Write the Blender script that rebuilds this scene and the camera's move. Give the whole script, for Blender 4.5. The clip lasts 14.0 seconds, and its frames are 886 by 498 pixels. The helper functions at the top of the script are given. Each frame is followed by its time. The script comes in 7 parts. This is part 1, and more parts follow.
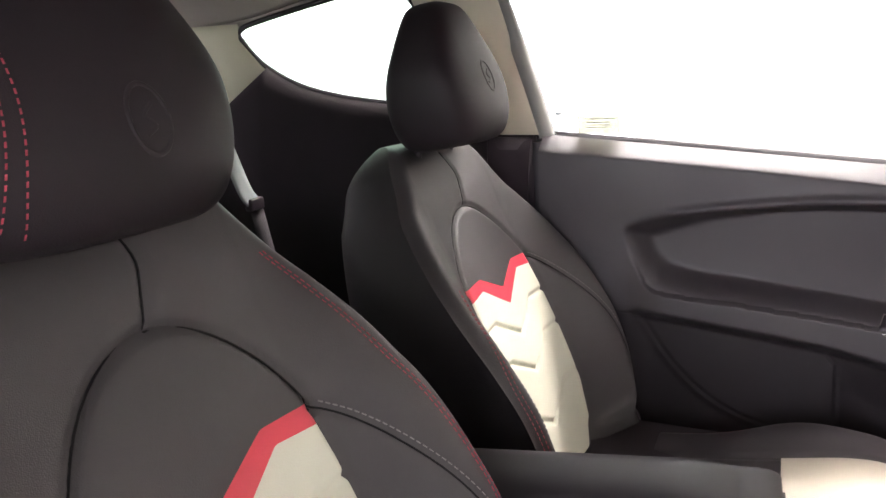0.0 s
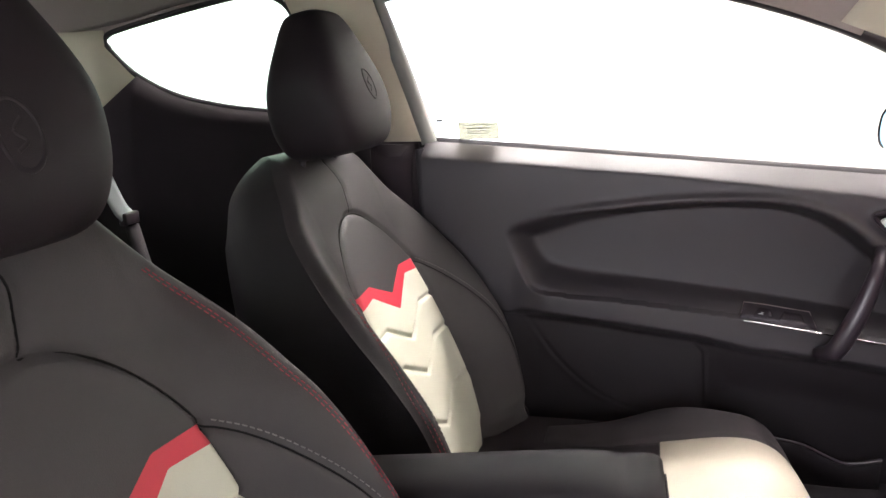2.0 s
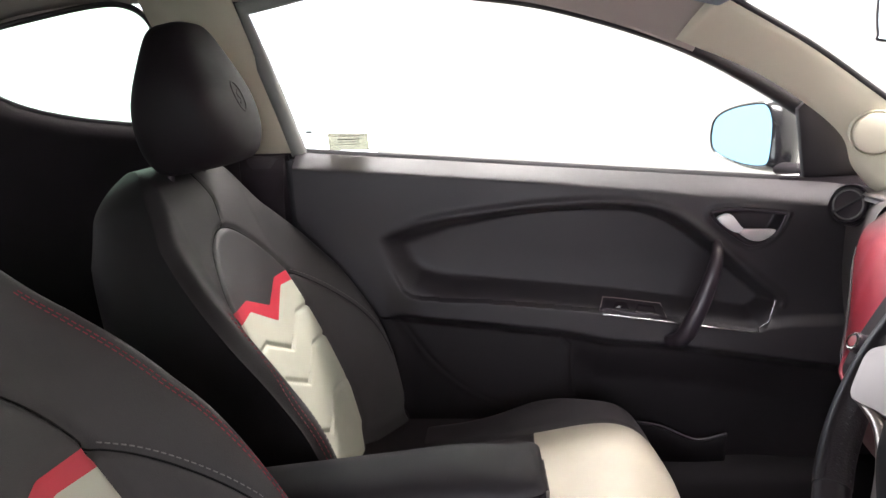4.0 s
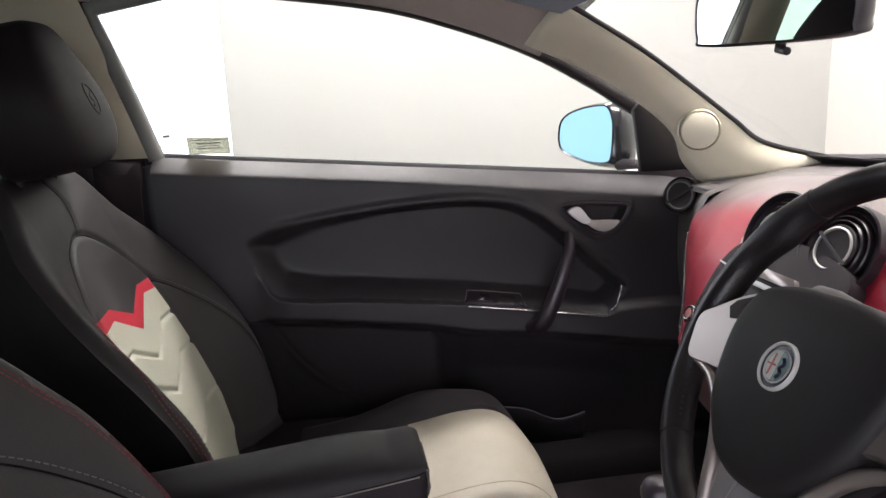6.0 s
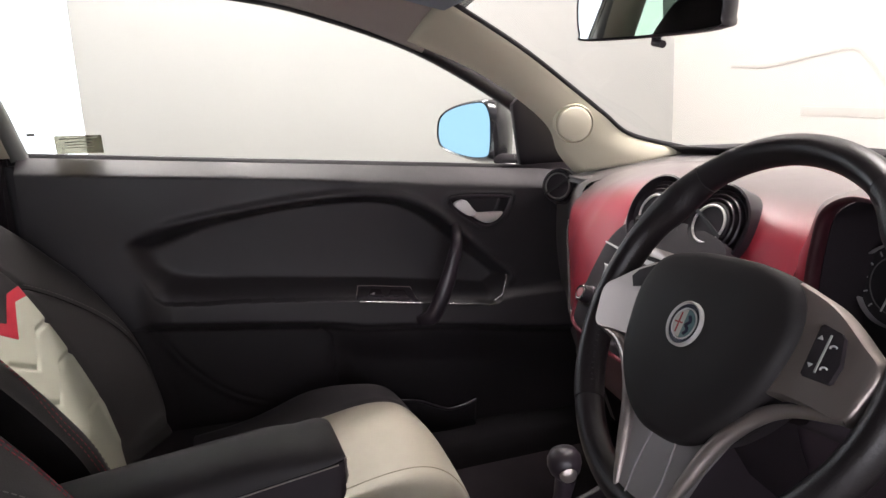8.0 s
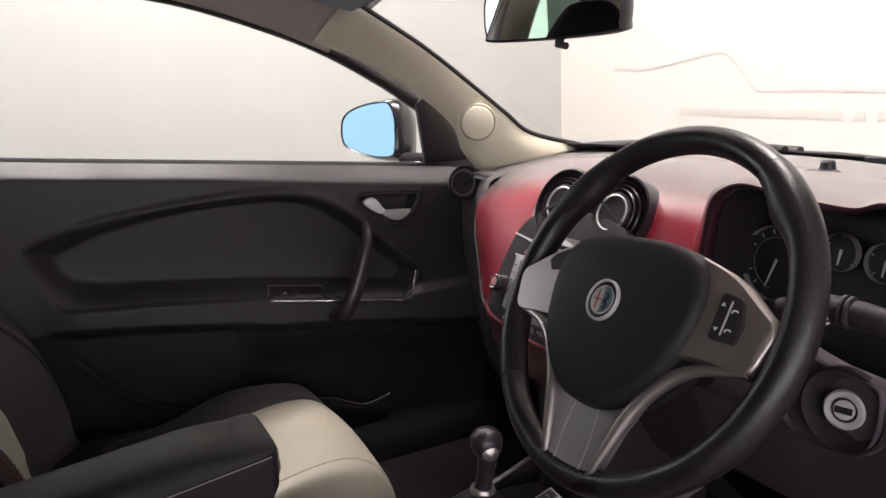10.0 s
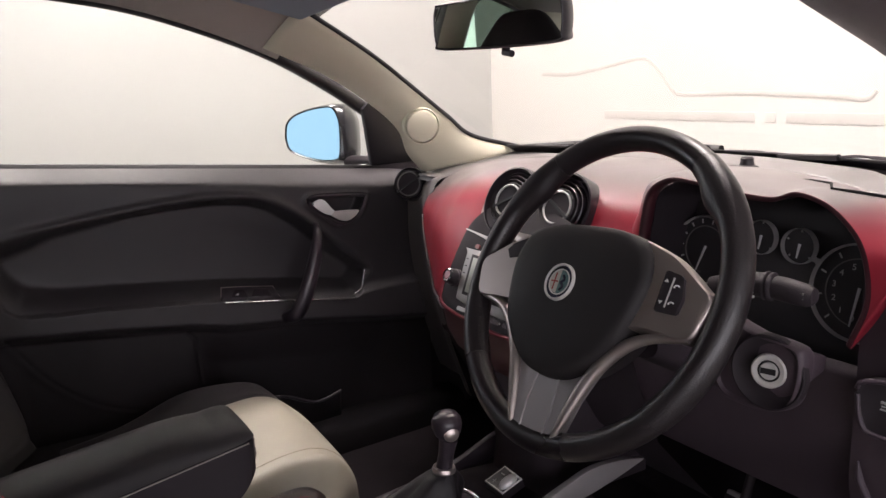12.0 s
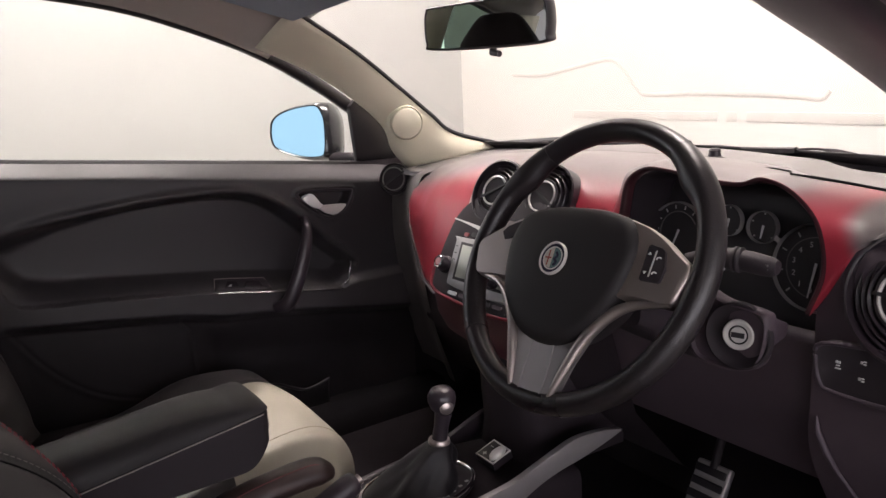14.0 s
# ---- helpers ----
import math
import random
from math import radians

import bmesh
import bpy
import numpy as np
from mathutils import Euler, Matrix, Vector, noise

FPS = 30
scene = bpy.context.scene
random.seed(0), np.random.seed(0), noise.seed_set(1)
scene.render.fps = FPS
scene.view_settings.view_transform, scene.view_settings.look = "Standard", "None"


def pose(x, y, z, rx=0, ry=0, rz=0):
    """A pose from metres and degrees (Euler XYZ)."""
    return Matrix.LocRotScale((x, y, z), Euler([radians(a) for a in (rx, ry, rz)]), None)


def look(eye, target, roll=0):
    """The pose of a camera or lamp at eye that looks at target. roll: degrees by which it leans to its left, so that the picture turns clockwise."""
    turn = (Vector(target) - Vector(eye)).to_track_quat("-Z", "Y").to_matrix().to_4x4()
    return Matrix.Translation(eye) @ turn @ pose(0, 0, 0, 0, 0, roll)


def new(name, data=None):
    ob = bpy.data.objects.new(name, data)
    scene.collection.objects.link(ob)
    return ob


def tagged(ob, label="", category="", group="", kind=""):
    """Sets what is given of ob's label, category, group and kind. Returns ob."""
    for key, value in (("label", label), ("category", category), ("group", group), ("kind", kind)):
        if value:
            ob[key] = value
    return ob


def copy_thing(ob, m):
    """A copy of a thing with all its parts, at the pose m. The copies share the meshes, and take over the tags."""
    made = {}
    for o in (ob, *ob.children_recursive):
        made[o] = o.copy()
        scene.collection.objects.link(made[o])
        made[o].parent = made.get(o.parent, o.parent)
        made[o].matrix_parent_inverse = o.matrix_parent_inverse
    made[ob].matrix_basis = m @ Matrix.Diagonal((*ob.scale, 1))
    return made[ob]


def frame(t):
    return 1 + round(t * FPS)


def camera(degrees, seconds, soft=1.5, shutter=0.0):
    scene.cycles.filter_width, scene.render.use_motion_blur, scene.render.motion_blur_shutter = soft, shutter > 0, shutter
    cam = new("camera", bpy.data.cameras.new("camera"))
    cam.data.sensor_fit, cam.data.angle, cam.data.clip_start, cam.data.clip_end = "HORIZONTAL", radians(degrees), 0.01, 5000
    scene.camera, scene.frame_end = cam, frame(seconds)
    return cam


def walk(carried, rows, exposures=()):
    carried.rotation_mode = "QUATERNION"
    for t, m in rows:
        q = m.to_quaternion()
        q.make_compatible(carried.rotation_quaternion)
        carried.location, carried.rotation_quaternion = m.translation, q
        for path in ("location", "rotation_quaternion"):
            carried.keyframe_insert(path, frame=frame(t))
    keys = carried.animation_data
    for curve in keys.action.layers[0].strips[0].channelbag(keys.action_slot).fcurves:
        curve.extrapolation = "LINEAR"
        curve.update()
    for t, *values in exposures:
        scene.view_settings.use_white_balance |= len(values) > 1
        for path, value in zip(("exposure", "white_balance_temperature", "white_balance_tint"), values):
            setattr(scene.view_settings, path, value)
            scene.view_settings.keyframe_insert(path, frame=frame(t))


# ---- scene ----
cam = camera(60.8, 14.0)
PATH = [
    (0, (-0.091, -0.7673, 1.1626), (-0.825, 1.0396, 0.7195), -2.3),
    (0.5, (-0.089, -0.7662, 1.1635), (-0.763, 1.0639, 0.7203), -2.34),
    (1, (-0.089, -0.7681, 1.1647), (-0.6909, 1.0867, 0.7202), -2.44),
    (1.5, (-0.094, -0.7712, 1.164), (-0.6181, 1.1075, 0.7212), -2.53),
    (2, (-0.096, -0.776, 1.1664), (-0.536, 1.1244, 0.7248), -2.5),
    (2.5, (-0.099, -0.7828, 1.1691), (-0.453, 1.1362, 0.7307), -2.56),
    (3, (-0.104, -0.7875, 1.1725), (-0.3681, 1.1461, 0.7347), -2.52),
    (5.5, (-0.117, -0.8432, 1.1676), (0.069, 1.1013, 0.738), -2.59),
    (6, (-0.126, -0.8475, 1.164), (0.157, 1.085, 0.7334), -2.53),
    (6.5, (-0.138, -0.851, 1.1583), (0.234, 1.0664, 0.7281), -2.49),
    (7, (-0.15, -0.8515, 1.1533), (0.3099, 1.0465, 0.7219), -2.55),
    (7.5, (-0.166, -0.8508, 1.1503), (0.3801, 1.0238, 0.7169), -2.51),
    (8, (-0.181, -0.854, 1.1485), (0.4481, 0.9943, 0.7146), -2.49),
    (8.5, (-0.193, -0.8583, 1.1449), (0.509, 0.9634, 0.7105), -2.49),
    (11, (-0.258, -0.8903, 1.1469), (0.7249, 0.7953, 0.708), -2.42),
    (11.5, (-0.276, -0.9012, 1.1479), (0.7441, 0.7629, 0.7119), -2.52),
    (12, (-0.299, -0.9143, 1.1481), (0.752, 0.7307, 0.7129), -2.43),
    (12.5, (-0.318, -0.9253, 1.1481), (0.7541, 0.7056, 0.7112), -2.47),
    (13, (-0.341, -0.9373, 1.1482), (0.753, 0.6795, 0.7136), -2.41),
    (13.5, (-0.359, -0.9496, 1.1463), (0.7491, 0.6574, 0.7106), -2.48),
    (14, (-0.382, -0.9598, 1.1443), (0.7445, 0.6346, 0.7096), -2.33),
]
EXPOSURES = [(0, 2.14, 6600, 21), (1.5, 1.92, 6600, 20), (3.0, 1.72, 6500, 18), (5.5, 0.92, 6400, 17), (8.5, 0.64, 6550, 19), (11, 0.55, 6650, 21), (14, 0.57, 6750, 22)]
walk(cam, [(t, look(e, g, r)) for t, e, g, r in PATH], EXPOSURES)

# ---- world and light: a bright workshop with a wide door to an open sky ----
SUN_UP, SUN_TURN = radians(45), radians(-52)
world = bpy.data.worlds.new("sky")
scene.world = world
world.use_nodes = True
wn = world.node_tree.nodes
sky = wn.new("ShaderNodeTexSky")
sky.sky_type = "NISHITA"
sky.sun_disc = False
sky.sun_elevation, sky.sun_rotation = SUN_UP, SUN_TURN
wn["Background"].inputs[1].default_value = 0.14
world.node_tree.links.new(sky.outputs[0], wn["Background"].inputs[0])
sun = new("sun", bpy.data.lights.new("sun", "SUN"))
sun.data.energy, sun.data.angle, sun.data.color = 3.6, radians(0.6), (1.0, 0.96, 0.9)
# the sun stands over the yard, beyond the wide door
sun_from = Vector((math.sin(SUN_TURN) * math.cos(SUN_UP), math.cos(SUN_TURN) * math.cos(SUN_UP), math.sin(SUN_UP)))
sun.matrix_world = look(sun_from * 30, (0, 0, 0))

# ---- materials ----
def material(name, colour, rough=0.5, metal=0.0, grain=400.0, vary=0.12, bump=0.15, depth=0.0006, stain=6.0, coat=0.0, sheen=0.0,
             spec=0.5, pattern="noise", roughvary=0.08):
    """A surface with fine grain in relief, and colour and gloss that drift at a larger scale."""
    m = bpy.data.materials.new(name)
    m.use_nodes = True
    n, l = m.node_tree.nodes, m.node_tree.links
    b = n["Principled BSDF"]
    co = n.new("ShaderNodeTexCoord")
    big = n.new("ShaderNodeTexNoise")
    big.inputs["Scale"].default_value = stain
    big.inputs["Detail"].default_value = 5
    l.new(co.outputs["Object"], big.inputs["Vector"])
    if pattern == "cells":
        fine = n.new("ShaderNodeTexVoronoi")
        fine.inputs["Scale"].default_value = grain
        height = fine.outputs["Distance"]
    else:
        fine = n.new("ShaderNodeTexNoise")
        fine.inputs["Scale"].default_value = grain
        fine.inputs["Detail"].default_value = 3
        height = fine.outputs["Fac"]
    l.new(co.outputs["Object"], fine.inputs["Vector"])
    ramp = n.new("ShaderNodeMapRange")
    ramp.inputs["From Min"].default_value, ramp.inputs["From Max"].default_value = 0.3, 0.7
    ramp.inputs["To Min"].default_value, ramp.inputs["To Max"].default_value = 1 - vary, 1 + vary
    l.new(big.outputs["Fac"], ramp.inputs["Value"])
    tone = n.new("ShaderNodeMix")
    tone.data_type, tone.blend_type = "RGBA", "MULTIPLY"
    tone.inputs["Factor"].default_value = 1
    tone.inputs["A"].default_value = (*colour, 1)
    l.new(ramp.outputs["Result"], tone.inputs["B"])
    l.new(tone.outputs["Result"], b.inputs["Base Color"])
    rr = n.new("ShaderNodeMapRange")
    rr.inputs["From Min"].default_value, rr.inputs["From Max"].default_value = 0.3, 0.7
    rr.inputs["To Min"].default_value, rr.inputs["To Max"].default_value = max(rough - roughvary, 0.02), min(rough + roughvary, 1)
    l.new(big.outputs["Fac"], rr.inputs["Value"])
    l.new(rr.outputs["Result"], b.inputs["Roughness"])
    b.inputs["Metallic"].default_value = metal
    b.inputs["Specular IOR Level"].default_value = spec
    b.inputs["Coat Weight"].default_value = coat
    b.inputs["Coat Roughness"].default_value = 0.25
    b.inputs["Sheen Weight"].default_value = sheen
    b.inputs["Sheen Roughness"].default_value = 0.4
    if bump:
        bp = n.new("ShaderNodeBump")
        bp.inputs["Strength"].default_value = bump
        bp.inputs["Distance"].default_value = depth
        l.new(height, bp.inputs["Height"])
        l.new(bp.outputs["Normal"], b.inputs["Normal"])
    return m


def glass(name, tint, gloss=0.6):
    """A thin pane: clear, with a reflection that grows towards grazing angles."""
    m = bpy.data.materials.new(name)
    m.use_nodes = True
    n, l = m.node_tree.nodes, m.node_tree.links
    n.remove(n["Principled BSDF"])
    clear, shine, mix, fr, mul = (n.new("ShaderNode" + k) for k in ("BsdfTransparent", "BsdfGlossy", "MixShader", "Fresnel", "Math"))
    clear.inputs[0].default_value = (*tint, 1)
    shine.inputs["Roughness"].default_value = 0.01
    fr.inputs[0].default_value = 1.45
    mul.operation = "MULTIPLY"
    mul.inputs[1].default_value = gloss
    l.new(fr.outputs[0], mul.inputs[0])
    l.new(mul.outputs[0], mix.inputs[0])
    l.new(clear.outputs[0], mix.inputs[1])
    l.new(shine.outputs[0], mix.inputs[2])
    l.new(mix.outputs[0], n["Material Output"].inputs[0])
    return m


def lamp_material(name, colour, strength):
    m = bpy.data.materials.new(name)
    m.use_nodes = True
    b = m.node_tree.nodes["Principled BSDF"]
    b.inputs["Base Color"].default_value = (*colour, 1)
    b.inputs["Emission Color"].default_value = (*colour, 1)
    b.inputs["Emission Strength"].default_value = strength
    return m


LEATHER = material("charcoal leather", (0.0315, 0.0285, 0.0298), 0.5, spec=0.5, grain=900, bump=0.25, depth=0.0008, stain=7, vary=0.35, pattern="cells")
LEATHER_IN = material("smooth charcoal leather", (0.0205, 0.0175, 0.0192), 0.60, spec=0.35, grain=900, bump=0.2, depth=0.0006, stain=9, vary=0.15, pattern="cells")
HUB_SKIN = material("soft matt hub skin", (0.0135, 0.0112, 0.0122), 0.6, spec=0.3, grain=1300, bump=0.2, depth=0.0004, stain=10, vary=0.2, pattern="cells")
HEAD_LEATHER = material("dark brown-black leather", (0.0144, 0.0103, 0.0127), 0.6, spec=0.3, grain=1000, bump=0.2, depth=0.0006, stain=9, vary=0.2, pattern="cells")
FABRIC = material("black woven cloth", (0.0136, 0.0097, 0.0131), 0.9, grain=1600, bump=0.4, depth=0.0008, stain=10, vary=0.2, sheen=0.15)
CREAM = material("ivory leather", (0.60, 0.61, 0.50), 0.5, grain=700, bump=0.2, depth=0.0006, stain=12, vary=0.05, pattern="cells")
# ivory darkened to carry the cushion's shade, with a little wear
CREAM_WORN_SHADE = material("worn ivory leather darkened for shade", (0.31, 0.285, 0.23), 0.42, grain=700, bump=0.2, depth=0.0006, stain=9, vary=0.12, pattern="cells")
# same leather as the face, shade of sides and cushion put into the colour
LEATHER_SHADE = material("charcoal leather darkened for shade", (0.018, 0.0152, 0.0172), 0.48, spec=0.5, grain=900, bump=0.25, depth=0.0008, stain=7, vary=0.2, pattern="cells")
RED_LEATHER = material("red leather", (0.62, 0.035, 0.06), 0.5, grain=700, bump=0.2, depth=0.0006, stain=12, vary=0.06, pattern="cells")
THREAD_RED = material("red thread", (0.30, 0.035, 0.055), 0.8, grain=3000, vary=0.2)
THREAD_WHEEL = material("dark grey lacing", (0.05, 0.047, 0.05), 0.6, grain=3000, vary=0.2)
THREAD_GREY = material("grey thread", (0.14, 0.135, 0.13), 0.8, grain=3000, vary=0.2)
SEAM_TAN = material("tan seam", (0.22, 0.19, 0.15), 0.7, bump=0, vary=0.1)
SEAM_DARK = material("dark seam", (0.006, 0.0055, 0.006), 0.8, spec=0.2, bump=0, vary=0.1)
# dark tones lean purple and are lifted: lens veil put into base colour
PLASTIC = material("grained black plastic", (0.0510, 0.0362, 0.0480), 0.46, grain=1100, bump=0.35, depth=0.0006, stain=5, vary=0.15, pattern="cells")
PLASTIC_SMOOTH = material("satin black plastic", (0.0250, 0.0185, 0.0240), 0.36, grain=700, bump=0.05, stain=8, vary=0.15)
PLASTIC_DARK = material("matt black plastic", (0.0198, 0.0146, 0.0183), 0.66, spec=0.35, grain=900, bump=0.25, stain=6, vary=0.2, pattern="cells")
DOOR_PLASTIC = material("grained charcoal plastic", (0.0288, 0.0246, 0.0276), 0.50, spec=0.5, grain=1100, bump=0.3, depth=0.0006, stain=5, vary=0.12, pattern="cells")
FRAME_GREY = material("satin grey frame", (0.24, 0.245, 0.23), 0.45, grain=700, bump=0.1, stain=6, vary=0.1)
BLACK_MATT = material("dull black moulding", (0.0198, 0.0146, 0.0183), 0.85, spec=0.2, grain=800, bump=0.3, stain=6, vary=0.25)
GAITER = material("soft black gaiter leather", (0.0124, 0.0103, 0.0127), 0.5, spec=0.4, grain=900, bump=0.3, depth=0.0008, stain=20, vary=0.25, pattern="cells")
RING_SILVER = material("satin bright ring", (0.62, 0.60, 0.58), 0.42, metal=0.4, bump=0, vary=0.05)
# door plastic darkened below the armrest to stand for shade near the floor
DOOR_LOWER_SHADE = material("grained lower door plastic darkened for shade", (0.0155, 0.0122, 0.0145), 0.58, spec=0.3, grain=1100, bump=0.3, depth=0.0006, stain=5, vary=0.15, pattern="cells")
SILL = material("scuffed black sill plastic", (0.008, 0.007, 0.008), 0.9, spec=0.1, grain=800, bump=0.3, stain=6, vary=0.25)
PLASTIC_MID = material("grained dark plastic", (0.0550, 0.0385, 0.0489), 0.55, spec=0.45, grain=1100, bump=0.3, depth=0.0006, stain=5, vary=0.15, pattern="cells")
RUBBER = material("black rubber seal", (0.0165, 0.0141, 0.0170), 0.55, grain=600, bump=0.15, stain=9, vary=0.2)
RED_RIM = material("dull red moulding", (0.16, 0.010, 0.022), 0.6, spec=0.4, grain=1300, bump=0.16, depth=0.0004, stain=5, vary=0.10, pattern="cells")
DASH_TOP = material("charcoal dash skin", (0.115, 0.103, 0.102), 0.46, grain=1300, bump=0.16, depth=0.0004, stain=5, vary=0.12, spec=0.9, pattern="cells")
BEIGE = material("beige pillar lining", (0.62, 0.58, 0.455), 0.75, grain=1200, bump=0.25, depth=0.0006, stain=4, vary=0.05)
HEADLINER = material("taupe headliner cloth", (0.40, 0.35, 0.32), 0.9, grain=1500, bump=0.4, depth=0.0007, stain=3, vary=0.06, sheen=0.1)
SATIN = material("satin silver trim", (0.40, 0.35, 0.33), 0.36, metal=0.85, grain=900, bump=0.05, stain=6, vary=0.08)
SILVER_PAINT = material("grey metallic paint", (0.27, 0.25, 0.255), 0.38, metal=0.5, grain=1200, bump=0.05, stain=6, vary=0.1)
CHROME = material("chrome", (0.82, 0.82, 0.83), 0.12, metal=1.0, bump=0, stain=12, vary=0.05, roughvary=0.05)
WHEEL_LEATHER = material("worn black wheel leather", (0.0121, 0.0089, 0.0105), 0.34, grain=1100, bump=0.2, depth=0.0004, stain=14, vary=0.25, pattern="cells")
WHEEL_GRIP = material("perforated grip leather", (0.0132, 0.0099, 0.0115), 0.40, grain=600, bump=0.3, depth=0.0005, stain=14, vary=0.2, pattern="cells")
CARPET = material("black carpet", (0.018, 0.015, 0.017), 0.95, spec=0.05, grain=900, bump=0.8, depth=0.002, stain=6, vary=0.3)
GAUGE_FACE = material("black dial face", (0.024, 0.021, 0.024), 0.45, grain=500, bump=0.02, vary=0.1)
PRINT = material("white print", (0.62, 0.62, 0.62), 0.6, bump=0, vary=0.05)
PRINT_GREY = material("grey print", (0.45, 0.45, 0.44), 0.6, bump=0, vary=0.05)
STICKER_MARK = material("label lettering", (0.36, 0.35, 0.30), 0.7, bump=0, vary=0.05)
STICKER_PALE = material("etched glass mark", (0.62, 0.63, 0.62), 0.7, bump=0, vary=0.05)
SCREEN = material("grey radio display", (0.34, 0.36, 0.32), 0.25, grain=300, bump=0.02, vary=0.1)
RADIO_SILVER = material("silver radio face", (0.36, 0.35, 0.35), 0.4, metal=0.6, bump=0.05, vary=0.06)
BADGE_RED = material("red enamel", (0.30, 0.04, 0.04), 0.25, bump=0, vary=0.05)
BADGE_WHITE = material("white enamel", (0.48, 0.46, 0.40), 0.25, bump=0, vary=0.05)
BADGE_TEAL = material("blue-green enamel", (0.10, 0.17, 0.17), 0.25, bump=0, vary=0.05)
BADGE_DARK = material("dark blue enamel", (0.0124, 0.0132, 0.0318), 0.25, bump=0, vary=0.05)
BODY_PAINT = material("black gloss body paint", (0.0124, 0.0113, 0.0148), 0.12, coat=0.6, bump=0, vary=0.1)
BELT = material("grey seat belt webbing", (0.30, 0.33, 0.34), 0.6, grain=900, bump=0.5, vary=0.1)
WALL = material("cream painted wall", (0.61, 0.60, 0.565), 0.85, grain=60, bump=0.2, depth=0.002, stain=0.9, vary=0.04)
# darker and greyer than the wall ahead
WALL_SIDE = material("wall in a darker greyish tone", (0.475, 0.477, 0.46), 0.85, grain=60, bump=0.2, depth=0.002, stain=0.9, vary=0.05)
# grey chosen to keep bounced light out of the cabin, not a known paint
WALL_DULL = material("dull grey to cut bounced light", (0.26, 0.26, 0.26), 0.85, grain=60, bump=0.2, depth=0.002, stain=0.9, vary=0.06)
YARD = material("pale concrete yard", (0.52, 0.51, 0.49), 0.8, grain=40, bump=0.3, depth=0.002, stain=0.8, vary=0.1)
REFLECTION_TONE = material("dull pink-grey of a faint reflection", (0.55, 0.53, 0.495), 0.8, grain=80, bump=0.1, vary=0.05)
CONCRETE = material("sealed concrete", (0.22, 0.215, 0.21), 0.55, grain=40, bump=0.3, depth=0.002, stain=1.2, vary=0.15)
CEILING = material("white ceiling boards", (0.78, 0.77, 0.74), 0.9, grain=50, bump=0.2, stain=1.0, vary=0.05)
METAL_GREY = material("painted steel", (0.35, 0.35, 0.35), 0.5, metal=0.3, vary=0.1)
TUBE_GLOW = lamp_material("lamp diffuser", (1.0, 0.96, 0.90), 31)
LEVER = material("bright satin lever", (0.80, 0.80, 0.79), 0.4, metal=0.15, bump=0, vary=0.03)
GLASS = glass("clear window glass", (0.97, 0.99, 0.98), 0.25)
GLASS_TINT = glass("green tinted glass", (0.60, 0.70, 0.60), 0.25)
SCREEN_GLASS = glass("windscreen glass", (0.97, 0.985, 0.975), 0.03)
MIRROR = material("mirror glass", (0.80, 0.83, 0.82), 0.01, metal=1.0, bump=0, vary=0.0, roughvary=0.0)
# the blue stands for reflected sky and is put into the glass colour
MIRROR_BLUE = material("mirror glass with sky blue put in", (0.15, 0.26, 0.32), 0.02, metal=1.0, bump=0, vary=0.0, roughvary=0.0)

# emitting sheet that stands in for bright daylight outdoors
GLOW_SHEET = lamp_material("white sheet that glows", (0.96, 0.985, 1.0), 1.4)


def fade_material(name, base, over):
    """A printed skin: one colour low down, running out towards the top into another that holds sheen as colour."""
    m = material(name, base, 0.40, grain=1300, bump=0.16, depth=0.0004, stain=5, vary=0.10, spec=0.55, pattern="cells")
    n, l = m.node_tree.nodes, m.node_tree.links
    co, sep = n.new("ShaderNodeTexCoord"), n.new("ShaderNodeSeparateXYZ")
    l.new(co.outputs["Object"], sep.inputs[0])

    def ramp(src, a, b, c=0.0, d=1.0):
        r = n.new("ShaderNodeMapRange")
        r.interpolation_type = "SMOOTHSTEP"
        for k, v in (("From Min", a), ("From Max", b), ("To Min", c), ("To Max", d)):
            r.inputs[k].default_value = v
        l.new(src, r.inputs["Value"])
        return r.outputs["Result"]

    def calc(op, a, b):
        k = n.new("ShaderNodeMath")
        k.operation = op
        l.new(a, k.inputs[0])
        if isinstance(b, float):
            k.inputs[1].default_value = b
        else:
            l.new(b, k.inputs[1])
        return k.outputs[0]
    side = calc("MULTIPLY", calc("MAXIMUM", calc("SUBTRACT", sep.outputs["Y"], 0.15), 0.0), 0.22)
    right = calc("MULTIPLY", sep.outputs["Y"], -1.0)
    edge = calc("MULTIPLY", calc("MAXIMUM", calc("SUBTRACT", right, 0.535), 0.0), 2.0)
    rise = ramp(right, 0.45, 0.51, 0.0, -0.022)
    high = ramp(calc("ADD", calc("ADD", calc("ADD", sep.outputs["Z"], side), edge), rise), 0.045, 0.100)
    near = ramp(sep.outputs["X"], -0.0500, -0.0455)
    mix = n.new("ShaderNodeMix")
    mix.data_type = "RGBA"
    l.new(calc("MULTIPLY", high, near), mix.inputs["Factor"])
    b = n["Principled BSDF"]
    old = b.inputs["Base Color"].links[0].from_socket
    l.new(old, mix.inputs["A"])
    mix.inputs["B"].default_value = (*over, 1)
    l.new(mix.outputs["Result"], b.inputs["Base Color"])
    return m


# the upper grey is charcoal print plus windscreen sheen put into the colour
FADE_DASH = fade_material("red dash skin fading to charcoal and painted sheen", (0.28, 0.017, 0.033), (0.14, 0.118, 0.118))
DIAL_RING = material("dull silver ring", (0.42, 0.40, 0.40), 0.4, metal=0.5, bump=0, vary=0.05)
LIP = material("dark maroon lip", (0.040, 0.0065, 0.011), 0.5, grain=1300, bump=0.16, depth=0.0004, stain=5, vary=0.10, pattern="cells")
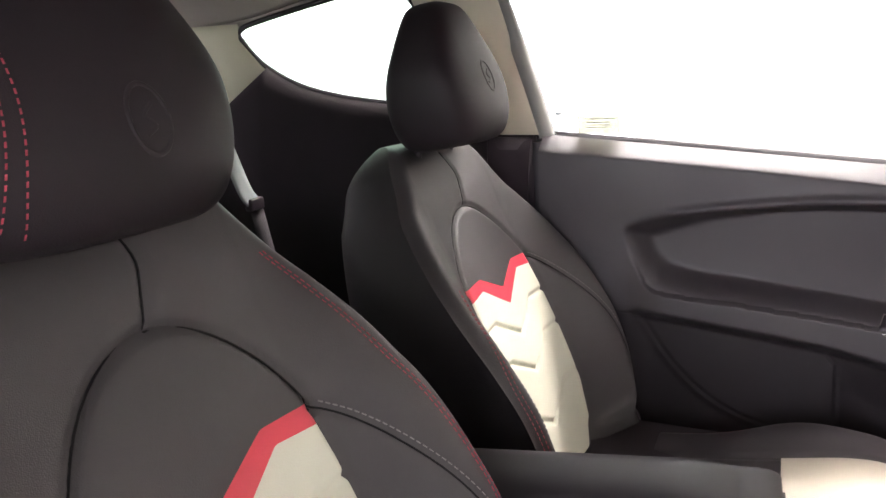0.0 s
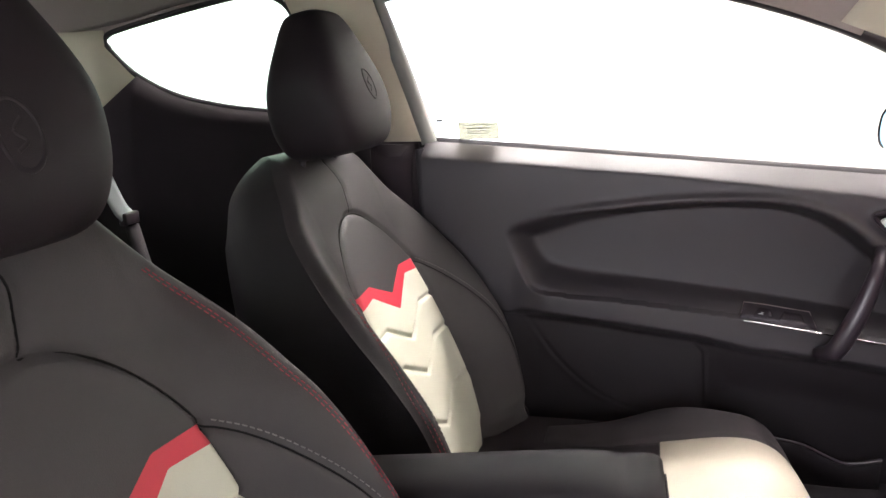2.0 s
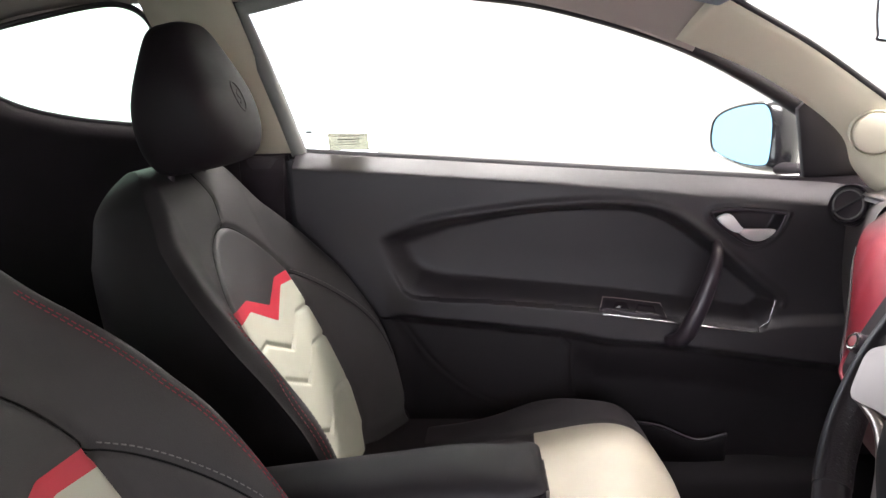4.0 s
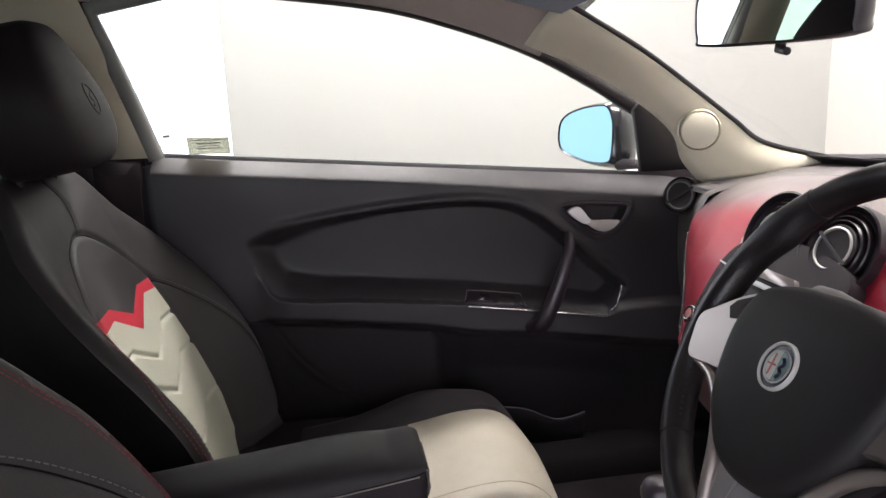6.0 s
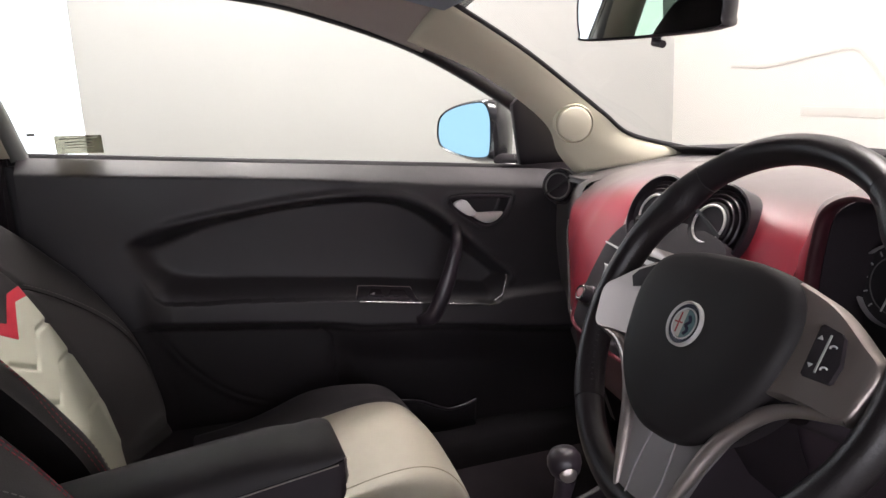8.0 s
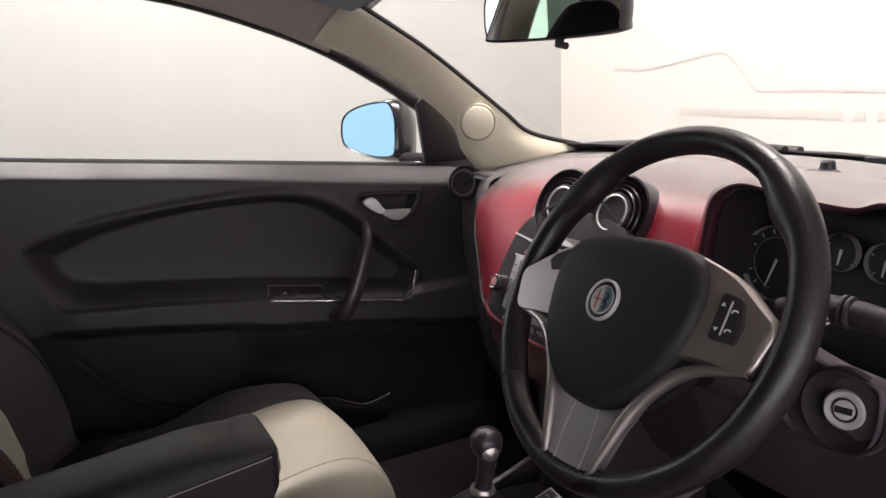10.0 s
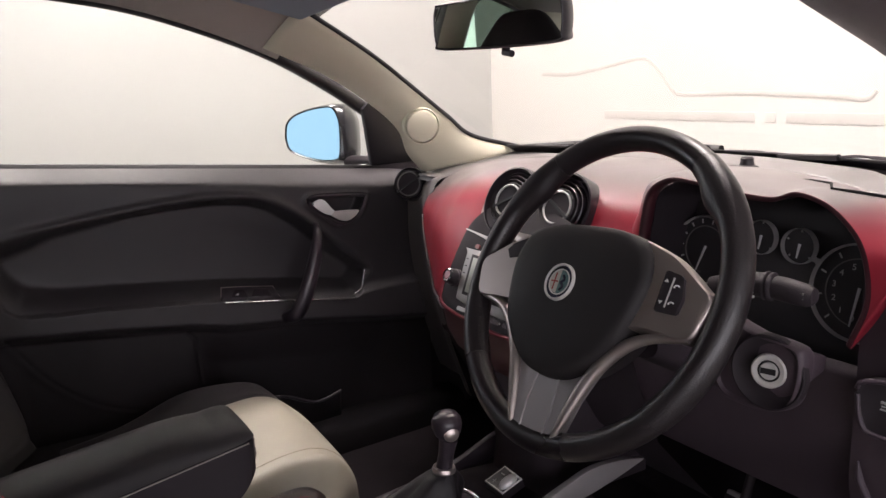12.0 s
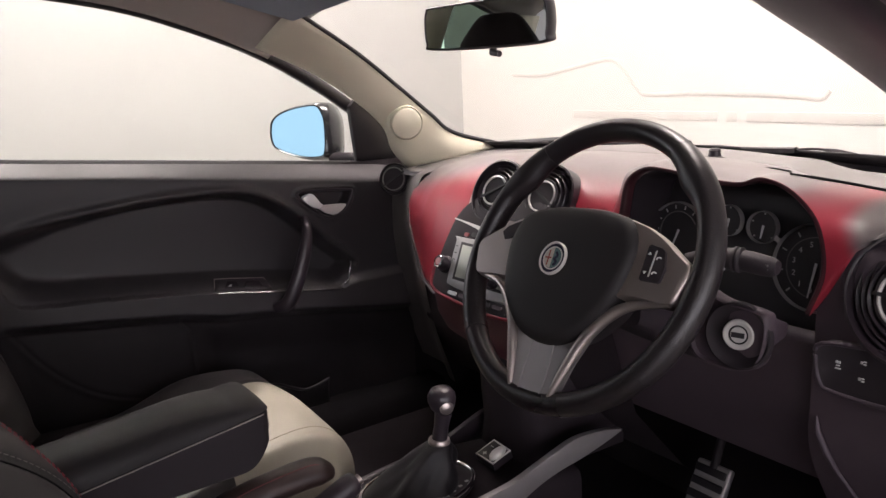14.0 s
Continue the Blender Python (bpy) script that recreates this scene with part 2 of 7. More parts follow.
STICKER = glass("printed translucent film", (0.40, 0.39, 0.33), 0.05)

# ---- building tools ----
def mesh_of(verts, faces, mat, smooth=True):
    me = bpy.data.meshes.new("mesh")
    me.from_pydata([tuple(map(float, v)) for v in verts], [], faces)
    me.materials.append(mat)
    bm = bmesh.new()
    bm.from_mesh(me)
    bmesh.ops.remove_doubles(bm, verts=bm.verts, dist=1e-6)
    bmesh.ops.recalc_face_normals(bm, faces=bm.faces)
    bm.to_mesh(me)
    bm.free()
    if smooth:
        me.shade_smooth()
    return me


def link(name, me, parent=None, label=""):
    ob = new(name, me)
    if parent is not None:
        ob.parent = parent
    return tagged(ob, label)


def part(name, bm, mat, parent, label="", smooth=True):
    """One bmesh as one mesh object under a thing or a part."""
    me = bpy.data.meshes.new(name)
    bmesh.ops.recalc_face_normals(bm, faces=bm.faces)
    bm.to_mesh(me)
    bm.free()
    me.materials.append(mat)
    if smooth:
        me.shade_smooth()
        me.set_sharp_from_angle(angle=radians(38))
    return link(name, me, parent, label)


def thing(name, label, category, at=(0, 0, 0), group="", kind=""):
    ob = new(name)
    ob.location = at
    ob.empty_display_size = 0.05
    return tagged(ob, label, category, group, kind)


def spline(pts, n, closed=False):
    """Points of a smooth curve through pts (Catmull-Rom), n for each stretch."""
    p = [np.array(q, float) for q in pts]
    k = len(p)
    out = []
    for i in range(k if closed else k - 1):
        a = p[(i - 1) % k] if closed or i else 2 * p[0] - p[1]
        b, c = p[i], p[(i + 1) % k]
        d = p[(i + 2) % k] if closed or i + 2 < k else 2 * p[-1] - p[-2]
        for j in range(n):
            t = j / n
            out.append(0.5 * (2 * b + (c - a) * t + (2 * a - 5 * b + 4 * c - d) * t * t + (3 * b - a - 3 * c + d) * t ** 3))
    if not closed:
        out.append(p[-1])
    return out


def sheet(rows, mat, thick=0.0, way=None):
    """A surface through rows of points; with thick, a closed slab whose back lies along way."""
    r, c = len(rows), len(rows[0])
    v = [p for row in rows for p in row]
    f = [(i * c + j, i * c + j + 1, (i + 1) * c + j + 1, (i + 1) * c + j) for i in range(r - 1) for j in range(c - 1)]
    if thick:
        n = len(v)
        w = np.array(way, float) * thick
        v = v + [np.array(p, float) + w for p in v]
        f += [tuple(n + k for k in reversed(q)) for q in list(f)]
        edge = [j for j in range(c)] + [i * c + c - 1 for i in range(1, r)] + [(r - 1) * c + j for j in range(c - 2, -1, -1)] + [i * c for i in range(r - 2, 0, -1)]
        f += [(a, b, b + n, a + n) for a, b in zip(edge, edge[1:] + edge[:1])]
    return mesh_of(v, f, mat)


def loft(rings, mat, caps=True, closed=False):
    """A skin over closed rings with equal numbers of points."""
    c = len(rings[0])
    v = [p for r in rings for p in r]
    n = len(rings)
    f = []
    for i in range(n if closed else n - 1):
        a, b = i * c, ((i + 1) % n) * c
        f += [(a + j, a + (j + 1) % c, b + (j + 1) % c, b + j) for j in range(c)]
    if caps and not closed:
        f += [tuple(range(c)), tuple(range((n - 1) * c, n * c))]
    me = mesh_of(v, f, mat)
    me.set_sharp_from_angle(angle=radians(50))
    return me


def sweep(pts, radius, mat, n=10, flat=1.0, closed=False, side=(0, 0, 1)):
    """A round or flattened rod along pts. radius: a number, or one a point."""
    pts = [np.array(p, float) for p in pts]
    rings = []
    k = len(pts)
    for i, p in enumerate(pts):
        a, b = (pts[i - 1], pts[(i + 1) % k]) if closed else (pts[max(i - 1, 0)], pts[min(i + 1, k - 1)])
        t = (b - a) / max(np.linalg.norm(b - a), 1e-9)
        s = np.array(side, float)
        s = s - t * (s @ t)
        if np.linalg.norm(s) < 1e-4:
            s = np.cross(t, (1, 0.3, 0.2))
        s /= np.linalg.norm(s)
        q = np.cross(t, s)
        r = radius[i] if hasattr(radius, "__len__") else radius
        rings.append([p + r * (math.cos(w) * s * flat + math.sin(w) * q) for w in (2 * math.pi * j / n for j in range(n))])
    return loft(rings, mat, closed=closed)


def slab(outline, y0, y1, mat, axes="xz", bevel=0.0, segs=2):
    """A flat outline in two axes, drawn out along the third from y0 to y1, with rounded rims."""
    bm = bmesh.new()
    third = {"xz": 1, "xy": 2, "yz": 0}[axes]
    ia, ib = ["xyz".index(a) for a in axes]

    def put(q, w):
        v = [0, 0, 0]
        v[ia], v[ib], v[third] = q[0], q[1], w
        return bm.verts.new(v)
    low = [put(q, y0) for q in outline]
    f = bm.faces.new(low)
    ext = bmesh.ops.extrude_face_region(bm, geom=[f])
    move = [0, 0, 0]
    move[third] = y1 - y0
    bmesh.ops.translate(bm, verts=[g for g in ext["geom"] if isinstance(g, bmesh.types.BMVert)], vec=move)
    if bevel:
        rim = [e for e in bm.edges if abs(e.verts[0].co[third] - e.verts[1].co[third]) < 1e-7]
        bmesh.ops.bevel(bm, geom=rim, offset=bevel, segments=segs, affect="EDGES", profile=0.5, clamp_overlap=True)
    bmesh.ops.recalc_face_normals(bm, faces=bm.faces)
    me = bpy.data.meshes.new("slab")
    bm.to_mesh(me)
    bm.free()
    me.materials.append(mat)
    me.shade_smooth()
    me.set_sharp_from_angle(angle=radians(40))
    return me


def box(x0, x1, y0, y1, z0, z1, mat, bevel=0.0, segs=3):
    bm = bmesh.new()
    bmesh.ops.create_cube(bm, size=1)
    for v in bm.verts:
        v.co = Vector(((x0 + x1) / 2 + v.co.x * (x1 - x0), (y0 + y1) / 2 + v.co.y * (y1 - y0), (z0 + z1) / 2 + v.co.z * (z1 - z0)))
    if bevel:
        bmesh.ops.bevel(bm, geom=list(bm.edges), offset=bevel, segments=segs, affect="EDGES", profile=0.5)
    me = bpy.data.meshes.new("box")
    bm.to_mesh(me)
    bm.free()
    me.materials.append(mat)
    me.shade_smooth()
    me.set_sharp_from_angle(angle=radians(40))
    return me


def lathe(profile, m, mat, n=40, closed=False):
    """profile: (radius, height) pairs turned about the z axis of the pose m."""
    rings = [[m @ Vector((r * math.cos(a), r * math.sin(a), h)) for a in (2 * math.pi * j / n for j in range(n))] for r, h in profile]
    me = loft(rings, mat, caps=not closed, closed=closed)
    me.set_sharp_from_angle(angle=radians(35))
    return me


def aim(at, way, up=(0, 0, 1)):
    """A pose at a place whose z axis points along way and whose y axis leans towards up."""
    z = Vector(way).normalized()
    x = Vector(up).cross(z).normalized()
    y = z.cross(x)
    m = Matrix((x, y, z)).transposed().to_4x4()
    m.translation = Vector(at)
    return m


def smooth(a, b, t):
    t = np.clip((t - a) / (b - a), 0, 1)
    return t * t * (3 - 2 * t)


def away(px, pz, line):
    """Distance of grid points (px, pz) to a polyline."""
    d = np.full(np.shape(px), 9.0)
    for (ax, az), (bx, bz) in zip(line[:-1], line[1:]):
        lx, lz = bx - ax, bz - az
        t = np.clip(((px - ax) * lx + (pz - az) * lz) / max(lx * lx + lz * lz, 1e-12), 0, 1)
        d = np.minimum(d, np.hypot(px - ax - t * lx, pz - az - t * lz))
    return d


def inside(px, pz, ring):
    """Which grid points lie in a closed outline."""
    hit = np.zeros(np.shape(px), bool)
    for (ax, az), (bx, bz) in zip(ring, ring[1:] + ring[:1]):
        if az == bz:
            continue
        hit ^= ((az > pz) != (bz > pz)) & (px < (bx - ax) * (pz - az) / (bz - az) + ax)
    return hit

# ---- the workshop round the car ----
def room():
    def slab_wall(name, x0, x1, y0, y1, z0, z1, mat, label):
        ob = link(name, box(x0, x1, y0, y1, z0, z1, mat, 0))
        tagged(ob, label, "wall", kind="structure")
        return ob
    g = link("ground", box(-900, 900, -900, 900, -0.4, -0.16, YARD))
    tagged(g, "pale concrete yard outside the workshop", "ground", kind="structure")
    f = link("floor", box(-5.2, 2.43, -4.5, 2.95, -0.16, 0.0, CONCRETE))
    tagged(f, "sealed grey concrete workshop floor", "floor", kind="structure")
    slab_wall("wall_left_front", -0.557, 2.43, 2.75, 2.95, 0, 3.3, WALL_SIDE, "pale grey wall beside the car")
    slab_wall("wall_left_lintel", -5.2, -0.557, 2.75, 2.95, 2.75, 3.3, WALL, "cream wall above the wide open door")
    haze = link("backdrop", box(-40, 14, 13.0, 13.1, -0.5, 11, GLOW_SHEET))
    tagged(haze, "plain glowing white sheet standing in for daylight beyond the yard", "backdrop", kind="structure")
    slab_wall("wall_front", 2.43, 2.63, -4.7, 2.95, 0, 3.3, WALL, "cream painted wall ahead of the car")
    slab_wall("wall_rear", -5.4, -5.2, -4.7, 2.95, 0, 3.3, WALL_DULL, "wall behind the car, greyed to cut bounced light")
    # unseen opening and glowing sheet, added to light the cabin from this side
    slab_wall("wall_right_rear", -5.2, -4.6, -4.7, -4.5, 0, 3.3, WALL, "cream painted wall on the driver's side")
    slab_wall("wall_right_front", 1.2, 2.43, -4.7, -4.5, 0, 3.3, WALL, "cream painted wall on the driver's side")
    slab_wall("wall_right_lintel", -4.6, 1.2, -4.7, -4.5, 2.6, 3.3, WALL, "cream wall above the added unseen opening")
    haze = link("backdrop_right", box(-30, 30, -15.1, -15.0, -0.5, 11, GLOW_SHEET))
    tagged(haze, "unseen glowing white sheet added to light the driver's side", "backdrop", kind="structure")
    c = link("ceiling", box(-5.4, 2.63, -4.7, 2.95, 3.3, 3.45, CEILING))
    tagged(c, "white boarded workshop ceiling", "ceiling", kind="structure")


# unseen lamps, added and placed for the brightness of cabin and walls
def ceiling_light(x, y, long=1.8, wide=0.5):
    t = thing("ceiling_light", "unseen white ceiling light with a flat diffuser, added to light the cabin", "lamp", (x, y, 3.3), "ceiling lights")
    link("frame", box(-long / 2 - 0.03, long / 2 + 0.03, -wide / 2 - 0.03, wide / 2 + 0.03, -0.06, 0.0, METAL_GREY, 0.005), t)
    link("diffuser", box(-long / 2, long / 2, -wide / 2, wide / 2, -0.075, -0.0605, TUBE_GLOW), t)
    return t


room()
lamp0 = ceiling_light(0.95, 0.2)
copy_thing(lamp0, pose(0.15, 2.15, 3.3))


# ---- the car's shell ----
def pane(z):
    """How far out the side glass lies at a height."""
    return 0.72 - 0.36 * (z - 1.0)


def belt(x):
    return 1.0015 - 0.0955 * x


RAIL = [(-0.517, 1.327), (-0.32, 1.331), (-0.15, 1.317), (0.012, 1.293), (0.168, 1.249), (0.30, 1.199), (0.43, 1.132), (0.525, 1.074)]
BODY = thing("car_body", "dark three-door hatchback body shell around the cabin", "car body", (0, 0, 0), kind="structure")


def shell():
    # floor pan, bulkhead, sills, outer skins
    link("floor_pan", box(-1.35, 0.98, -0.70, 0.70, 0.26, 0.30, CARPET), BODY, "black carpet on the floor pan")
    link("bulkhead", sheet([[(0.80 + 0.16 * smooth(0.28, 0.5, z), y, z) for y in np.linspace(-0.72, 0.72, 9)] for z in np.linspace(0.28, 0.9, 9)], CARPET, 0.02, (1, 0, 0)), BODY, "black carpeted bulkhead")
    for s, nm in ((1, "sill_passenger"), (-1, "sill_driver")):
        link("sill", sheet([[(x, s * yy, zz) for x in np.linspace(-0.62, 0.72, 24)] for yy, zz in ((0.60, 0.30), (0.605, 0.345), (0.625, 0.362), (0.70, 0.366), (0.755, 0.35), (0.78, 0.25), (0.78, 0.2))], SILL, 0.01, (0, 0, -1)), BODY, "black plastic sill cover")
    # roof skin
    rows = []
    for x in np.linspace(-1.42, 0.36, 24):
        e = 1.345 - 0.10 * smooth(0.0, 0.5, x) - 0.06 * smooth(-1.0, -1.5, x)
        rows.append([(x, y, e + 0.075 * (1 - (y / 0.62) ** 2)) for y in np.linspace(-0.62, 0.62, 15)])
    link("roof_skin", sheet(rows, BODY_PAINT, 0.012, (0, 0, 1)), BODY, "black painted roof")
    # bonnet and scuttle ahead of the windscreen
    rows = [[(x, y, 0.985 - 0.16 * (x - 0.93) - 0.10 * (y / 0.75) ** 2 - 0.35 * max(x - 1.3, 0) ** 2) for y in np.linspace(-0.74, 0.74, 15)] for x in np.linspace(0.95, 1.75, 12)]
    link("bonnet", sheet(rows, BODY_PAINT, 0.012, (0, 0, -1)), BODY, "black gloss bonnet")
    # rear hatch surround behind the bench
    link("hatch", sheet([[(-1.38 - 0.10 * smooth(0.3, 0.8, z) + 0.20 * smooth(0.85, 1.38, z), y, z) for y in np.linspace(-0.66, 0.66, 9)] for z in np.linspace(0.28, 0.98, 9)], PLASTIC_DARK, 0.03, (-1, 0, 0)), BODY, "black tailgate lining")


shell()
for s in (1, -1):
    link("kick_panel", sheet([[(x, s * (0.70 - 0.05 * smooth(0.55, 0.95, x)), z) for x in np.linspace(0.50, 1.0, 8)] for z in np.linspace(0.27, 0.955, 8)], CARPET, 0.02, (0, s, 0)), BODY, "black carpeted footwell side")

for s in (1, -1):
    link("front_wing", sheet([[(x, s * (0.79 - 0.05 * smooth(1.3, 1.75, x)), z) for x in np.linspace(0.68, 1.75, 12)] for z in np.linspace(0.42, 0.90, 6)], BODY_PAINT, 0.01, (0, s, 0)), BODY, "black painted front wing")
for x, name in ((1.75, "front_bumper"), (-1.52, "rear_bumper")):
    link(name, sheet([[(x + (0.06 if x > 0 else -0.06) * (1 - (y / 0.76) ** 2), y, z) for y in np.linspace(-0.76, 0.76, 13)] for z in np.linspace(0.22, 0.86, 6)], BODY_PAINT, 0.02, (-1 if x > 0 else 1, 0, 0)), BODY, "black painted bumper")


def road_wheel(x, y):
    m = aim((x, y, 0.295), (0, 1 if y > 0 else -1, 0))
    w = link("wheel", lathe([(0.20, -0.10), (0.27, -0.10), (0.29, -0.085), (0.295, -0.05), (0.295, 0.05), (0.29, 0.085), (0.27, 0.10), (0.20, 0.10)], m, RUBBER, 40, closed=True), BODY, "black rubber tyre")
    link("rim", lathe([(0.0, 0.05), (0.06, 0.055), (0.15, 0.06), (0.19, 0.085), (0.205, 0.095), (0.205, -0.09), (0.0, -0.08)], m, SATIN, 40), w, "satin silver rim")


for x in (1.30, -1.10):
    for y in (0.68, -0.68):
        road_wheel(x, y)

# headliner: spans the roof between the two side rails
def headliner():
    rail = spline([(-1.42, 1.27), (-1.11, 1.287), (-0.9, 1.322), (-0.73, 1.336)] + RAIL[:6], 8)
    xs = np.linspace(-1.42, 0.30, 60)
    zr = np.interp(xs, [p[0] for p in rail], [p[1] for p in rail])
    rows = []
    for x, z in zip(xs, zr):
        e = pane(z) - 0.004
        k = 0.045
        half = [(e, z + 0.004), (e - 0.018, z + 0.010), (e - 0.045, z + 0.028), (e - 0.085, z + k), (e - 0.15, z + k + 0.016), (e - 0.26, z + k + 0.028), (0.16, z + k + 0.038), (0.0, z + k + 0.040)]
        lift = 0.10 * smooth(-0.05, 0.30, x)
        pts = [(x, y, zz + lift * smooth(0.60, 0.35, y)) for y, zz in half]
        rows.append(pts + [(a, -b, c) for a, b, c in reversed(pts[:-1])])
    ob = link("headliner", sheet(rows, HEADLINER, 0.008, (0, 0, 1)))
    tagged(ob, "taupe cloth headliner over the cabin", "headliner", kind="structure")


headliner()


def pillar_a(side, label):
    """Beige lining of a windscreen pillar, from the roof down to the dash."""
    low = spline([(0.262, 0.612, 1.228), (0.40, 0.617, 1.168), (0.51, 0.622, 1.098), (0.575, 0.627, 1.04), (0.598, 0.630, 0.985), (0.640, 0.630, 0.935)], 8)
    top = spline([(0.296, 0.500, 1.295), (0.46, 0.530, 1.206), (0.59, 0.557, 1.122), (0.675, 0.570, 1.063), (0.752, 0.580, 1.012), (0.90, 0.570, 0.972)], 8)
    n = len(low)
    rows = []
    for k in range(9):
        w = k / 8
        row = []
        for i, (a, b) in enumerate(zip(low, top)):
            p = np.array(a) * (1 - w) + np.array(b) * w
            bulge = 0.026 * math.sin(math.pi * w) * (0.6 + 0.5 * i / n)
            row.append(p + np.array((-0.35, -0.9, 0.05)) * bulge)
        rows.append(row)
    ob = link("pillar_trim", sheet([[(x, side * y, z) for x, y, z in r] for r in rows], BEIGE, 0.012, (0.5, side * 0.8, 0.2)))
    tagged(ob, label, "pillar", kind="structure")
    # black rubber edge along the windscreen
    e = link("screen_edge", sweep([(x + 0.004, side * (y + 0.003), z + 0.004) for x, y, z in top], 0.0055, RUBBER, 8))
    tagged(e, "black rubber edge of the windscreen", "trim", kind="structure")
    return ob


pillar_a(1, "smooth beige lining of the windscreen pillar")


def tweeter():
    m = aim((0.604, 0.568, 1.050), (-0.34, -0.93, -0.10))
    t = thing("tweeter", "round beige tweeter grille set in the pillar lining", "speaker", (0, 0, 0))
    link("grille", lathe([(0.0, 0.016), (0.030, 0.0155), (0.0345, 0.013), (0.0365, 0.008), (0.037, -0.02)], m, BEIGE, 48), t)
    link("ring", lathe([(0.0385, -0.02), (0.0385, 0.006), (0.040, 0.008), (0.0415, 0.005), (0.0415, -0.02)], m, BEIGE, 48, closed=True), t)


tweeter()


def pillar_a_driver():
    low = spline([(0.20, -0.60, 1.24), (0.375, -0.60, 1.185), (0.53, -0.61, 1.12), (0.66, -0.63, 1.03)], 8)
    top = spline([(0.26, -0.47, 1.262), (0.369, -0.474, 1.216), (0.51, -0.485, 1.162), (0.64, -0.503, 1.102), (0.78, -0.53, 1.03)], 6)
    n = min(len(low), len(top))
    low = [low[round(i * (len(low) - 1) / (n - 1))] for i in range(n)]
    top = [top[round(i * (len(top) - 1) / (n - 1))] for i in range(n)]
    rows = [[np.array(a) * (1 - w) + np.array(b) * w + np.array((-0.3, 0.6, -0.4)) * 0.02 * math.sin(math.pi * w) for a, b in zip(low, top)] for w in np.linspace(0, 1, 7)]
    ob = link("pillar_trim", sheet(rows, PLASTIC, 0.02, (0.4, -0.5, 0.5)))
    tagged(ob, "dark lining of the driver's windscreen pillar", "pillar", kind="structure")
    seal = link("door_seal", sweep([np.array(p) + np.array((0.0, -0.03, 0.012)) for p in low], 0.014, RUBBER, 10))
    tagged(seal, "black rubber door seal", "trim", kind="structure")


pillar_a_driver()

# side lining behind the door: pillar, quarter window surround, rear quarter
QUARTER = [(-1.094, 1.278), (-1.102, 1.257), (-1.064, 1.204), (-0.99, 1.158), (-0.896, 1.131), (-0.79, 1.115), (-0.69, 1.105), (-0.668, 1.13), (-0.684, 1.25), (-0.694, 1.305), (-0.728, 1.330), (-0.785, 1.333), (-0.899, 1.317), (-1.04, 1.292)]


def rear_side(s):
    ring = spline(QUARTER, 6, closed=True)
    lower = spline(QUARTER[2:8], 8)
    g = link("window_quarter", slab([(p[0], p[1]) for p in ring], 0, 0.004, GLASS_TINT))
    for v in g.data.vertices:
        v.co.y = s * (pane(v.co.z) + 0.012 + v.co.y)
    g.visible_shadow = False
    tagged(g, "fixed rear quarter window pane", "window", kind="structure")
    seal = link("window_seal", sweep([(x, s * pane(z), z) for x, z in ring], 0.006, RUBBER, 8, closed=True))
    tagged(seal, "black rubber seal round the quarter window", "trim", kind="structure")
    # black lining below the quarter window, from the rear corner to the door shut
    edge = [(-1.45, 1.02), (-1.30, 1.07), (-1.19, 1.12)] + lower[1:-6] + [(-0.665, 1.10), (-0.60, 1.075), (-0.545, 1.045), (-0.484, 1.045)]
    rows = []
    for d, dz in ((0.0, 0.0), (0.010, -0.002), (0.028, -0.012), (0.040, -0.032), (0.052, -0.07), (0.07, -0.2), (0.085, -0.4), (0.09, -0.75)):
        rows.append([(x, s * (pane(z) - d + 0.002), z + dz) for x, z in edge])
    q = link("side_lining", sheet(rows, BLACK_MATT, 0.01, (0, s, 0)))
    tagged(q, "black side lining beside the rear seat", "lining", kind="structure")
    # roof edge above the quarter window
    xs = np.linspace(-1.46, -0.50, 30)
    low = np.interp(xs, [-1.46, -1.094, -1.04, -0.899, -0.785, -0.728, -0.50], [1.262, 1.280, 1.294, 1.319, 1.335, 1.333, 1.328])
    r = link("roof_edge", sheet([[(x, s * (pane(z + d) - 0.001 - 0.3 * d), z + d) for x, z in zip(xs, low)] for d in (0.0, 0.015, 0.045)], HEADLINER, 0.01, (0, s, 0)))
    tagged(r, "taupe cloth roof edge above the quarter window", "headliner", kind="structure")
    # beige upper lining: rear corner, and the post behind the door
    corner = [[(-1.46, 0.97), (-1.30, 1.035), (-1.19, 1.095), (-1.056, 1.185)], [(-1.46, 1.1), (-1.32, 1.13), (-1.215, 1.17), (-1.085, 1.228)],
              [(-1.46, 1.2), (-1.33, 1.205), (-1.22, 1.225), (-1.105, 1.257)], [(-1.46, 1.28), (-1.33, 1.285), (-1.22, 1.288), (-1.096, 1.288)]]
    c = link("pillar_rear", sheet([[(x, s * (pane(z) - 0.006 - 0.02 * smooth(-1.06, -1.3, x)), z) for x, z in r] for r in corner], BEIGE, 0.01, (0, s, 0)))
    tagged(c, "beige lining of the rear roof pillar", "pillar", kind="structure")
    post = [[(-0.665, 1.115), (-0.60, 1.075), (-0.545, 1.047), (-0.468, 1.045)], [(-0.672, 1.2), (-0.61, 1.18), (-0.575, 1.165), (-0.492, 1.16)],
            [(-0.682, 1.28), (-0.63, 1.27), (-0.59, 1.262), (-0.512, 1.255)], [(-0.70, 1.34), (-0.65, 1.34), (-0.60, 1.34), (-0.535, 1.34)]]
    b = link("pillar_middle", sheet([[(x, s * (pane(z) - 0.012 - 0.014 * math.sin(math.pi * i / 3)), z) for i, (x, z) in enumerate(r)] for r in post], BEIGE, 0.01, (0, s, 0)))
    tagged(b, "beige upper lining of the door post", "pillar", kind="structure")
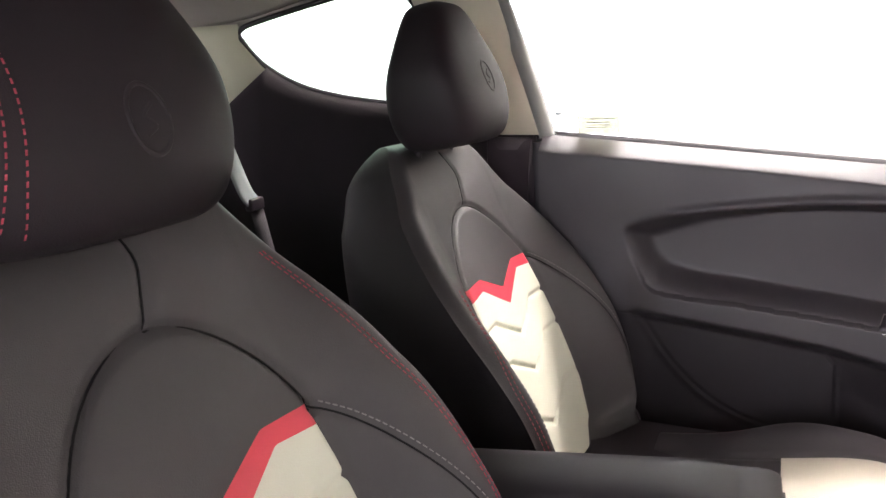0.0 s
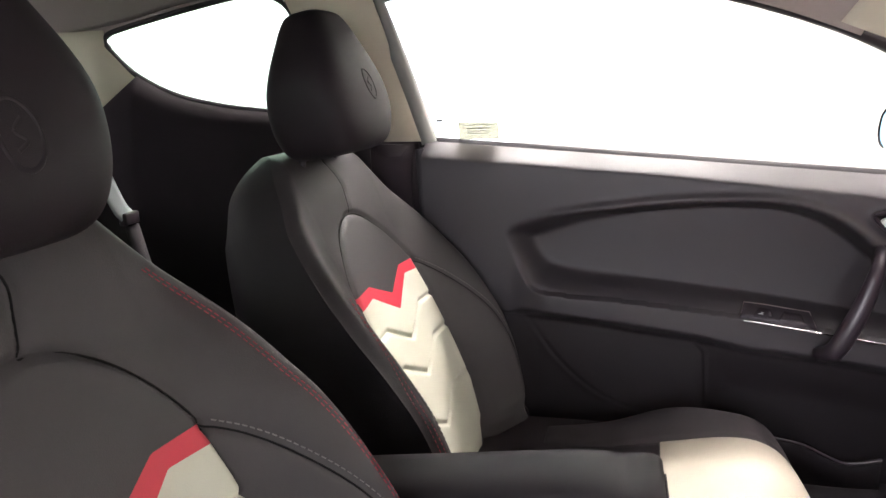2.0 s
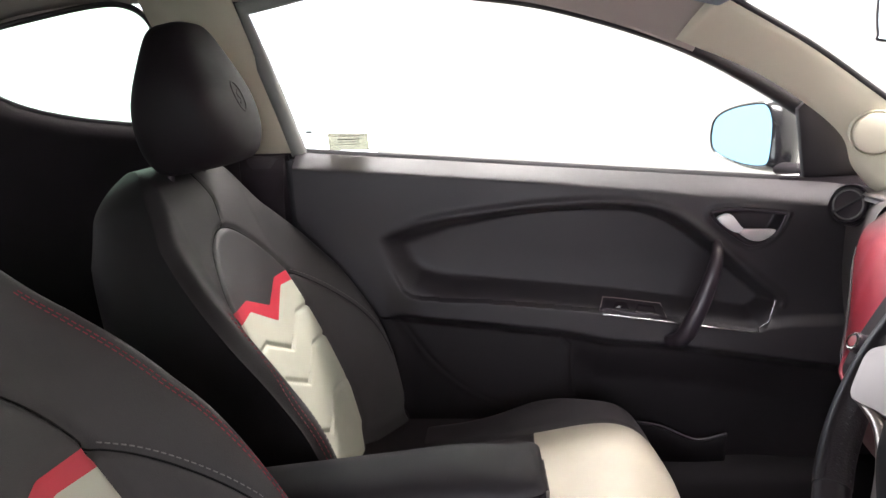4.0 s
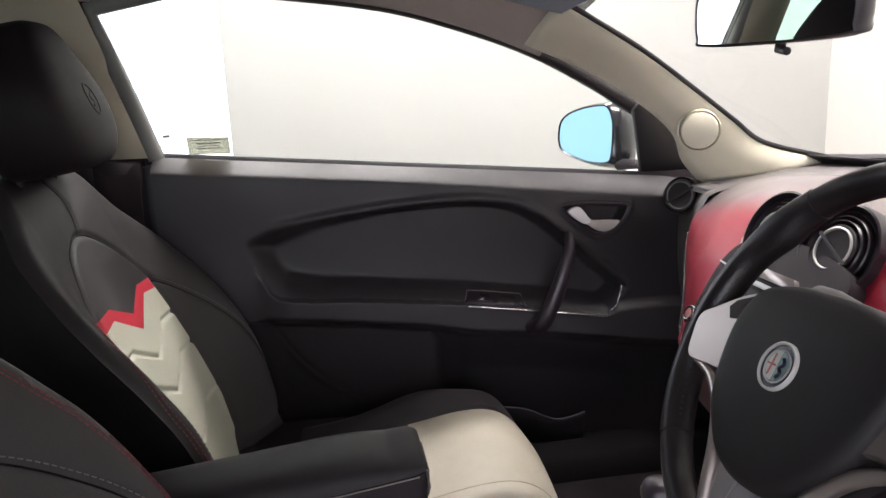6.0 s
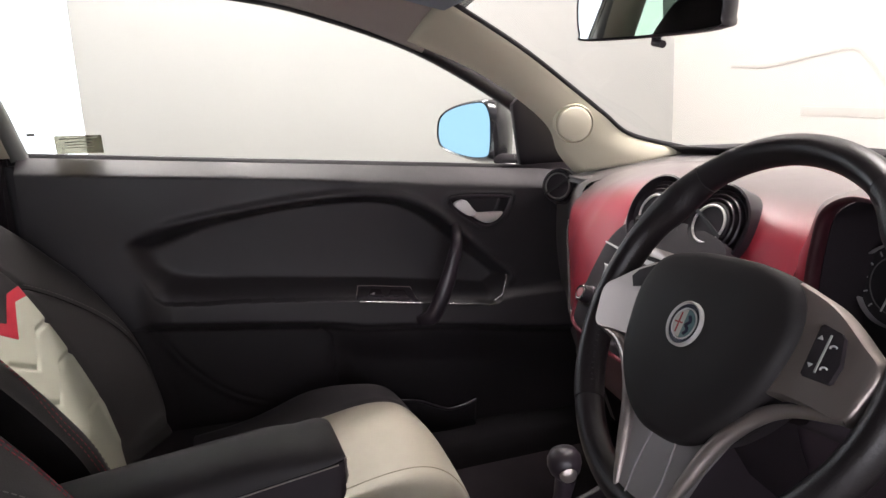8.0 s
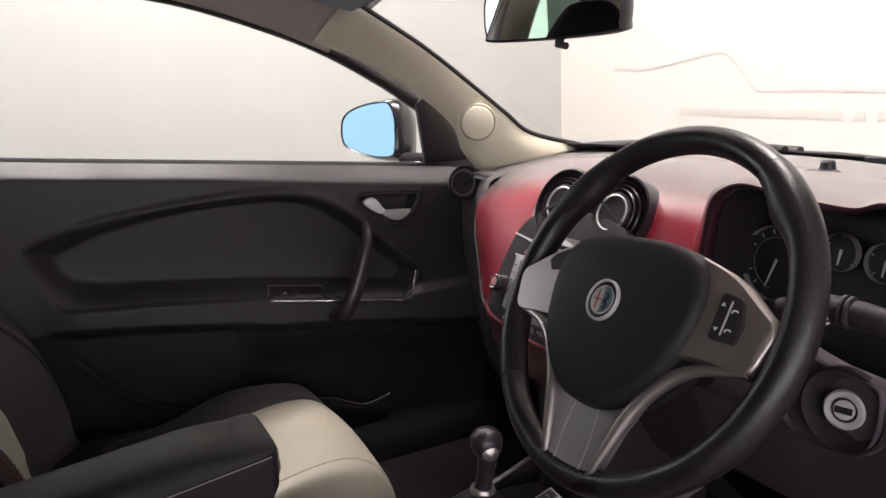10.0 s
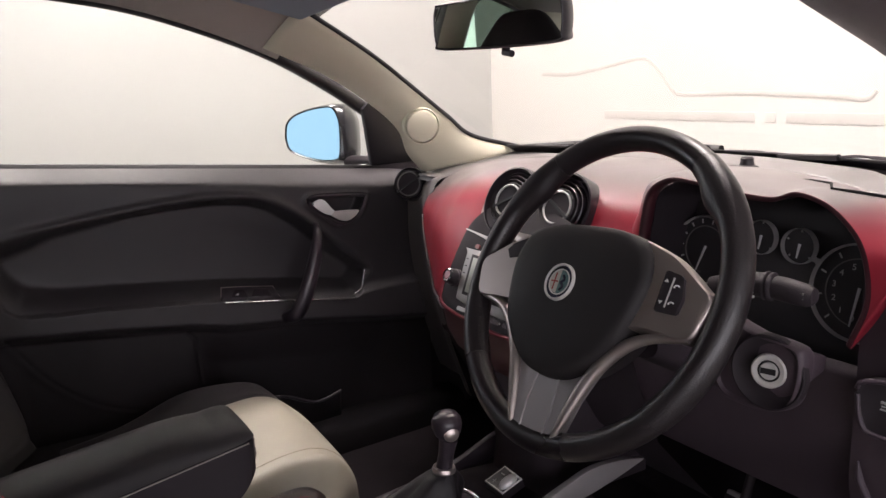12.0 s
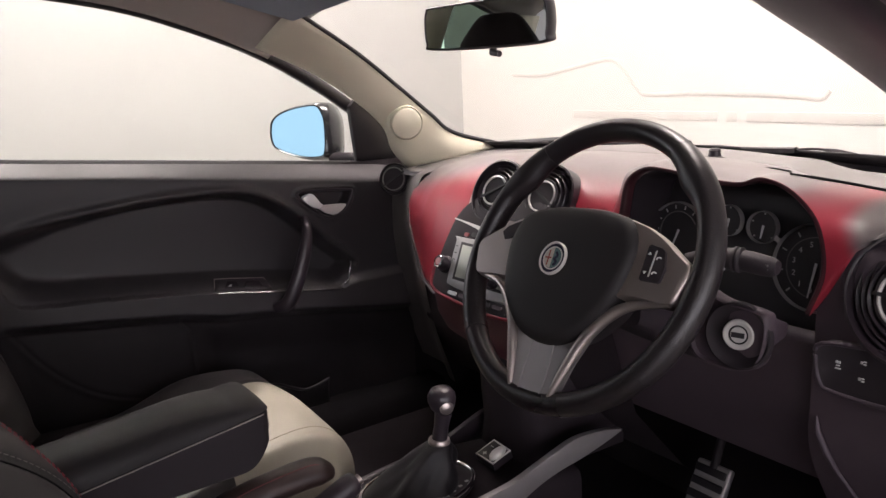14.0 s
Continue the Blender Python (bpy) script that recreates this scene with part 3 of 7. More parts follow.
    low = [[(-0.60, 1.05), (-0.55, 1.043), (-0.51, 1.041), (-0.478, 1.041)], [(-0.60, 0.8), (-0.55, 0.8), (-0.50, 0.8), (-0.468, 0.8)], [(-0.60, 0.35), (-0.55, 0.35), (-0.50, 0.35), (-0.455, 0.35)]]
    b2 = link("post_lower", sheet([[(x, s * (0.695 - 0.03 * math.sin(math.pi * i / 3)), z) for i, (x, z) in enumerate(r)] for r in low], PLASTIC_DARK, 0.01, (0, s, 0)))
    tagged(b2, "black lower lining of the door post", "pillar", kind="structure")
    # rear window sill outside skin
    o = link("rear_wing", sheet([[(x, s * (0.79 + 0.02 * math.sin((x + 1.6) * 2)), z) for x in np.linspace(-1.5, -0.5, 8)] for z in np.linspace(0.25, 1.06, 5)], BODY_PAINT, 0.01, (0, s, 0)))
    tagged(o, "black painted rear wing", "wing", kind="structure")


rear_side(1)
rear_side(-1)
cover = link("post_cover", sheet([[(x + d, pane(z) + 0.016, z) for d in (0.0, -0.05, -0.11)] for x, z in ((-0.436, 0.98), (-0.446, 1.05), (-0.465, 1.13), (-0.486, 1.213), (-0.512, 1.305), (-0.53, 1.35))], RUBBER, 0.006, (0, 1, 0)))
tagged(cover, "black outer face of the door post", "pillar", kind="structure")


def screen(name, corners, label, mat):
    """A curved pane from four corners: low left, low right, top right, top left."""
    a, b, c, d = (np.array(p, float) for p in corners)
    rows = []
    for v in np.linspace(0, 1, 9):
        l, r = a * (1 - v) + d * v, b * (1 - v) + c * v
        rows.append([l * (1 - u) + r * u + np.array((0.10 * math.sin(math.pi * u) * (1 if a[0] > 0 else -1), 0, 0.02 * math.sin(math.pi * u) * v)) for u in np.linspace(0, 1, 17)])
    ob = link(name, sheet(rows, mat))
    ob.visible_shadow = False
    return tagged(ob, label, "window", kind="structure")


screen("windscreen", ((0.89, 0.61, 0.96), (0.86, -0.62, 0.98), (0.275, -0.50, 1.30), (0.305, 0.505, 1.30)), "clear raked windscreen", SCREEN_GLASS)
def screen_band():
    """Black printed border along the foot of the windscreen."""
    a, b = np.array((0.89, 0.61, 0.96)), np.array((0.86, -0.62, 0.98))
    c, d = np.array((0.275, -0.50, 1.30)), np.array((0.305, 0.505, 1.30))
    rows = []
    for v in np.linspace(-0.02, 0.085, 5):
        l, r = a * (1 - v) + d * v, b * (1 - v) + c * v
        rows.append([l * (1 - u) + r * u + np.array((0.10 * math.sin(math.pi * u) - 0.004, 0, 0.02 * math.sin(math.pi * u) * v - 0.003)) for u in np.linspace(0.005, 0.995, 33)])
    ob = link("screen_band", sheet(rows, RUBBER, 0.002, (1, 0, 0.6)))
    tagged(ob, "black printed border at the foot of the windscreen", "trim", kind="structure")


screen_band()
screen("rear_window", ((-1.46, 0.56, 1.0), (-1.46, -0.56, 1.0), (-1.25, -0.5, 1.33), (-1.25, 0.5, 1.33)), "clear rear window", GLASS)


def door_shut(s):
    o = link("door_seal", sweep(spline([(-0.468, s * 0.705, 0.34), (-0.470, s * 0.705, 0.7), (-0.476, s * 0.706, 1.03)], 6), 0.018, RUBBER, 10))
    tagged(o, "black rubber door seal on the post", "trim", kind="structure")


door_shut(1)


def front_belt():
    t = thing("seat_belt", "black seat belt hanging down the door post", "seat belt", (-0.58, 0.64, 1.0))
    line = spline([(-0.012, 0.012, 0.20), (-0.005, 0.0, 0.08), (0.0, -0.015, -0.1), (0.005, -0.01, -0.5)], 6)
    link("strap", sheet([[np.array(p) + np.array((u, 0.1 * u, 0)) for u in (-0.023, 0, 0.023)] for p in line], FABRIC, 0.0016, (0, 1, 0)), t)
    link("guide", sweep([(-0.040, 0.012, 0.20), (0.016, 0.012, 0.205)], 0.008, PLASTIC_SMOOTH, 10), t, "black belt guide")


front_belt()

# faint raised runs on the wall ahead, added for the dash's reflection in the windscreen
run = link("reflection_line", sweep(spline([(2.428, 2.286, 1.16), (2.428, 2.046, 1.153), (2.428, 1.761, 1.191), (2.428, 1.577, 1.21), (2.428, 1.489, 1.158), (2.428, 1.404, 1.066), (2.428, 1.338, 1.045), (2.428, 1.04, 1.049), (2.428, 0.662, 1.035), (2.428, 0.55, 1.023), (2.428, 0.51, 1.054)], 8), 0.010, REFLECTION_TONE, 8, flat=0.15, side=(1, 0, 0)))
tagged(run, "pale raised line standing for a windscreen reflection", "conduit", kind="structure")
for ya, yb in ((0.984, 1.822), (0.893, 0.940), (0.307, 0.847)):
    bar = link("reflection_bar", box(2.4275, 2.43, ya, yb, 0.932, 0.972, REFLECTION_TONE, 0.001))
    tagged(bar, "pale raised bar standing for a windscreen reflection", "rail", kind="structure")

# ---- passenger door ----
def door():
    d = thing("door_passenger", "closed car door with a black moulded inner panel", "car door", (0, 0.68, 0.6), kind="structure")
    off = Vector((0, 0.68, 0.6))

    def put(name, me, parent=d, label=""):
        me.transform(Matrix.Translation(-off))
        return link(name, me, parent, label)
    xs, ks = np.linspace(-0.462, 0.665, 360), np.linspace(0, 1, 290)
    X = np.repeat(xs[None, :], len(ks), 0)
    top = belt(X)
    Z = 0.33 + (top - 0.33) * ks[:, None]
    ridge = spline([(-0.300, 0.868), (-0.272, 0.888), (-0.20, 0.901), (-0.054, 0.919), (0.06, 0.927), (0.177, 0.925), (0.26, 0.907), (0.332, 0.862), (0.42, 0.781), (0.482, 0.727), (0.488, 0.705),
                    (0.474, 0.674), (0.445, 0.654), (0.36, 0.669), (0.155, 0.702), (-0.068, 0.729), (-0.20, 0.740), (-0.252, 0.752), (-0.276, 0.790), (-0.294, 0.835)], 6, closed=True)
    ring = [tuple(p) for p in ridge]
    dist = away(X, Z, ring + ring[:1])
    sd = np.where(inside(X, Z, ring), dist, -dist)          # inside positive
    Y = np.full(X.shape, 0.650)
    drop = top - Z
    # sloping ledge under the glass
    ledge = 0.030 + 0.012 * smooth(-0.1, 0.5, X)
    slope = np.clip(1 - drop / ledge, 0, 1)
    Y += 0.057 * (np.sqrt(slope ** 2 + 0.03) - 0.173)
    Y += 0.010 * smooth(0.05, 0.22, drop)
    # rounded rib along the upper rim of the hollow
    rim_line = ring[6: 6 * 10]
    rl = np.where(sd < 0, 1, -1) * away(X, Z, rim_line)
    fade = smooth(-0.275, -0.18, X) * smooth(0.60, 0.74, Z)
    Y -= 0.0085 * np.exp(-((rl - 0.005) / 0.0085) ** 2) * fade
    # the hollow: steep above, a broad slope behind and a shelf below
    floor_line = np.interp(X, [-0.29, -0.25, -0.20, -0.068, 0.155, 0.445, 0.5], [0.80, 0.754, 0.742, 0.730, 0.702, 0.654, 0.66])
    wide = 0.022 + 0.026 * smooth(-0.14, -0.27, X) + 0.032 * smooth(0.07, 0.02, Z - floor_line)
    Y += 0.054 * smooth(0.0, 1.0, sd / wide)
    shelf = floor_line + 0.030
    # the hollow's corners are soft
    soft = smooth(-0.02, -0.16, X) * smooth(0.0, 0.03, sd + 0.012)
    for _ in range(8):
        B = Y.copy()
        B[1:-1, 1:-1] = (Y[:-2, 1:-1] + Y[2:, 1:-1] + Y[1:-1, :-2] + Y[1:-1, 2:]) / 4
        Y = Y + (B - Y) * soft
    # armrest face and what lies under it
    low = np.interp(X, [-0.46, -0.261, -0.073, 0.067, 0.15, 0.274, 0.414, 0.52, 0.66], [0.72, 0.699, 0.675, 0.655, 0.635, 0.622, 0.600, 0.58, 0.56])
    face = smooth(0.0, 0.02, Z - low) * smooth(0.028, 0.004, Z - (shelf - 0.030)) * (sd < 0.004)
    Y -= 0.016 * face * smooth(-0.30, -0.22, X)
    Y += 0.013 * smooth(0.012, -0.010, Z - low) * smooth(-0.30, -0.24, X)
    # map pocket: a flap behind, a deep bin ahead
    Y += 0.020 * smooth(0.055, 0.135, X) * smooth(0.01, -0.08, Z - (low - 0.012)) * smooth(0.60, 0.45, X)
    seam = [tuple(p) for p in spline([(-0.27, 0.705), (-0.214, 0.618), (-0.151, 0.554), (-0.083, 0.514), (0.0, 0.49)], 8)]
    dl = away(X, Z, seam)
    Y += 0.0018 * np.exp(-(dl / 0.004) ** 2)
    Y += 0.003 * smooth(0.0, 0.02, np.where((Z < np.interp(X, [p[0] for p in seam], [p[1] for p in seam])), dl, 0)) * (X < 0)
    fl = away(X, Z, [(0.060, 0.650), (0.078, 0.63), (0.084, 0.50)])
    Y += 0.004 * np.exp(-(fl / 0.003) ** 2)
    # hollow for the release handle
    bez = [tuple(p) for p in spline([(0.350, 0.894), (0.372, 0.906), (0.478, 0.898), (0.488, 0.888), (0.470, 0.855), (0.440, 0.838), (0.410, 0.844)], 6, closed=True)]
    hd = away(X, Z, bez + bez[:1])
    hs = np.where(inside(X, Z, bez), hd, -hd)
    Y += 0.030 * smooth(-0.001, 0.008, hs) - 0.004 * np.exp(-((hs + 0.006) / 0.005) ** 2)
    rows = [[(X[i, j], Y[i, j], Z[i, j]) for j in range(len(xs))] for i in range(len(ks))]
    def surf(x, z, lift):
        i = np.argmin(np.abs(xs - x))
        k = np.clip((z - 0.33) / (belt(x) - 0.33), 0, 1) * (len(ks) - 1)
        return (x, float(np.interp(k, np.arange(len(ks)), Y[:, i])) - lift, z)
    nr, nc = len(ks), len(xs)
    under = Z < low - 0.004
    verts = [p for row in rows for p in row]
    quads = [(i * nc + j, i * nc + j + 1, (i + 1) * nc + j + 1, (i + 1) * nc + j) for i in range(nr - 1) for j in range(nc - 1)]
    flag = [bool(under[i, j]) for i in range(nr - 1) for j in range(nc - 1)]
    for name, want, mat, lab in (("panel", False, DOOR_PLASTIC, "charcoal grained moulded door panel"), ("lower_panel", True, DOOR_LOWER_SHADE, "lower door panel with a map pocket, shade in its colour")):
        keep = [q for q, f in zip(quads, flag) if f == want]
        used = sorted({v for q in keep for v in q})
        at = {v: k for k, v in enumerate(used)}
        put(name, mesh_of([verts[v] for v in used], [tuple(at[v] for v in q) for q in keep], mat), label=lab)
    put("outer_skin", sheet([[(x, 0.80 + 0.02 * math.sin(math.pi * (z - 0.2) / 0.9), z) for x in np.linspace(-0.47, 0.70, 10)] for z in np.linspace(0.22, 0.95, 8)], BODY_PAINT, 0.01, (0, -1, 0)), label="black painted outer skin")
    put("belt_seal", sheet([[(x, y, belt(x) + dz) for x in np.linspace(-0.455, 0.56, 30)] for y, dz in ((0.712, -0.004), (0.714, 0.006), (0.722, 0.007), (0.73, 0.004), (0.80, -0.03))], RUBBER), label="black rubber belt seal")
    # window frame: rear post and roof rail, in black
    rail = spline(RAIL, 8)
    frame_in = [(-0.443, 1.043), (-0.462, 1.13), (-0.482, 1.213), (-0.508, 1.305)] + [tuple(p) for p in rail[6:]]
    out = []
    for i, (x, z) in enumerate(frame_in):
        a, b = frame_in[max(i - 1, 0)], frame_in[min(i + 1, len(frame_in) - 1)]
        t = np.array((b[0] - a[0], b[1] - a[1]))
        t /= np.linalg.norm(t)
        out.append(np.array((-t[1], t[0])))
    rows = []
    for w, dy in ((0.0, 0.012), (0.0, -0.004), (0.004, -0.010), (0.016, -0.014), (0.027, -0.010), (0.030, 0.0)):
        rows.append([(x + n[0] * w, pane(z) + dy, z + n[1] * w) for (x, z), n in zip(frame_in, out)])
    put("window_frame", sheet([r[4:] for r in rows], RUBBER), label="black rubber-edged window frame")
    put("frame_post", sheet([r[:5] for r in rows], FRAME_GREY), label="satin grey rear post of the window frame")
    # black corner behind the door mirror
    tri = [(0.508, 1.092), (0.53, 1.118), (0.585, 1.118), (0.63, 1.06), (0.66, 1.0), (0.668, 0.94), (0.56, 0.947), (0.549, 0.952)]
    me = slab(tri, -0.006, 0.012, RUBBER, bevel=0.004)
    for v in me.vertices:
        v.co.y += pane(v.co.z) - 0.016
    put("mirror_corner", me, label="black plastic mirror corner")
    # pane
    pts = [(-0.443, 1.03)] + frame_in + [(0.549, 0.945)]
    me = slab(pts, 0, 0.004, GLASS)
    for v in me.vertices:
        v.co.y += pane(v.co.z) + 0.004
    g = put("window_pane", me, label="clear side window pane")
    g.visible_shadow = False
    # front lip of the map bin
    lip = [tuple(q) for q in spline([(0.10, 0.487), (0.153, 0.475), (0.20, 0.464), (0.26, 0.452), (0.305, 0.430), (0.335, 0.419), (0.365, 0.421), (0.40, 0.43)], 5)]
    put("bin_front", sheet([[(x, 0.662 + dy, z - dz) for x, z in lip] for dy, dz in ((0.004, 0.0), (0.0, 0.004), (0.003, 0.03), (0.012, 0.09))], DOOR_LOWER_SHADE, 0.004, (0, 1, 0)), label="front of the map bin, shade in its colour")
    put("bin_lip", sweep([(x, 0.662, z) for x, z in lip], 0.0035, PLASTIC_SMOOTH, 8), label="satin black lip of the map bin")
    # release handle
    h = put("release_handle", slab([tuple(p) for p in spline([(0.358, 0.890), (0.372, 0.899), (0.386, 0.896), (0.402, 0.876), (0.408, 0.869), (0.396, 0.862), (0.376, 0.872)], 5, closed=True)], 0.640, 0.652, LEVER, bevel=0.004), label="bright chrome release lever")
    put("lever_blade", slab([tuple(p) for p in spline([(0.398, 0.866), (0.43, 0.867), (0.470, 0.864), (0.476, 0.858), (0.462, 0.848), (0.440, 0.842), (0.418, 0.848)], 5, closed=True)], 0.646, 0.657, RING_SILVER, bevel=0.004), label="satin silver lever blade")
    put("handle_bezel", sweep([(x, 0.6475, z) for x, z in bez], 0.0035, PLASTIC_SMOOTH, 8, closed=True), label="satin black handle surround")
    # pull handle, leaning
    pull = spline([(0.366, 0.668, 0.846), (0.358, 0.634, 0.834), (0.349, 0.616, 0.806), (0.329, 0.607, 0.750), (0.307, 0.606, 0.698), (0.288, 0.614, 0.660), (0.270, 0.64, 0.645)], 6)
    rad = [0.0095 + 0.008 * smooth(0, 0.7, i / (len(pull) - 1)) - 0.004 * smooth(0.85, 1.0, i / (len(pull) - 1)) for i in range(len(pull))]
    put("pull_handle", sweep(pull, rad, PLASTIC_SMOOTH, 16, flat=0.8, side=(0, 1, 0)), label="satin black leaning pull handle")
    # bright wire along the armrest's front end, and the switch plate
    def low_rim(x):
        return np.interp(x, [-0.20, -0.068, 0.155, 0.36, 0.445], [0.740, 0.729, 0.702, 0.669, 0.654])
    run = [(x, low_rim(x) + 0.001) for x in np.linspace(0.140, 0.436, 30)] + [tuple(q) for q in spline([(0.447, 0.6575), (0.468, 0.672), (0.478, 0.692), (0.484, 0.716)], 5)]
    wire = [surf(x, z, 0.0012) for x, z in run]
    put("trim_wire", sweep(wire, 0.0017, CHROME, 8), label="thin bright metal strip")

    def drape(name, x0, x1, d0, d1, lift, mat, label=""):
        rows = [[surf(x, low_rim(x) + d, lift) for x in np.linspace(x0 + skew * 0.012, x1 - skew * 0.004, 12)] for d, skew in ((d0, 0), (d0 * 0.7 + d1 * 0.3, 0.3), (d0 * 0.3 + d1 * 0.7, 0.7), (d1, 1))]
        return put(name, sheet(rows, mat, 0.006, (0, 1, 0)), label=label)
    drape("switch_plate", 0.134, 0.268, 0.004, 0.027, 0.0022, PLASTIC_SMOOTH, "satin black window switch plate")
    rim = [surf(x, low_rim(x) + d, 0.0030) for x, d in ((0.136, 0.006), (0.146, 0.026), (0.18, 0.027), (0.22, 0.027), (0.262, 0.027), (0.268, 0.006))]
    put("plate_rim", sweep(rim, 0.0011, SATIN, 6), label="bright plate rim")
    drape("window_switch", 0.160, 0.196, 0.009, 0.022, 0.0050, PLASTIC_DARK)
    drape("blank_switch", 0.204, 0.250, 0.009, 0.022, 0.0040, PLASTIC_DARK)
    drape("switch_mark", 0.168, 0.178, 0.013, 0.016, 0.0058, PRINT, "small white switch mark")
    return d


door()


def window_label(x0, x1, z0, z1, mat, mark, name, label, bars):
    """A printed film on the inside of the side glass."""
    t = thing(name, label, "sticker")

    def flat(me, lift):
        for v in me.vertices:
            v.co.y += pane(v.co.z) - lift
        return me
    if mat:
        link("film", flat(slab([(x0, z0), (x1, z0 - 0.003), (x1, z1 - 0.003), (x0, z1)], 0, 0.0005, mat), 0.0005), t)
    for a, b, c, h in bars:
        link("print_bar", flat(slab([(a, c), (b, c), (b, c + h), (a, c + h)], 0, 0.0004, mark), 0.0015), t)


window_label(-0.395, -0.315, 1.047, 1.081, STICKER, STICKER_MARK, "window_sticker", "buff rectangular printed sticker inside the side window",
             [(-0.388, -0.322, 1.0735, 0.0016), (-0.378, -0.332, 1.0665, 0.0022), (-0.375, -0.335, 1.0615, 0.0016), (-0.380, -0.330, 1.0565, 0.0016)])
window_label(0, 0, 0, 0, None, STICKER_PALE, "glass_mark", "pale etched maker's marks on the side window",
             [(-0.448, -0.412, 1.072, 0.0012), (-0.446, -0.414, 1.068, 0.0012), (-0.444, -0.416, 1.064, 0.0012), (-0.440, -0.420, 1.060, 0.0012), (-0.438, -0.424, 1.082, 0.006)])


def door_mirror():
    t = thing("door_mirror", "folding door mirror with a black housing and glass coloured sky blue", "car mirror", (0.62, 0.86, 1.0))
    off = Vector(t.location)

    def put(name, me, label=""):
        me.transform(Matrix.Translation(-off))
        return link(name, me, t, label)
    n = Vector((-0.92, -0.36, 0.13)).normalized()
    m = aim((0.510, 0.968, 1.022), n)
    shape = spline([(-0.097, 0.006), (-0.092, 0.030), (-0.066, 0.050), (-0.016, 0.065), (0.042, 0.073), (0.078, 0.071), (0.100, 0.044), (0.108, 0.006), (0.110, -0.050), (0.094, -0.066), (0.036, -0.068), (-0.030, -0.058), (-0.078, -0.043), (-0.094, -0.020)], 4, closed=True)

    def ringz(k, z):
        return [m @ Vector((a * k, b * k, z)) for a, b in shape]
    put("housing", loft([ringz(0.93, 0.004), ringz(0.99, 0.010), ringz(1.04, 0.006), ringz(1.09, -0.008), ringz(1.12, -0.03), ringz(1.05, -0.06), ringz(0.8, -0.085), ringz(0.4, -0.098)], BODY_PAINT), "black mirror housing")
    put("glass", loft([ringz(0.94, 0.0045), ringz(0.94, 0.0075)], MIRROR_BLUE), "mirror glass, the sky's reflected blue in its colour")
    put("arm", sweep(spline([(0.56, 0.87, 0.955), (0.60, 0.80, 0.955), (0.62, 0.745, 0.958)], 5), 0.02, PLASTIC_DARK, 12, flat=0.7), "black mirror arm")


door_mirror()

# ---- front seats ----
LEAN = radians(21.9)
BACK_BASE = np.array((-0.318, 0.0, 0.525))
BACK_UP = np.array((-math.sin(LEAN), 0, math.cos(LEAN)))
BACK_OUT = np.array((math.cos(LEAN), 0, math.sin(LEAN)))
EDGE_V = [0.0, 0.05, 0.28, 0.36, 0.415, 0.47, 0.52, 0.56, 0.60]
EDGE_W = [0.205, 0.248, 0.264, 0.255, 0.239, 0.212, 0.179, 0.156, 0.128]
PROUD_V = [0.0, 0.08, 0.17, 0.24, 0.30, 0.36, 0.41, 0.45, 0.50, 0.60]
PROUD = [0.078, 0.084, 0.083, 0.071, 0.057, 0.040, 0.027, 0.016, 0.002, 0.0]
EDGE_V, EDGE_W = zip(*[(float(a), float(b)) for a, b in spline(list(zip(EDGE_V, EDGE_W)), 10)])
PROUD_V, PROUD = zip(*[(float(a), float(b)) for a, b in spline(list(zip(PROUD_V, PROUD)), 10)])
ARCH_MID, ARCH_HALF = 0.0, 0.140
ARCH = [(ARCH_MID + ARCH_HALF * math.sin(a), 0.345 + 0.128 * abs(math.cos(a)) ** 1.8) for a in np.linspace(-math.pi / 2, math.pi / 2, 31)]
INSERT_V, INSERT_W = [-0.03, 0.0, 0.03, 0.10, 0.20, 0.30, 0.365], [0.095, 0.125, 0.142, 0.148, 0.144, 0.139, 0.133]
CHEV = [(-0.131, 0.354), (-0.0715, 0.357), (0.0, 0.325), (0.0715, 0.357), (0.131, 0.354)]
CHEV_LOW = [(-0.134, 0.333), (-0.079, 0.339), (0.0, 0.2955), (0.079, 0.339), (0.134, 0.333)]
SIDE_SEAM = [(0.135, 0.352), (0.166, 0.322), (0.192, 0.280), (0.216, 0.22), (0.230, 0.15), (0.234, 0.08), (0.226, 0.01)]
SIDE_SEAM = [tuple(p) for p in spline(SIDE_SEAM, 6)]
TOP_SEAM = [tuple(p) for p in spline([(0.008, 0.473), (0.018, 0.50), (0.026, 0.53), (0.012, 0.57)], 5)]


SHOULDER = 0.018


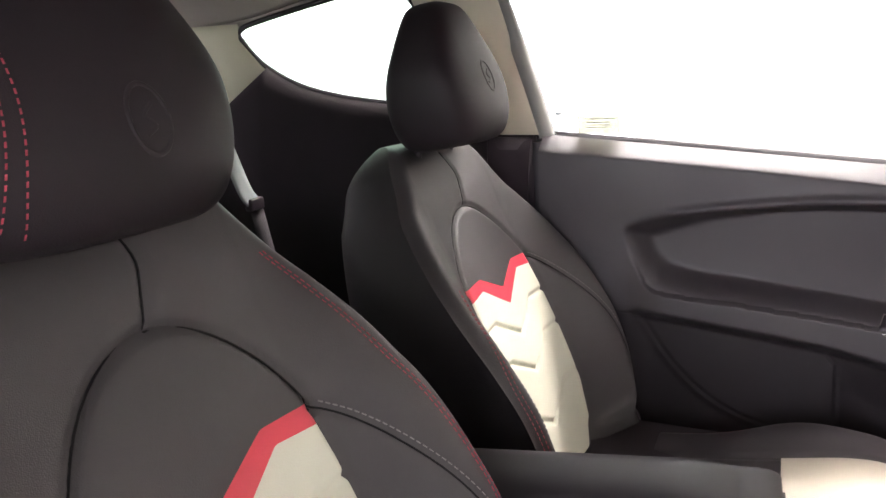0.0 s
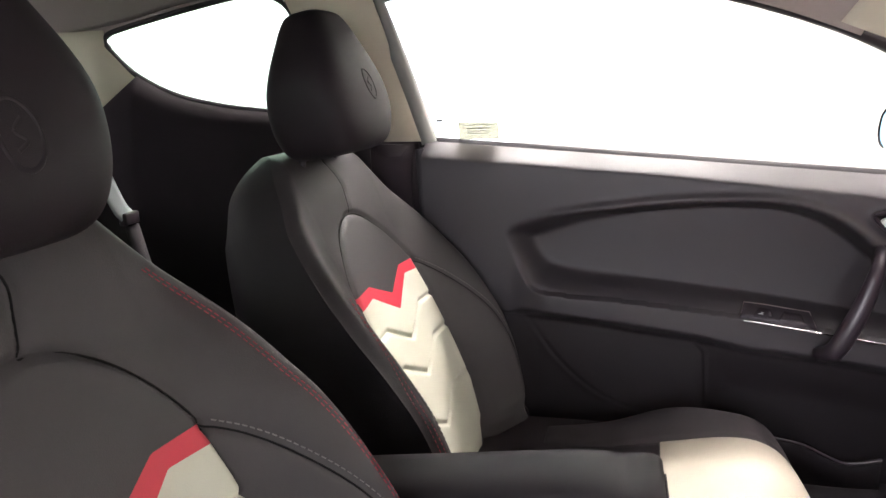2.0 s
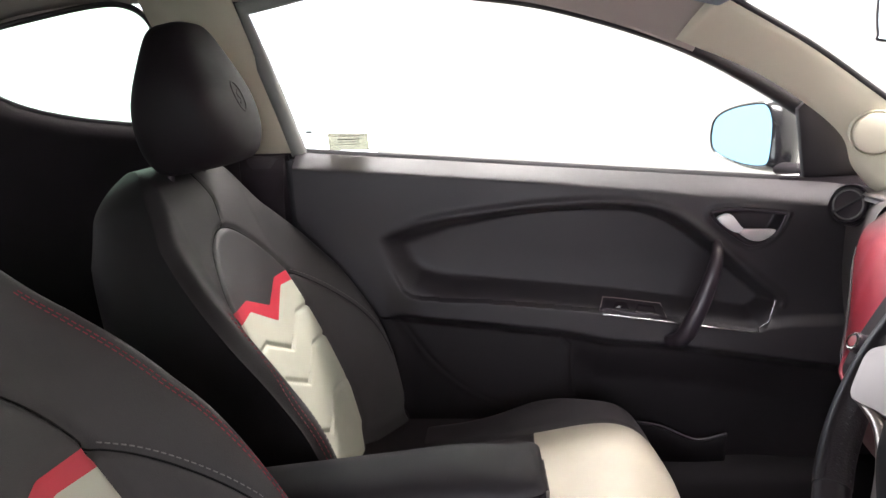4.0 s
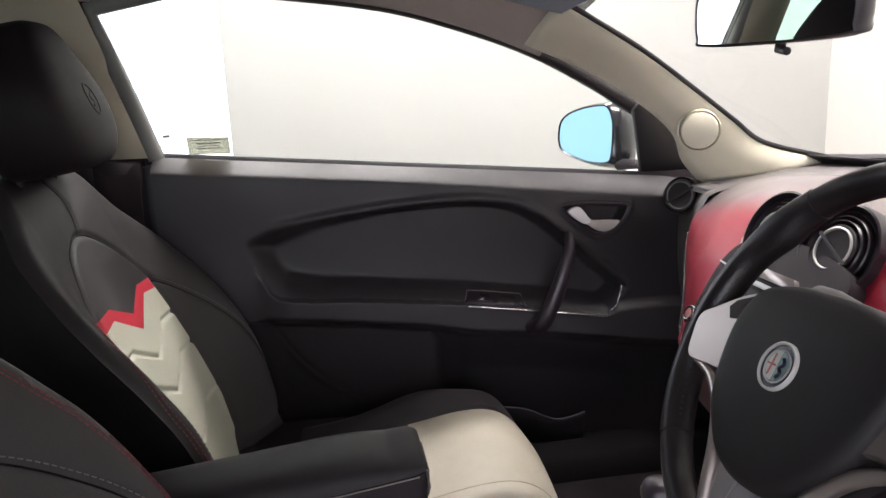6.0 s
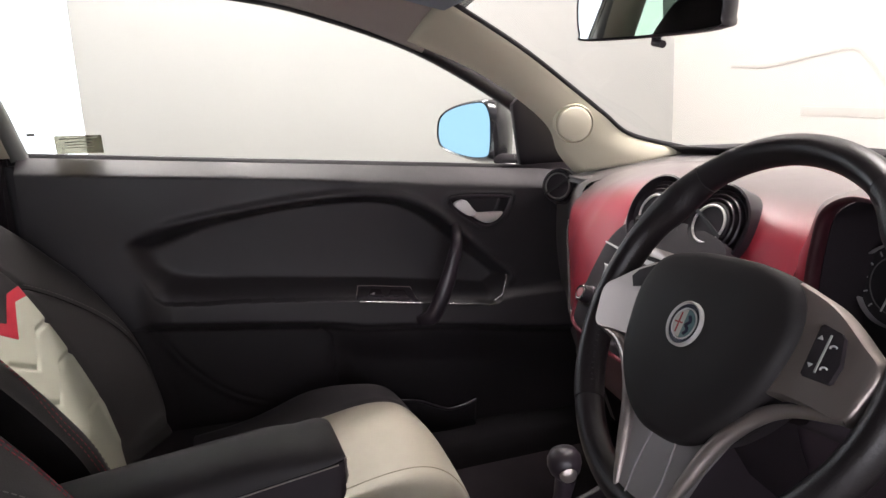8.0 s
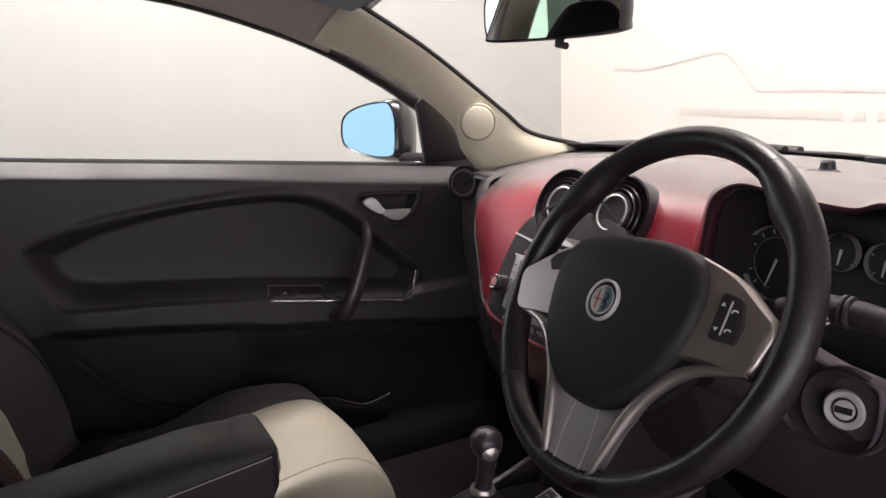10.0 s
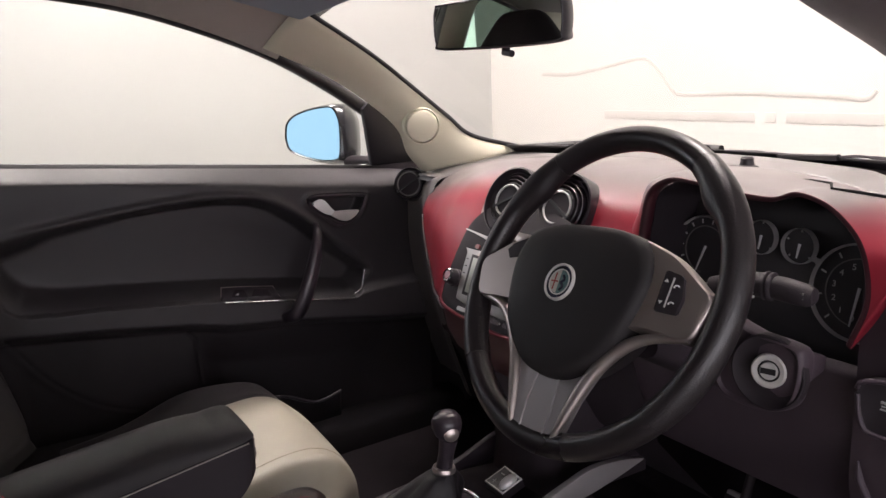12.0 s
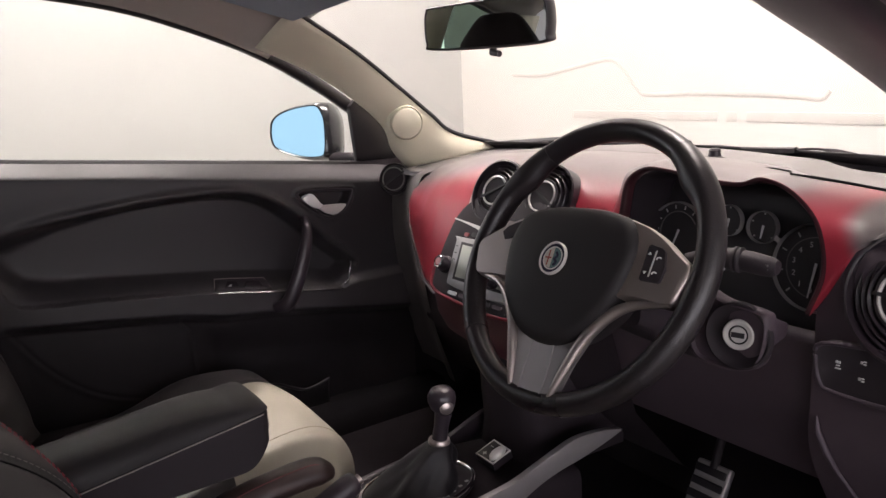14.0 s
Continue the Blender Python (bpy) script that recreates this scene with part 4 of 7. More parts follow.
def back_depth(y, v):
    """Height of the backrest's face over its centre plane, at a place across (y) and up it (v)."""
    y, v = np.broadcast_arrays(np.asarray(y, float), np.asarray(v, float))
    w = np.interp(v, EDGE_V, EDGE_W)
    p = np.interp(v, PROUD_V, PROUD)
    hi = np.minimum(0.140, w - 0.03) - 0.012
    a = np.abs(y)
    d = p * smooth(hi, w - 0.012, a) ** 0.9 - SHOULDER * smooth(w - 0.032, w + 0.004, a) ** 2
    d = d + 0.006 * np.minimum(a / 0.14, 1) ** 2
    # shallow belly at the loins and a curve back towards the shoulders
    d = d + 0.014 * np.sin(np.pi * np.clip(v / 0.45, 0, 1)) - 0.010 * smooth(0.5, 0.6, v)
    # panel edges: the arch swells, seams sink
    d = d - 0.0045 * np.exp(-(away(y, v, ARCH) / 0.005) ** 2)
    for s in (1, -1):
        d = d - 0.0035 * np.exp(-(away(s * y, v, SIDE_SEAM) / 0.004) ** 2)
    d = d - 0.0035 * np.exp(-(away(y, v, TOP_SEAM) / 0.004) ** 2)
    ins = np.interp(v, INSERT_V, INSERT_W)
    d = d - 0.004 * np.exp(-((a - ins) / 0.004) ** 2) * (v < 0.35) * (v > -0.02)
    for fall in (0.053, 0.118, 0.213):
        line = [(q * 1.04, h - fall - 0.004 * (abs(q) == 0.079)) for q, h in CHEV_LOW]
        d = d - 0.0044 * np.exp(-(away(y, v, line) / 0.0042) ** 2) * (a < ins) * (1 - 0.75 * smooth(0.012, 0.035, y) * smooth(0.085, 0.05, y))
    return d


def back_rows(Y, V, lift):
    Y, V = np.array(Y, float), np.array(V, float)
    D = back_depth(Y, V) + lift
    P = BACK_BASE + BACK_UP * V[..., None] + BACK_OUT * D[..., None]
    P[..., 1] += Y
    return [list(r) for r in P]


def seat(at, label, sewn):
    t = thing("car_seat", label, "car seat", at, "front seats")
    # backrest: rings of face and rear shell
    nv, nf, nb = 190, 150, 40
    rings = []
    for v in np.concatenate((np.linspace(-0.02, 0.555, nv), 0.555 + 0.05 * np.sin(np.linspace(0.02, math.pi / 2 - 0.02, 14)))):
        vv = max(v, 0)
        w = np.interp(vv, EDGE_V, EDGE_W)
        top = math.sqrt(max(1 - (max(v - 0.555, 0) / 0.05) ** 2, 0.0))
        thick = np.interp(vv, [0, 0.3, 0.5, 0.6], [0.165, 0.175, 0.160, 0.12])
        ys = w * np.sin(np.linspace(-math.pi / 2, math.pi / 2, nf)) * (0.72 + 0.28 * top)
        ds = back_depth(ys, np.full(nf, vv))
        mid = -thick * 0.45
        base = BACK_BASE + BACK_UP * v
        ring = [base + BACK_OUT * (mid + (d - mid) * top) + np.array((0, y, 0)) for y, d in zip(ys, ds)]
        p = np.interp(vv, PROUD_V, PROUD) - 0.8 * SHOULDER
        for k in range(1, nb + 1):
            a = math.pi * k / (nb + 1)
            c = math.cos(a)
            y = (w + 0.012 * math.sin(a) * top) * math.copysign(abs(c) ** 0.45, c) * (0.72 + 0.28 * top)
            e = p * (1 - math.sin(a)) ** 2 - thick * math.sin(a) ** 0.75
            ring.append(base + BACK_OUT * (mid + (e - mid) * top) + np.array((0, y, 0)))
        rings.append(ring)
    link("backrest", sheet([r[:nf] for r in rings], LEATHER), t, "charcoal leather backrest with raised bolsters")
    link("back_shell", sheet([r[nf - 1:] + r[:1] for r in rings], LEATHER_SHADE), t, "charcoal leather sides and rear of the backrest")
    link("back_cap", mesh_of(rings[-1], [tuple(range(len(rings[-1])))], LEATHER), t, "leather top of the backrest")

    def band(name, low, high, mat, lab, n=64, m=8, lift=0.0019):
        ys = np.linspace(-0.1325, 0.1325, n)
        lo, hi = np.array([low(y) for y in ys]), np.array([high(y) for y in ys])
        rows = back_rows([ys] * (m + 1), [lo * (1 - k / m) + hi * k / m for k in range(m + 1)], lift)
        return link(name, sheet(rows, mat), t, lab)

    def chev(y):
        return np.interp(y, [q for q, _ in CHEV], [h for _, h in CHEV])

    def under(y):
        return np.interp(y, [q for q, _ in CHEV_LOW], [h for _, h in CHEV_LOW])
    # ivory middle panel up to the red band, then the dark arch above it
    ys = np.linspace(-1, 1, 90)
    yy, vv = [], []
    for k in np.linspace(0, 1, 180):
        yr, vr = [], []
        for u in ys:
            y = u * 0.1325
            v = -0.030 + (under(y) + 0.030) * k
            y = u * (np.interp(v, INSERT_V, INSERT_W) - 0.0025)
            v = -0.030 + (under(y) + 0.030) * k
            yr.append(y)
            vr.append(v)
        yy.append(yr)
        vv.append(vr)
    link("insert", sheet(back_rows(yy, vv, 0.0016), CREAM), t, "ivory leather insert with embossed chevrons")
    band("chevron", under, chev, RED_LEATHER, "red leather zigzag band")

    def arch(y):
        return 0.345 + 0.128 * math.sqrt(max(1 - ((y - ARCH_MID) / ARCH_HALF) ** 2, 0)) ** 1.8
    band("arch_panel", chev, lambda y: max(arch(y) - 0.004, chev(y)), LEATHER, "smooth dark arch panel", 80, 30, 0.0014)

    def stitches(name, line, mat, lab, lift, back=0.0, spread=0.0, step=0.0075, length=0.0048, r=0.0008):
        pts = [p - BACK_OUT * back for p in back_rows([[y for y, _ in line]], [[v for _, v in line]], lift)[0]]
        for p, (y, _) in zip(pts, line):
            p[1] += math.copysign(spread, y)
        seg = np.concatenate(([0], np.cumsum([np.linalg.norm(b - a) for a, b in zip(pts[:-1], pts[1:])])))
        at_ = lambda s: np.array([np.interp(s, seg, [p[i] for p in pts]) for i in range(3)])
        verts, faces = [], []
        s = 0.0
        while s + length < seg[-1]:
            a, b = at_(s), at_(s + length)
            tt = (b - a) / np.linalg.norm(b - a)
            side = np.cross(tt, BACK_OUT)
            side /= np.linalg.norm(side)
            o = len(verts)
            for p in (a, b):
                verts += [p + side * r, p + BACK_OUT * r, p - side * r]
            faces += [(o, o + 1, o + 4, o + 3), (o + 1, o + 2, o + 5, o + 4), (o, o + 2, o + 1), (o + 3, o + 4, o + 5)]
            s += step
        ob = link(name, mesh_of(verts, faces, mat), t, lab)
        ob["kind"] = "stuff"
        return ob
    for s in (1, -1):
        for k in (0, 1) if s in sewn else ():
            inset = 0.020 if s > 0 else 0.008
            line = [(s * (np.interp(v, EDGE_V, EDGE_W) - inset - (0.032 - inset) * smooth(0.2, 0.4, v) - 0.0048 * k), v) for v in np.linspace(0.04, 0.50 if len(sewn) > 1 else 0.37, 160)]
            stitches("red_stitching", line, THREAD_RED, "row of red stitches along the bolster", 0.0006, r=0.0007)
        line = [(s * (y + 0.004), v + 0.003) for y, v in SIDE_SEAM[1:]]
        stitches("grey_stitching", line, THREAD_GREY, "row of grey stitches along the bolster seam", 0.0008)
    for name, line in (("arch_seam", ARCH), ("side_seam", SIDE_SEAM), ("side_seam", [(-y, v) for y, v in SIDE_SEAM]), ("top_seam", TOP_SEAM)):
        link(name, sweep(back_rows([[y for y, _ in line]], [[v for _, v in line]], 0.0006)[0], 0.0011, SEAM_DARK, 6), t, "dark sewn seam")
    # headrest on two posts
    c = HEAD_AT
    tilt = radians(9)
    hu, ho = np.array((-math.sin(tilt), 0, math.cos(tilt))), np.array((math.cos(tilt), 0, math.sin(tilt)))
    nr, na = 110, 150
    ring_list = []
    for i in range(nr + 1):
        a = -math.pi / 2 + math.pi * i / nr
        hz = math.copysign(abs(math.sin(a)) ** 0.75, math.sin(a))
        k = max(math.cos(a), 0) ** (0.42 if hz > 0 else 0.30)
        z = hz * (0.110 if hz > 0 else 0.114)
        wide = (0.128 - 0.046 * smooth(-0.2, 1.0, hz) - 0.012 * smooth(0.1, -1.0, hz)) * k
        deep = (0.077 - 0.034 * smooth(-0.7, 1.0, hz)) * k
        ring = []
        for j in range(na):
            b = 2 * math.pi * j / na
            cx, sy = math.cos(b), math.sin(b)
            x = deep * math.copysign(abs(cx) ** 0.5, cx)
            y = wide * math.copysign(abs(sy) ** 0.58, sy)
            ring.append(c + hu * z + ho * x + np.array((0, y, 0)))
        ring_list.append(ring)
    h = link("headrest", loft(ring_list, HEAD_LEATHER), t, "dark leather headrest with a round embossed mark")
    # embossed round mark
    def on_head(y, z):
        hz = z / (0.110 if z > 0 else 0.120)
        a = math.asin(max(-1, min(1, math.copysign(abs(hz) ** (1 / 0.75), hz))))
        kk = max(math.cos(a), 0) ** (0.42 if hz > 0 else 0.30)
        wide = (0.128 - 0.046 * smooth(-0.2, 1.0, hz) - 0.012 * smooth(0.1, -1.0, hz)) * kk
        deep = (0.077 - 0.034 * smooth(-0.7, 1.0, hz)) * kk
        sy = min(abs(y) / wide, 0.999) ** (1 / 0.58)
        return c + hu * z + ho * (deep * math.sqrt(max(1 - sy * sy, 0)) ** 0.5 - 0.0014) + np.array((0, y, 0))
    for r, w in ((0.0235, 0.0026), (0.015, 0.0016)):
        link("embossed_ring", sweep([on_head(0.008 + 0.72 * r * math.cos(a), MARK_Z + r * math.sin(a)) for a in np.linspace(0, 2 * math.pi, 40, endpoint=False)], w, HEAD_LEATHER, 8, closed=True), h)
    link("embossed_mark", sweep([on_head(0.008 + y, MARK_Z + z) for y, z in spline([(-0.006, -0.011), (0.004, -0.005), (-0.004, 0.002), (0.005, 0.010)], 5)], 0.0024, HEAD_LEATHER, 8), h)
    for s in (1, -1):
        link("headrest_post", sweep([(-0.545, s * 0.062, 1.03), (-0.533, s * 0.062, 1.12)], 0.006, PLASTIC_SMOOTH, 12), t, "black headrest post")
        link("post_collar", lathe([(0.0, 0.0), (0.018, 0.0), (0.019, 0.004), (0.014, 0.011), (0.0, 0.012)], aim((-0.541, s * 0.062, 1.066), (-0.2, 0, 1)), RING_SILVER, 20), t, "grey post collar")
    # cushion: length sections from the back to the rounded nose
    prof = spline([(-0.33, 0.515), (-0.20, 0.515), (-0.08, 0.530), (0.02, 0.546), (0.10, 0.561), (0.155, 0.561), (0.200, 0.540), (0.238, 0.495), (0.260, 0.445), (0.274, 0.395), (0.255, 0.35), (0.18, 0.335)], 12)
    half = 0.252
    ys = np.linspace(-1, 1, 81)

    def cush(i, u, lift=0.0):
        x, z = prof[i]
        s = i / (len(prof) - 1)
        front = smooth(0.45, 0.85, s)
        y = u * (half - 0.02 * front)
        a = abs(u)
        bol = 0.023 * smooth(0.42, 0.76, u) * math.exp(-((x - 0.025) / 0.085) ** 2) * (1 - front)
        drop = 0.060 * smooth(0.78, 1.0, a) ** 1.5 + 0.06 * front * smooth(0.55, 1.0, a) ** 2
        groove = 0.004 * math.exp(-((u - 0.46) / 0.03) ** 2) * (s < 0.95)
        # full thigh pad in the middle, lower outer side
        pad = 0.014 * smooth(0.62, 0.0, u) * smooth(-0.14, 0.06, x) * smooth(0.85, 0.45, s)
        nx, nz = math.sin(math.pi * 0.5 * front * 1.15), math.cos(math.pi * 0.5 * front * 1.15)
        q = bol - drop - groove + pad + lift
        return np.array((x + nx * q - 0.018 * front - 0.024 * front * a * a, y, z + nz * q))

    def skirt(i, lift):
        p = cush(i, -1.0, lift)
        return [p + np.array((0.0, -0.004 - lift, -d)) * (1 if prof[i][1] > 0.40 else 0.3) for d in (0.16, 0.10, 0.05, 0.015)]
    rows = [skirt(i, 0.0) + [cush(i, u) for u in ys] for i in range(len(prof))]
    link("cushion", sheet(rows, LEATHER_SHADE), t, "charcoal leather seat cushion with raised sides")
    first = next(i for i in range(len(prof)) if prof[i][0] > 0.004)
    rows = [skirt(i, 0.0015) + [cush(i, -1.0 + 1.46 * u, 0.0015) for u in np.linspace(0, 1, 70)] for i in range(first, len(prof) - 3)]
    link("cushion_insert", sheet(rows, CREAM_WORN_SHADE), t, "ivory leather cushion nose, some wear, shade put into its colour")
    link("nose_seam", sweep([cush(i, -0.72, 0.0016) for i in range(first, len(prof) - 8)], 0.0007, SEAM_TAN, 6), t, "tan seam along the ivory nose")
    link("cushion_base", loft([[(x, y, z) for x, y in ((-0.36, -0.24), (0.18, -0.235), (0.18, 0.235), (-0.36, 0.24))] for z in (0.34, 0.36, 0.50, 0.515)], PLASTIC_DARK), t, "black plastic seat base")
    for s in (1, -1):
        if s > 0:
            line = [cush(i, s * 0.84, 0.0002) for i in range(4, 30)]
            link("piping", sweep(line, 0.0007, THREAD_RED, 6), t, "thin red piping")
        link("seat_rail", box(-0.34, 0.16, s * 0.19 - 0.02, s * 0.19 + 0.02, 0.30, 0.345, METAL_GREY, 0.004), t, "steel seat rail")
        link("hinge_cover", lathe([(0.0, 0.0), (0.026, 0.0), (0.028, 0.004), (0.022, 0.009), (0.0, 0.010)], aim((-0.27, s * 0.238, 0.515), (0, s, 0.0)), PLASTIC_DARK, 24), t, "round hinge cover")
    return t


HEAD_AT, MARK_Z = np.array((-0.517, 0, 1.174)), -0.014
seat_p = seat((0, 0.380, 0), "charcoal leather front seat with ivory insert beside the closed door", (-1,))
SEAT_PIVOT = Vector((-0.45, 0, 0))
# the driver's seat is wound up a little, its headrest pushed down
ARCH_MID, ARCH_HALF = 0.014, 0.124
ARCH = [(ARCH_MID + ARCH_HALF * math.sin(a), 0.345 + 0.122 * abs(math.cos(a)) ** 1.5) for a in np.linspace(-math.pi / 2, math.pi / 2, 31)]
TOP_SEAM = [(y + 0.010, v - 0.004) for y, v in TOP_SEAM]
HEAD_AT, MARK_Z = np.array((-0.518, -0.013, 1.1454)), -0.040
seat_d = seat((0, -0.367, 0), "charcoal leather front seat with ivory insert behind the steering wheel", (1, -1))
for ob, x, y, z in ((seat_p, -0.0245, 0.3796, -0.008), (seat_d, -0.014, -0.367, 0.0266)):
    ob.matrix_basis = pose(x, y, z) @ Matrix.Translation(SEAT_PIVOT) @ pose(0, 0, 0, 0, 0, -2.75) @ Matrix.Translation(-SEAT_PIVOT)


def belt_anchor():
    """Bright end plate of the belt beside the seat's foot."""
    t = thing("belt_anchor", "small bright metal belt anchor beside the seat foot", "belt anchor", (-0.278, 0.636, 0.462))
    link("plate", box(-0.022, 0.018, -0.002, 0.002, -0.14, 0.006, METAL_GREY, 0.0015), t)
    link("bolt_head", lathe([(0.0, 0.006), (0.007, 0.006), (0.009, 0.003), (0.009, 0.0), (0.0, 0.0)], aim((-0.008, -0.002, -0.003), (0, -1, 0)), RING_SILVER, 16), t, "bright bolt head")
    link("eye", sweep([(0.008 + 0.007 * math.cos(a), -0.003, 0.001 + 0.006 * math.sin(a)) for a in np.linspace(0, 2 * math.pi, 16, endpoint=False)], 0.0022, RING_SILVER, 8, closed=True), t, "bright eye")


belt_anchor()


def head_stitches(parent):
    """Two rows of red stitches down the near cheek of the driver's headrest."""
    tilt = radians(9)
    hu, ho = np.array((-math.sin(tilt), 0, math.cos(tilt))), np.array((math.cos(tilt), 0, math.sin(tilt)))
    c = HEAD_AT
    for k in (0.077, 0.087):
        line = []
        for z in np.linspace(-0.100, 0.098, 70):
            low = 0.110 if z > 0 else 0.120
            hz = z / low
            a = math.asin(max(-1, min(1, math.copysign(abs(hz) ** (1 / 0.75), hz))))
            kk = max(math.cos(a), 0) ** (0.42 if hz > 0 else 0.30)
            wide = (0.128 - 0.046 * smooth(-0.2, 1.0, hz) - 0.012 * smooth(0.1, -1.0, hz)) * kk
            deep = (0.077 - 0.034 * smooth(-0.7, 1.0, hz)) * kk
            y = min(k + 0.010 * float(smooth(-0.01, -0.09, z)), wide * 0.98)
            sy = min(y / wide, 0.999) ** (1 / 0.58)
            x = deep * math.sqrt(max(1 - sy * sy, 0)) ** 0.5
            line.append(c + hu * z + ho * (x + 0.0003) - np.array((0, y, 0)))
        verts, faces = [], []
        for p, q in zip(line[0::2], line[1::2]):
            o = len(verts)
            q = p + (q - p) * 1.15
            sd = np.array((0, 0.0008, 0))
            for e in (p, q):
                verts += [e + sd, e + ho * 0.0009, e - sd]
            faces += [(o, o + 1, o + 4, o + 3), (o + 1, o + 2, o + 5, o + 4), (o, o + 2, o + 1), (o + 3, o + 4, o + 5)]
        ob = link("stitching", mesh_of(verts, faces, THREAD_RED), parent, "row of red stitches")
        ob["kind"] = "stuff"


head_stitches(next(o for o in seat_d.children if o.name.startswith("headrest") and "post" not in o.name))

# ---- steering wheel and column ----
def steering_wheel():
    t = thing("steering_wheel", "three-spoke steering wheel in worn black leather with silver spokes", "steering wheel", (0.233, -0.358, 0.935))
    n = Vector((-math.cos(radians(30)), 0, math.sin(radians(30))))
    # x across to the car's left, y up the wheel, z to the driver; turned a little
    zz = n
    xx = Vector((0, 1, 0))
    yy = zz.cross(xx)
    if yy.z < 0:
        yy = -yy
    m0 = Matrix((xx, yy, zz)).transposed().to_4x4() @ Matrix.Rotation(radians(-4.0), 4, "Z")
    R, r = 0.1732, 0.0140

    def P(a, b, c=0.0):
        return m0 @ (Vector((a, b, c)) * 0.962)

    def arc(a0, a1, k, mat, name, label, swell=0.0):
        rings = []
        for i in range(k + 1):
            w = radians(a0 + (a1 - a0) * i / k)
            ca, sa = math.cos(w), math.sin(w)
            rad = r * (1 + swell)
            # thumb rests swell the rim near the spokes
            thumb = 0.55 * math.exp(-((math.degrees(w) - 40) / 9) ** 2) + 0.55 * math.exp(-((math.degrees(w) - 140) / 9) ** 2)
            ring = []
            for j in range(20):
                b = 2 * math.pi * j / 20
                q = R + rad * math.cos(b) * (1.0 + thumb * (math.cos(b) < 0))
                ring.append(P(q * ca, q * sa, rad * 1.12 * math.sin(b) * (1 + 0.2 * thumb)))
            rings.append(ring)
        return link(name, loft(rings, mat), t, label)
    arc(55, 125, 40, WHEEL_LEATHER, "rim_top", "smooth black leather top of the rim")
    arc(-40, 54.3, 46, WHEEL_GRIP, "rim_grip", "perforated black leather grip", 0.05)
    arc(125.7, 220, 46, WHEEL_GRIP, "rim_grip", "perforated black leather grip", 0.05)
    arc(220.7, 319.3, 50, WHEEL_LEATHER, "rim_bottom", "smooth black leather bottom of the rim")
    for a in (54.65, 125.35, 220.35, 319.65):
        arc(a - 0.35, a + 0.35, 2, RUBBER, "rim_seam", "dark seam in the rim leather", -0.02)
    for a0, a1 in ((-38, 46), (134, 218)):
        lace = []
        for k, w in enumerate(np.arange(a0, a1, 1.1)):
            q = math.radians(150 if k % 2 else 205)
            lace.append(P((R + 1.03 * r * math.cos(q)) * math.cos(math.radians(w)), (R + 1.03 * r * math.cos(q)) * math.sin(math.radians(w)), 1.17 * r * math.sin(q)))
        ob = link("grip_lacing", sweep(lace, 0.0009, THREAD_WHEEL, 6), t, "dark grey lacing inside the grip")
        ob["kind"] = "stuff"
    # hub cover: a softly domed shield, wide above and narrow below
    shape = [Vector(p) for p in spline([(0.0, 0.061), (0.045, 0.059), (0.082, 0.048), (0.097, 0.020), (0.095, -0.015), (0.082, -0.055), (0.056, -0.086), (0.030, -0.103), (0.0, -0.108),
                                        (-0.030, -0.103), (-0.056, -0.086), (-0.082, -0.055), (-0.095, -0.015), (-0.097, 0.020), (-0.082, 0.048), (-0.045, 0.059)], 5, closed=True)]
    rings = []
    for k, h in ((1.0, -0.004), (1.0, 0.012), (0.985, 0.022), (0.95, 0.0275), (0.88, 0.0305), (0.75, 0.0330), (0.55, 0.0345), (0.3, 0.0352), (0.05, 0.0355)):
        rings.append([P(p.x * k, (p.y + 0.012) * k - 0.012, h) for p in shape])
    link("hub_cover", loft(rings, HUB_SKIN), t, "soft black hub cover")
    link("hub_back", loft([[P(p.x * k, p.y * k, h) for p in shape] for k, h in ((0.98, -0.003), (0.9, -0.03), (0.6, -0.055))], PLASTIC_DARK), t, "black hub housing")
    # silver side spokes
    for s in (1, -1):
        out = spline([(s * 0.076, 0.052), (s * 0.112, 0.040), (s * 0.145, 0.018), (s * 0.163, 0.004), (s * 0.160, -0.018), (s * 0.150, -0.038), (s * 0.118, -0.037), (s * 0.092, -0.038), (s * 0.070, -0.050)], 5)
        rings = []
        for k, h in ((1.0, -0.004), (1.0, 0.008), (0.985, 0.012), (0.95, 0.0145)):
            cx = s * 0.11
            rings.append([P(cx + (p[0] - cx) * k, p[1] * k, h + (0.006 * smooth(0.15, 0.08, abs(p[0])) if s < 0 else 0.005 * smooth(0.10, 0.16, p[0]))) for p in out])
        sp = link("side_spoke", loft(rings, SATIN), t, "satin silver spoke")
        if s > 0:
            pad = [(s * a, b) for a, b in ((0.099, 0.039), (0.120, 0.030), (0.127, 0.022), (0.119, 0.012), (0.103, 0.016))]
            link("button_pad", loft([[P(p[0], p[1], h) for p in pad] for h in (0.010, 0.0165, 0.0172)], PLASTIC_DARK), sp, "narrow black button pad")
            continue
        K = lambda a, b: (s * (0.1225 + (a - 0.114) * 0.82), 0.002 + b * 0.64)
        pad = [K(a, b) for a, b in ((0.099, 0.031), (0.102, 0.034), (0.121, 0.029), (0.126, 0.024), (0.132, -0.006), (0.129, -0.027), (0.126, -0.030), (0.101, -0.030), (0.098, -0.027))]
        link("button_pad", loft([[P(p[0], p[1], h) for p in pad] for h in (0.012, 0.0195, 0.0205)], PLASTIC_DARK), sp, "black button pad")
        link("pad_line", loft([[P(*K(*q), h) for q in ((0.1125, 0.024), (0.1145, 0.024), (0.1125, -0.022), (0.1105, -0.022))] for h in (0.0205, 0.0212)], PRINT_GREY), sp, "pale divider between buttons")
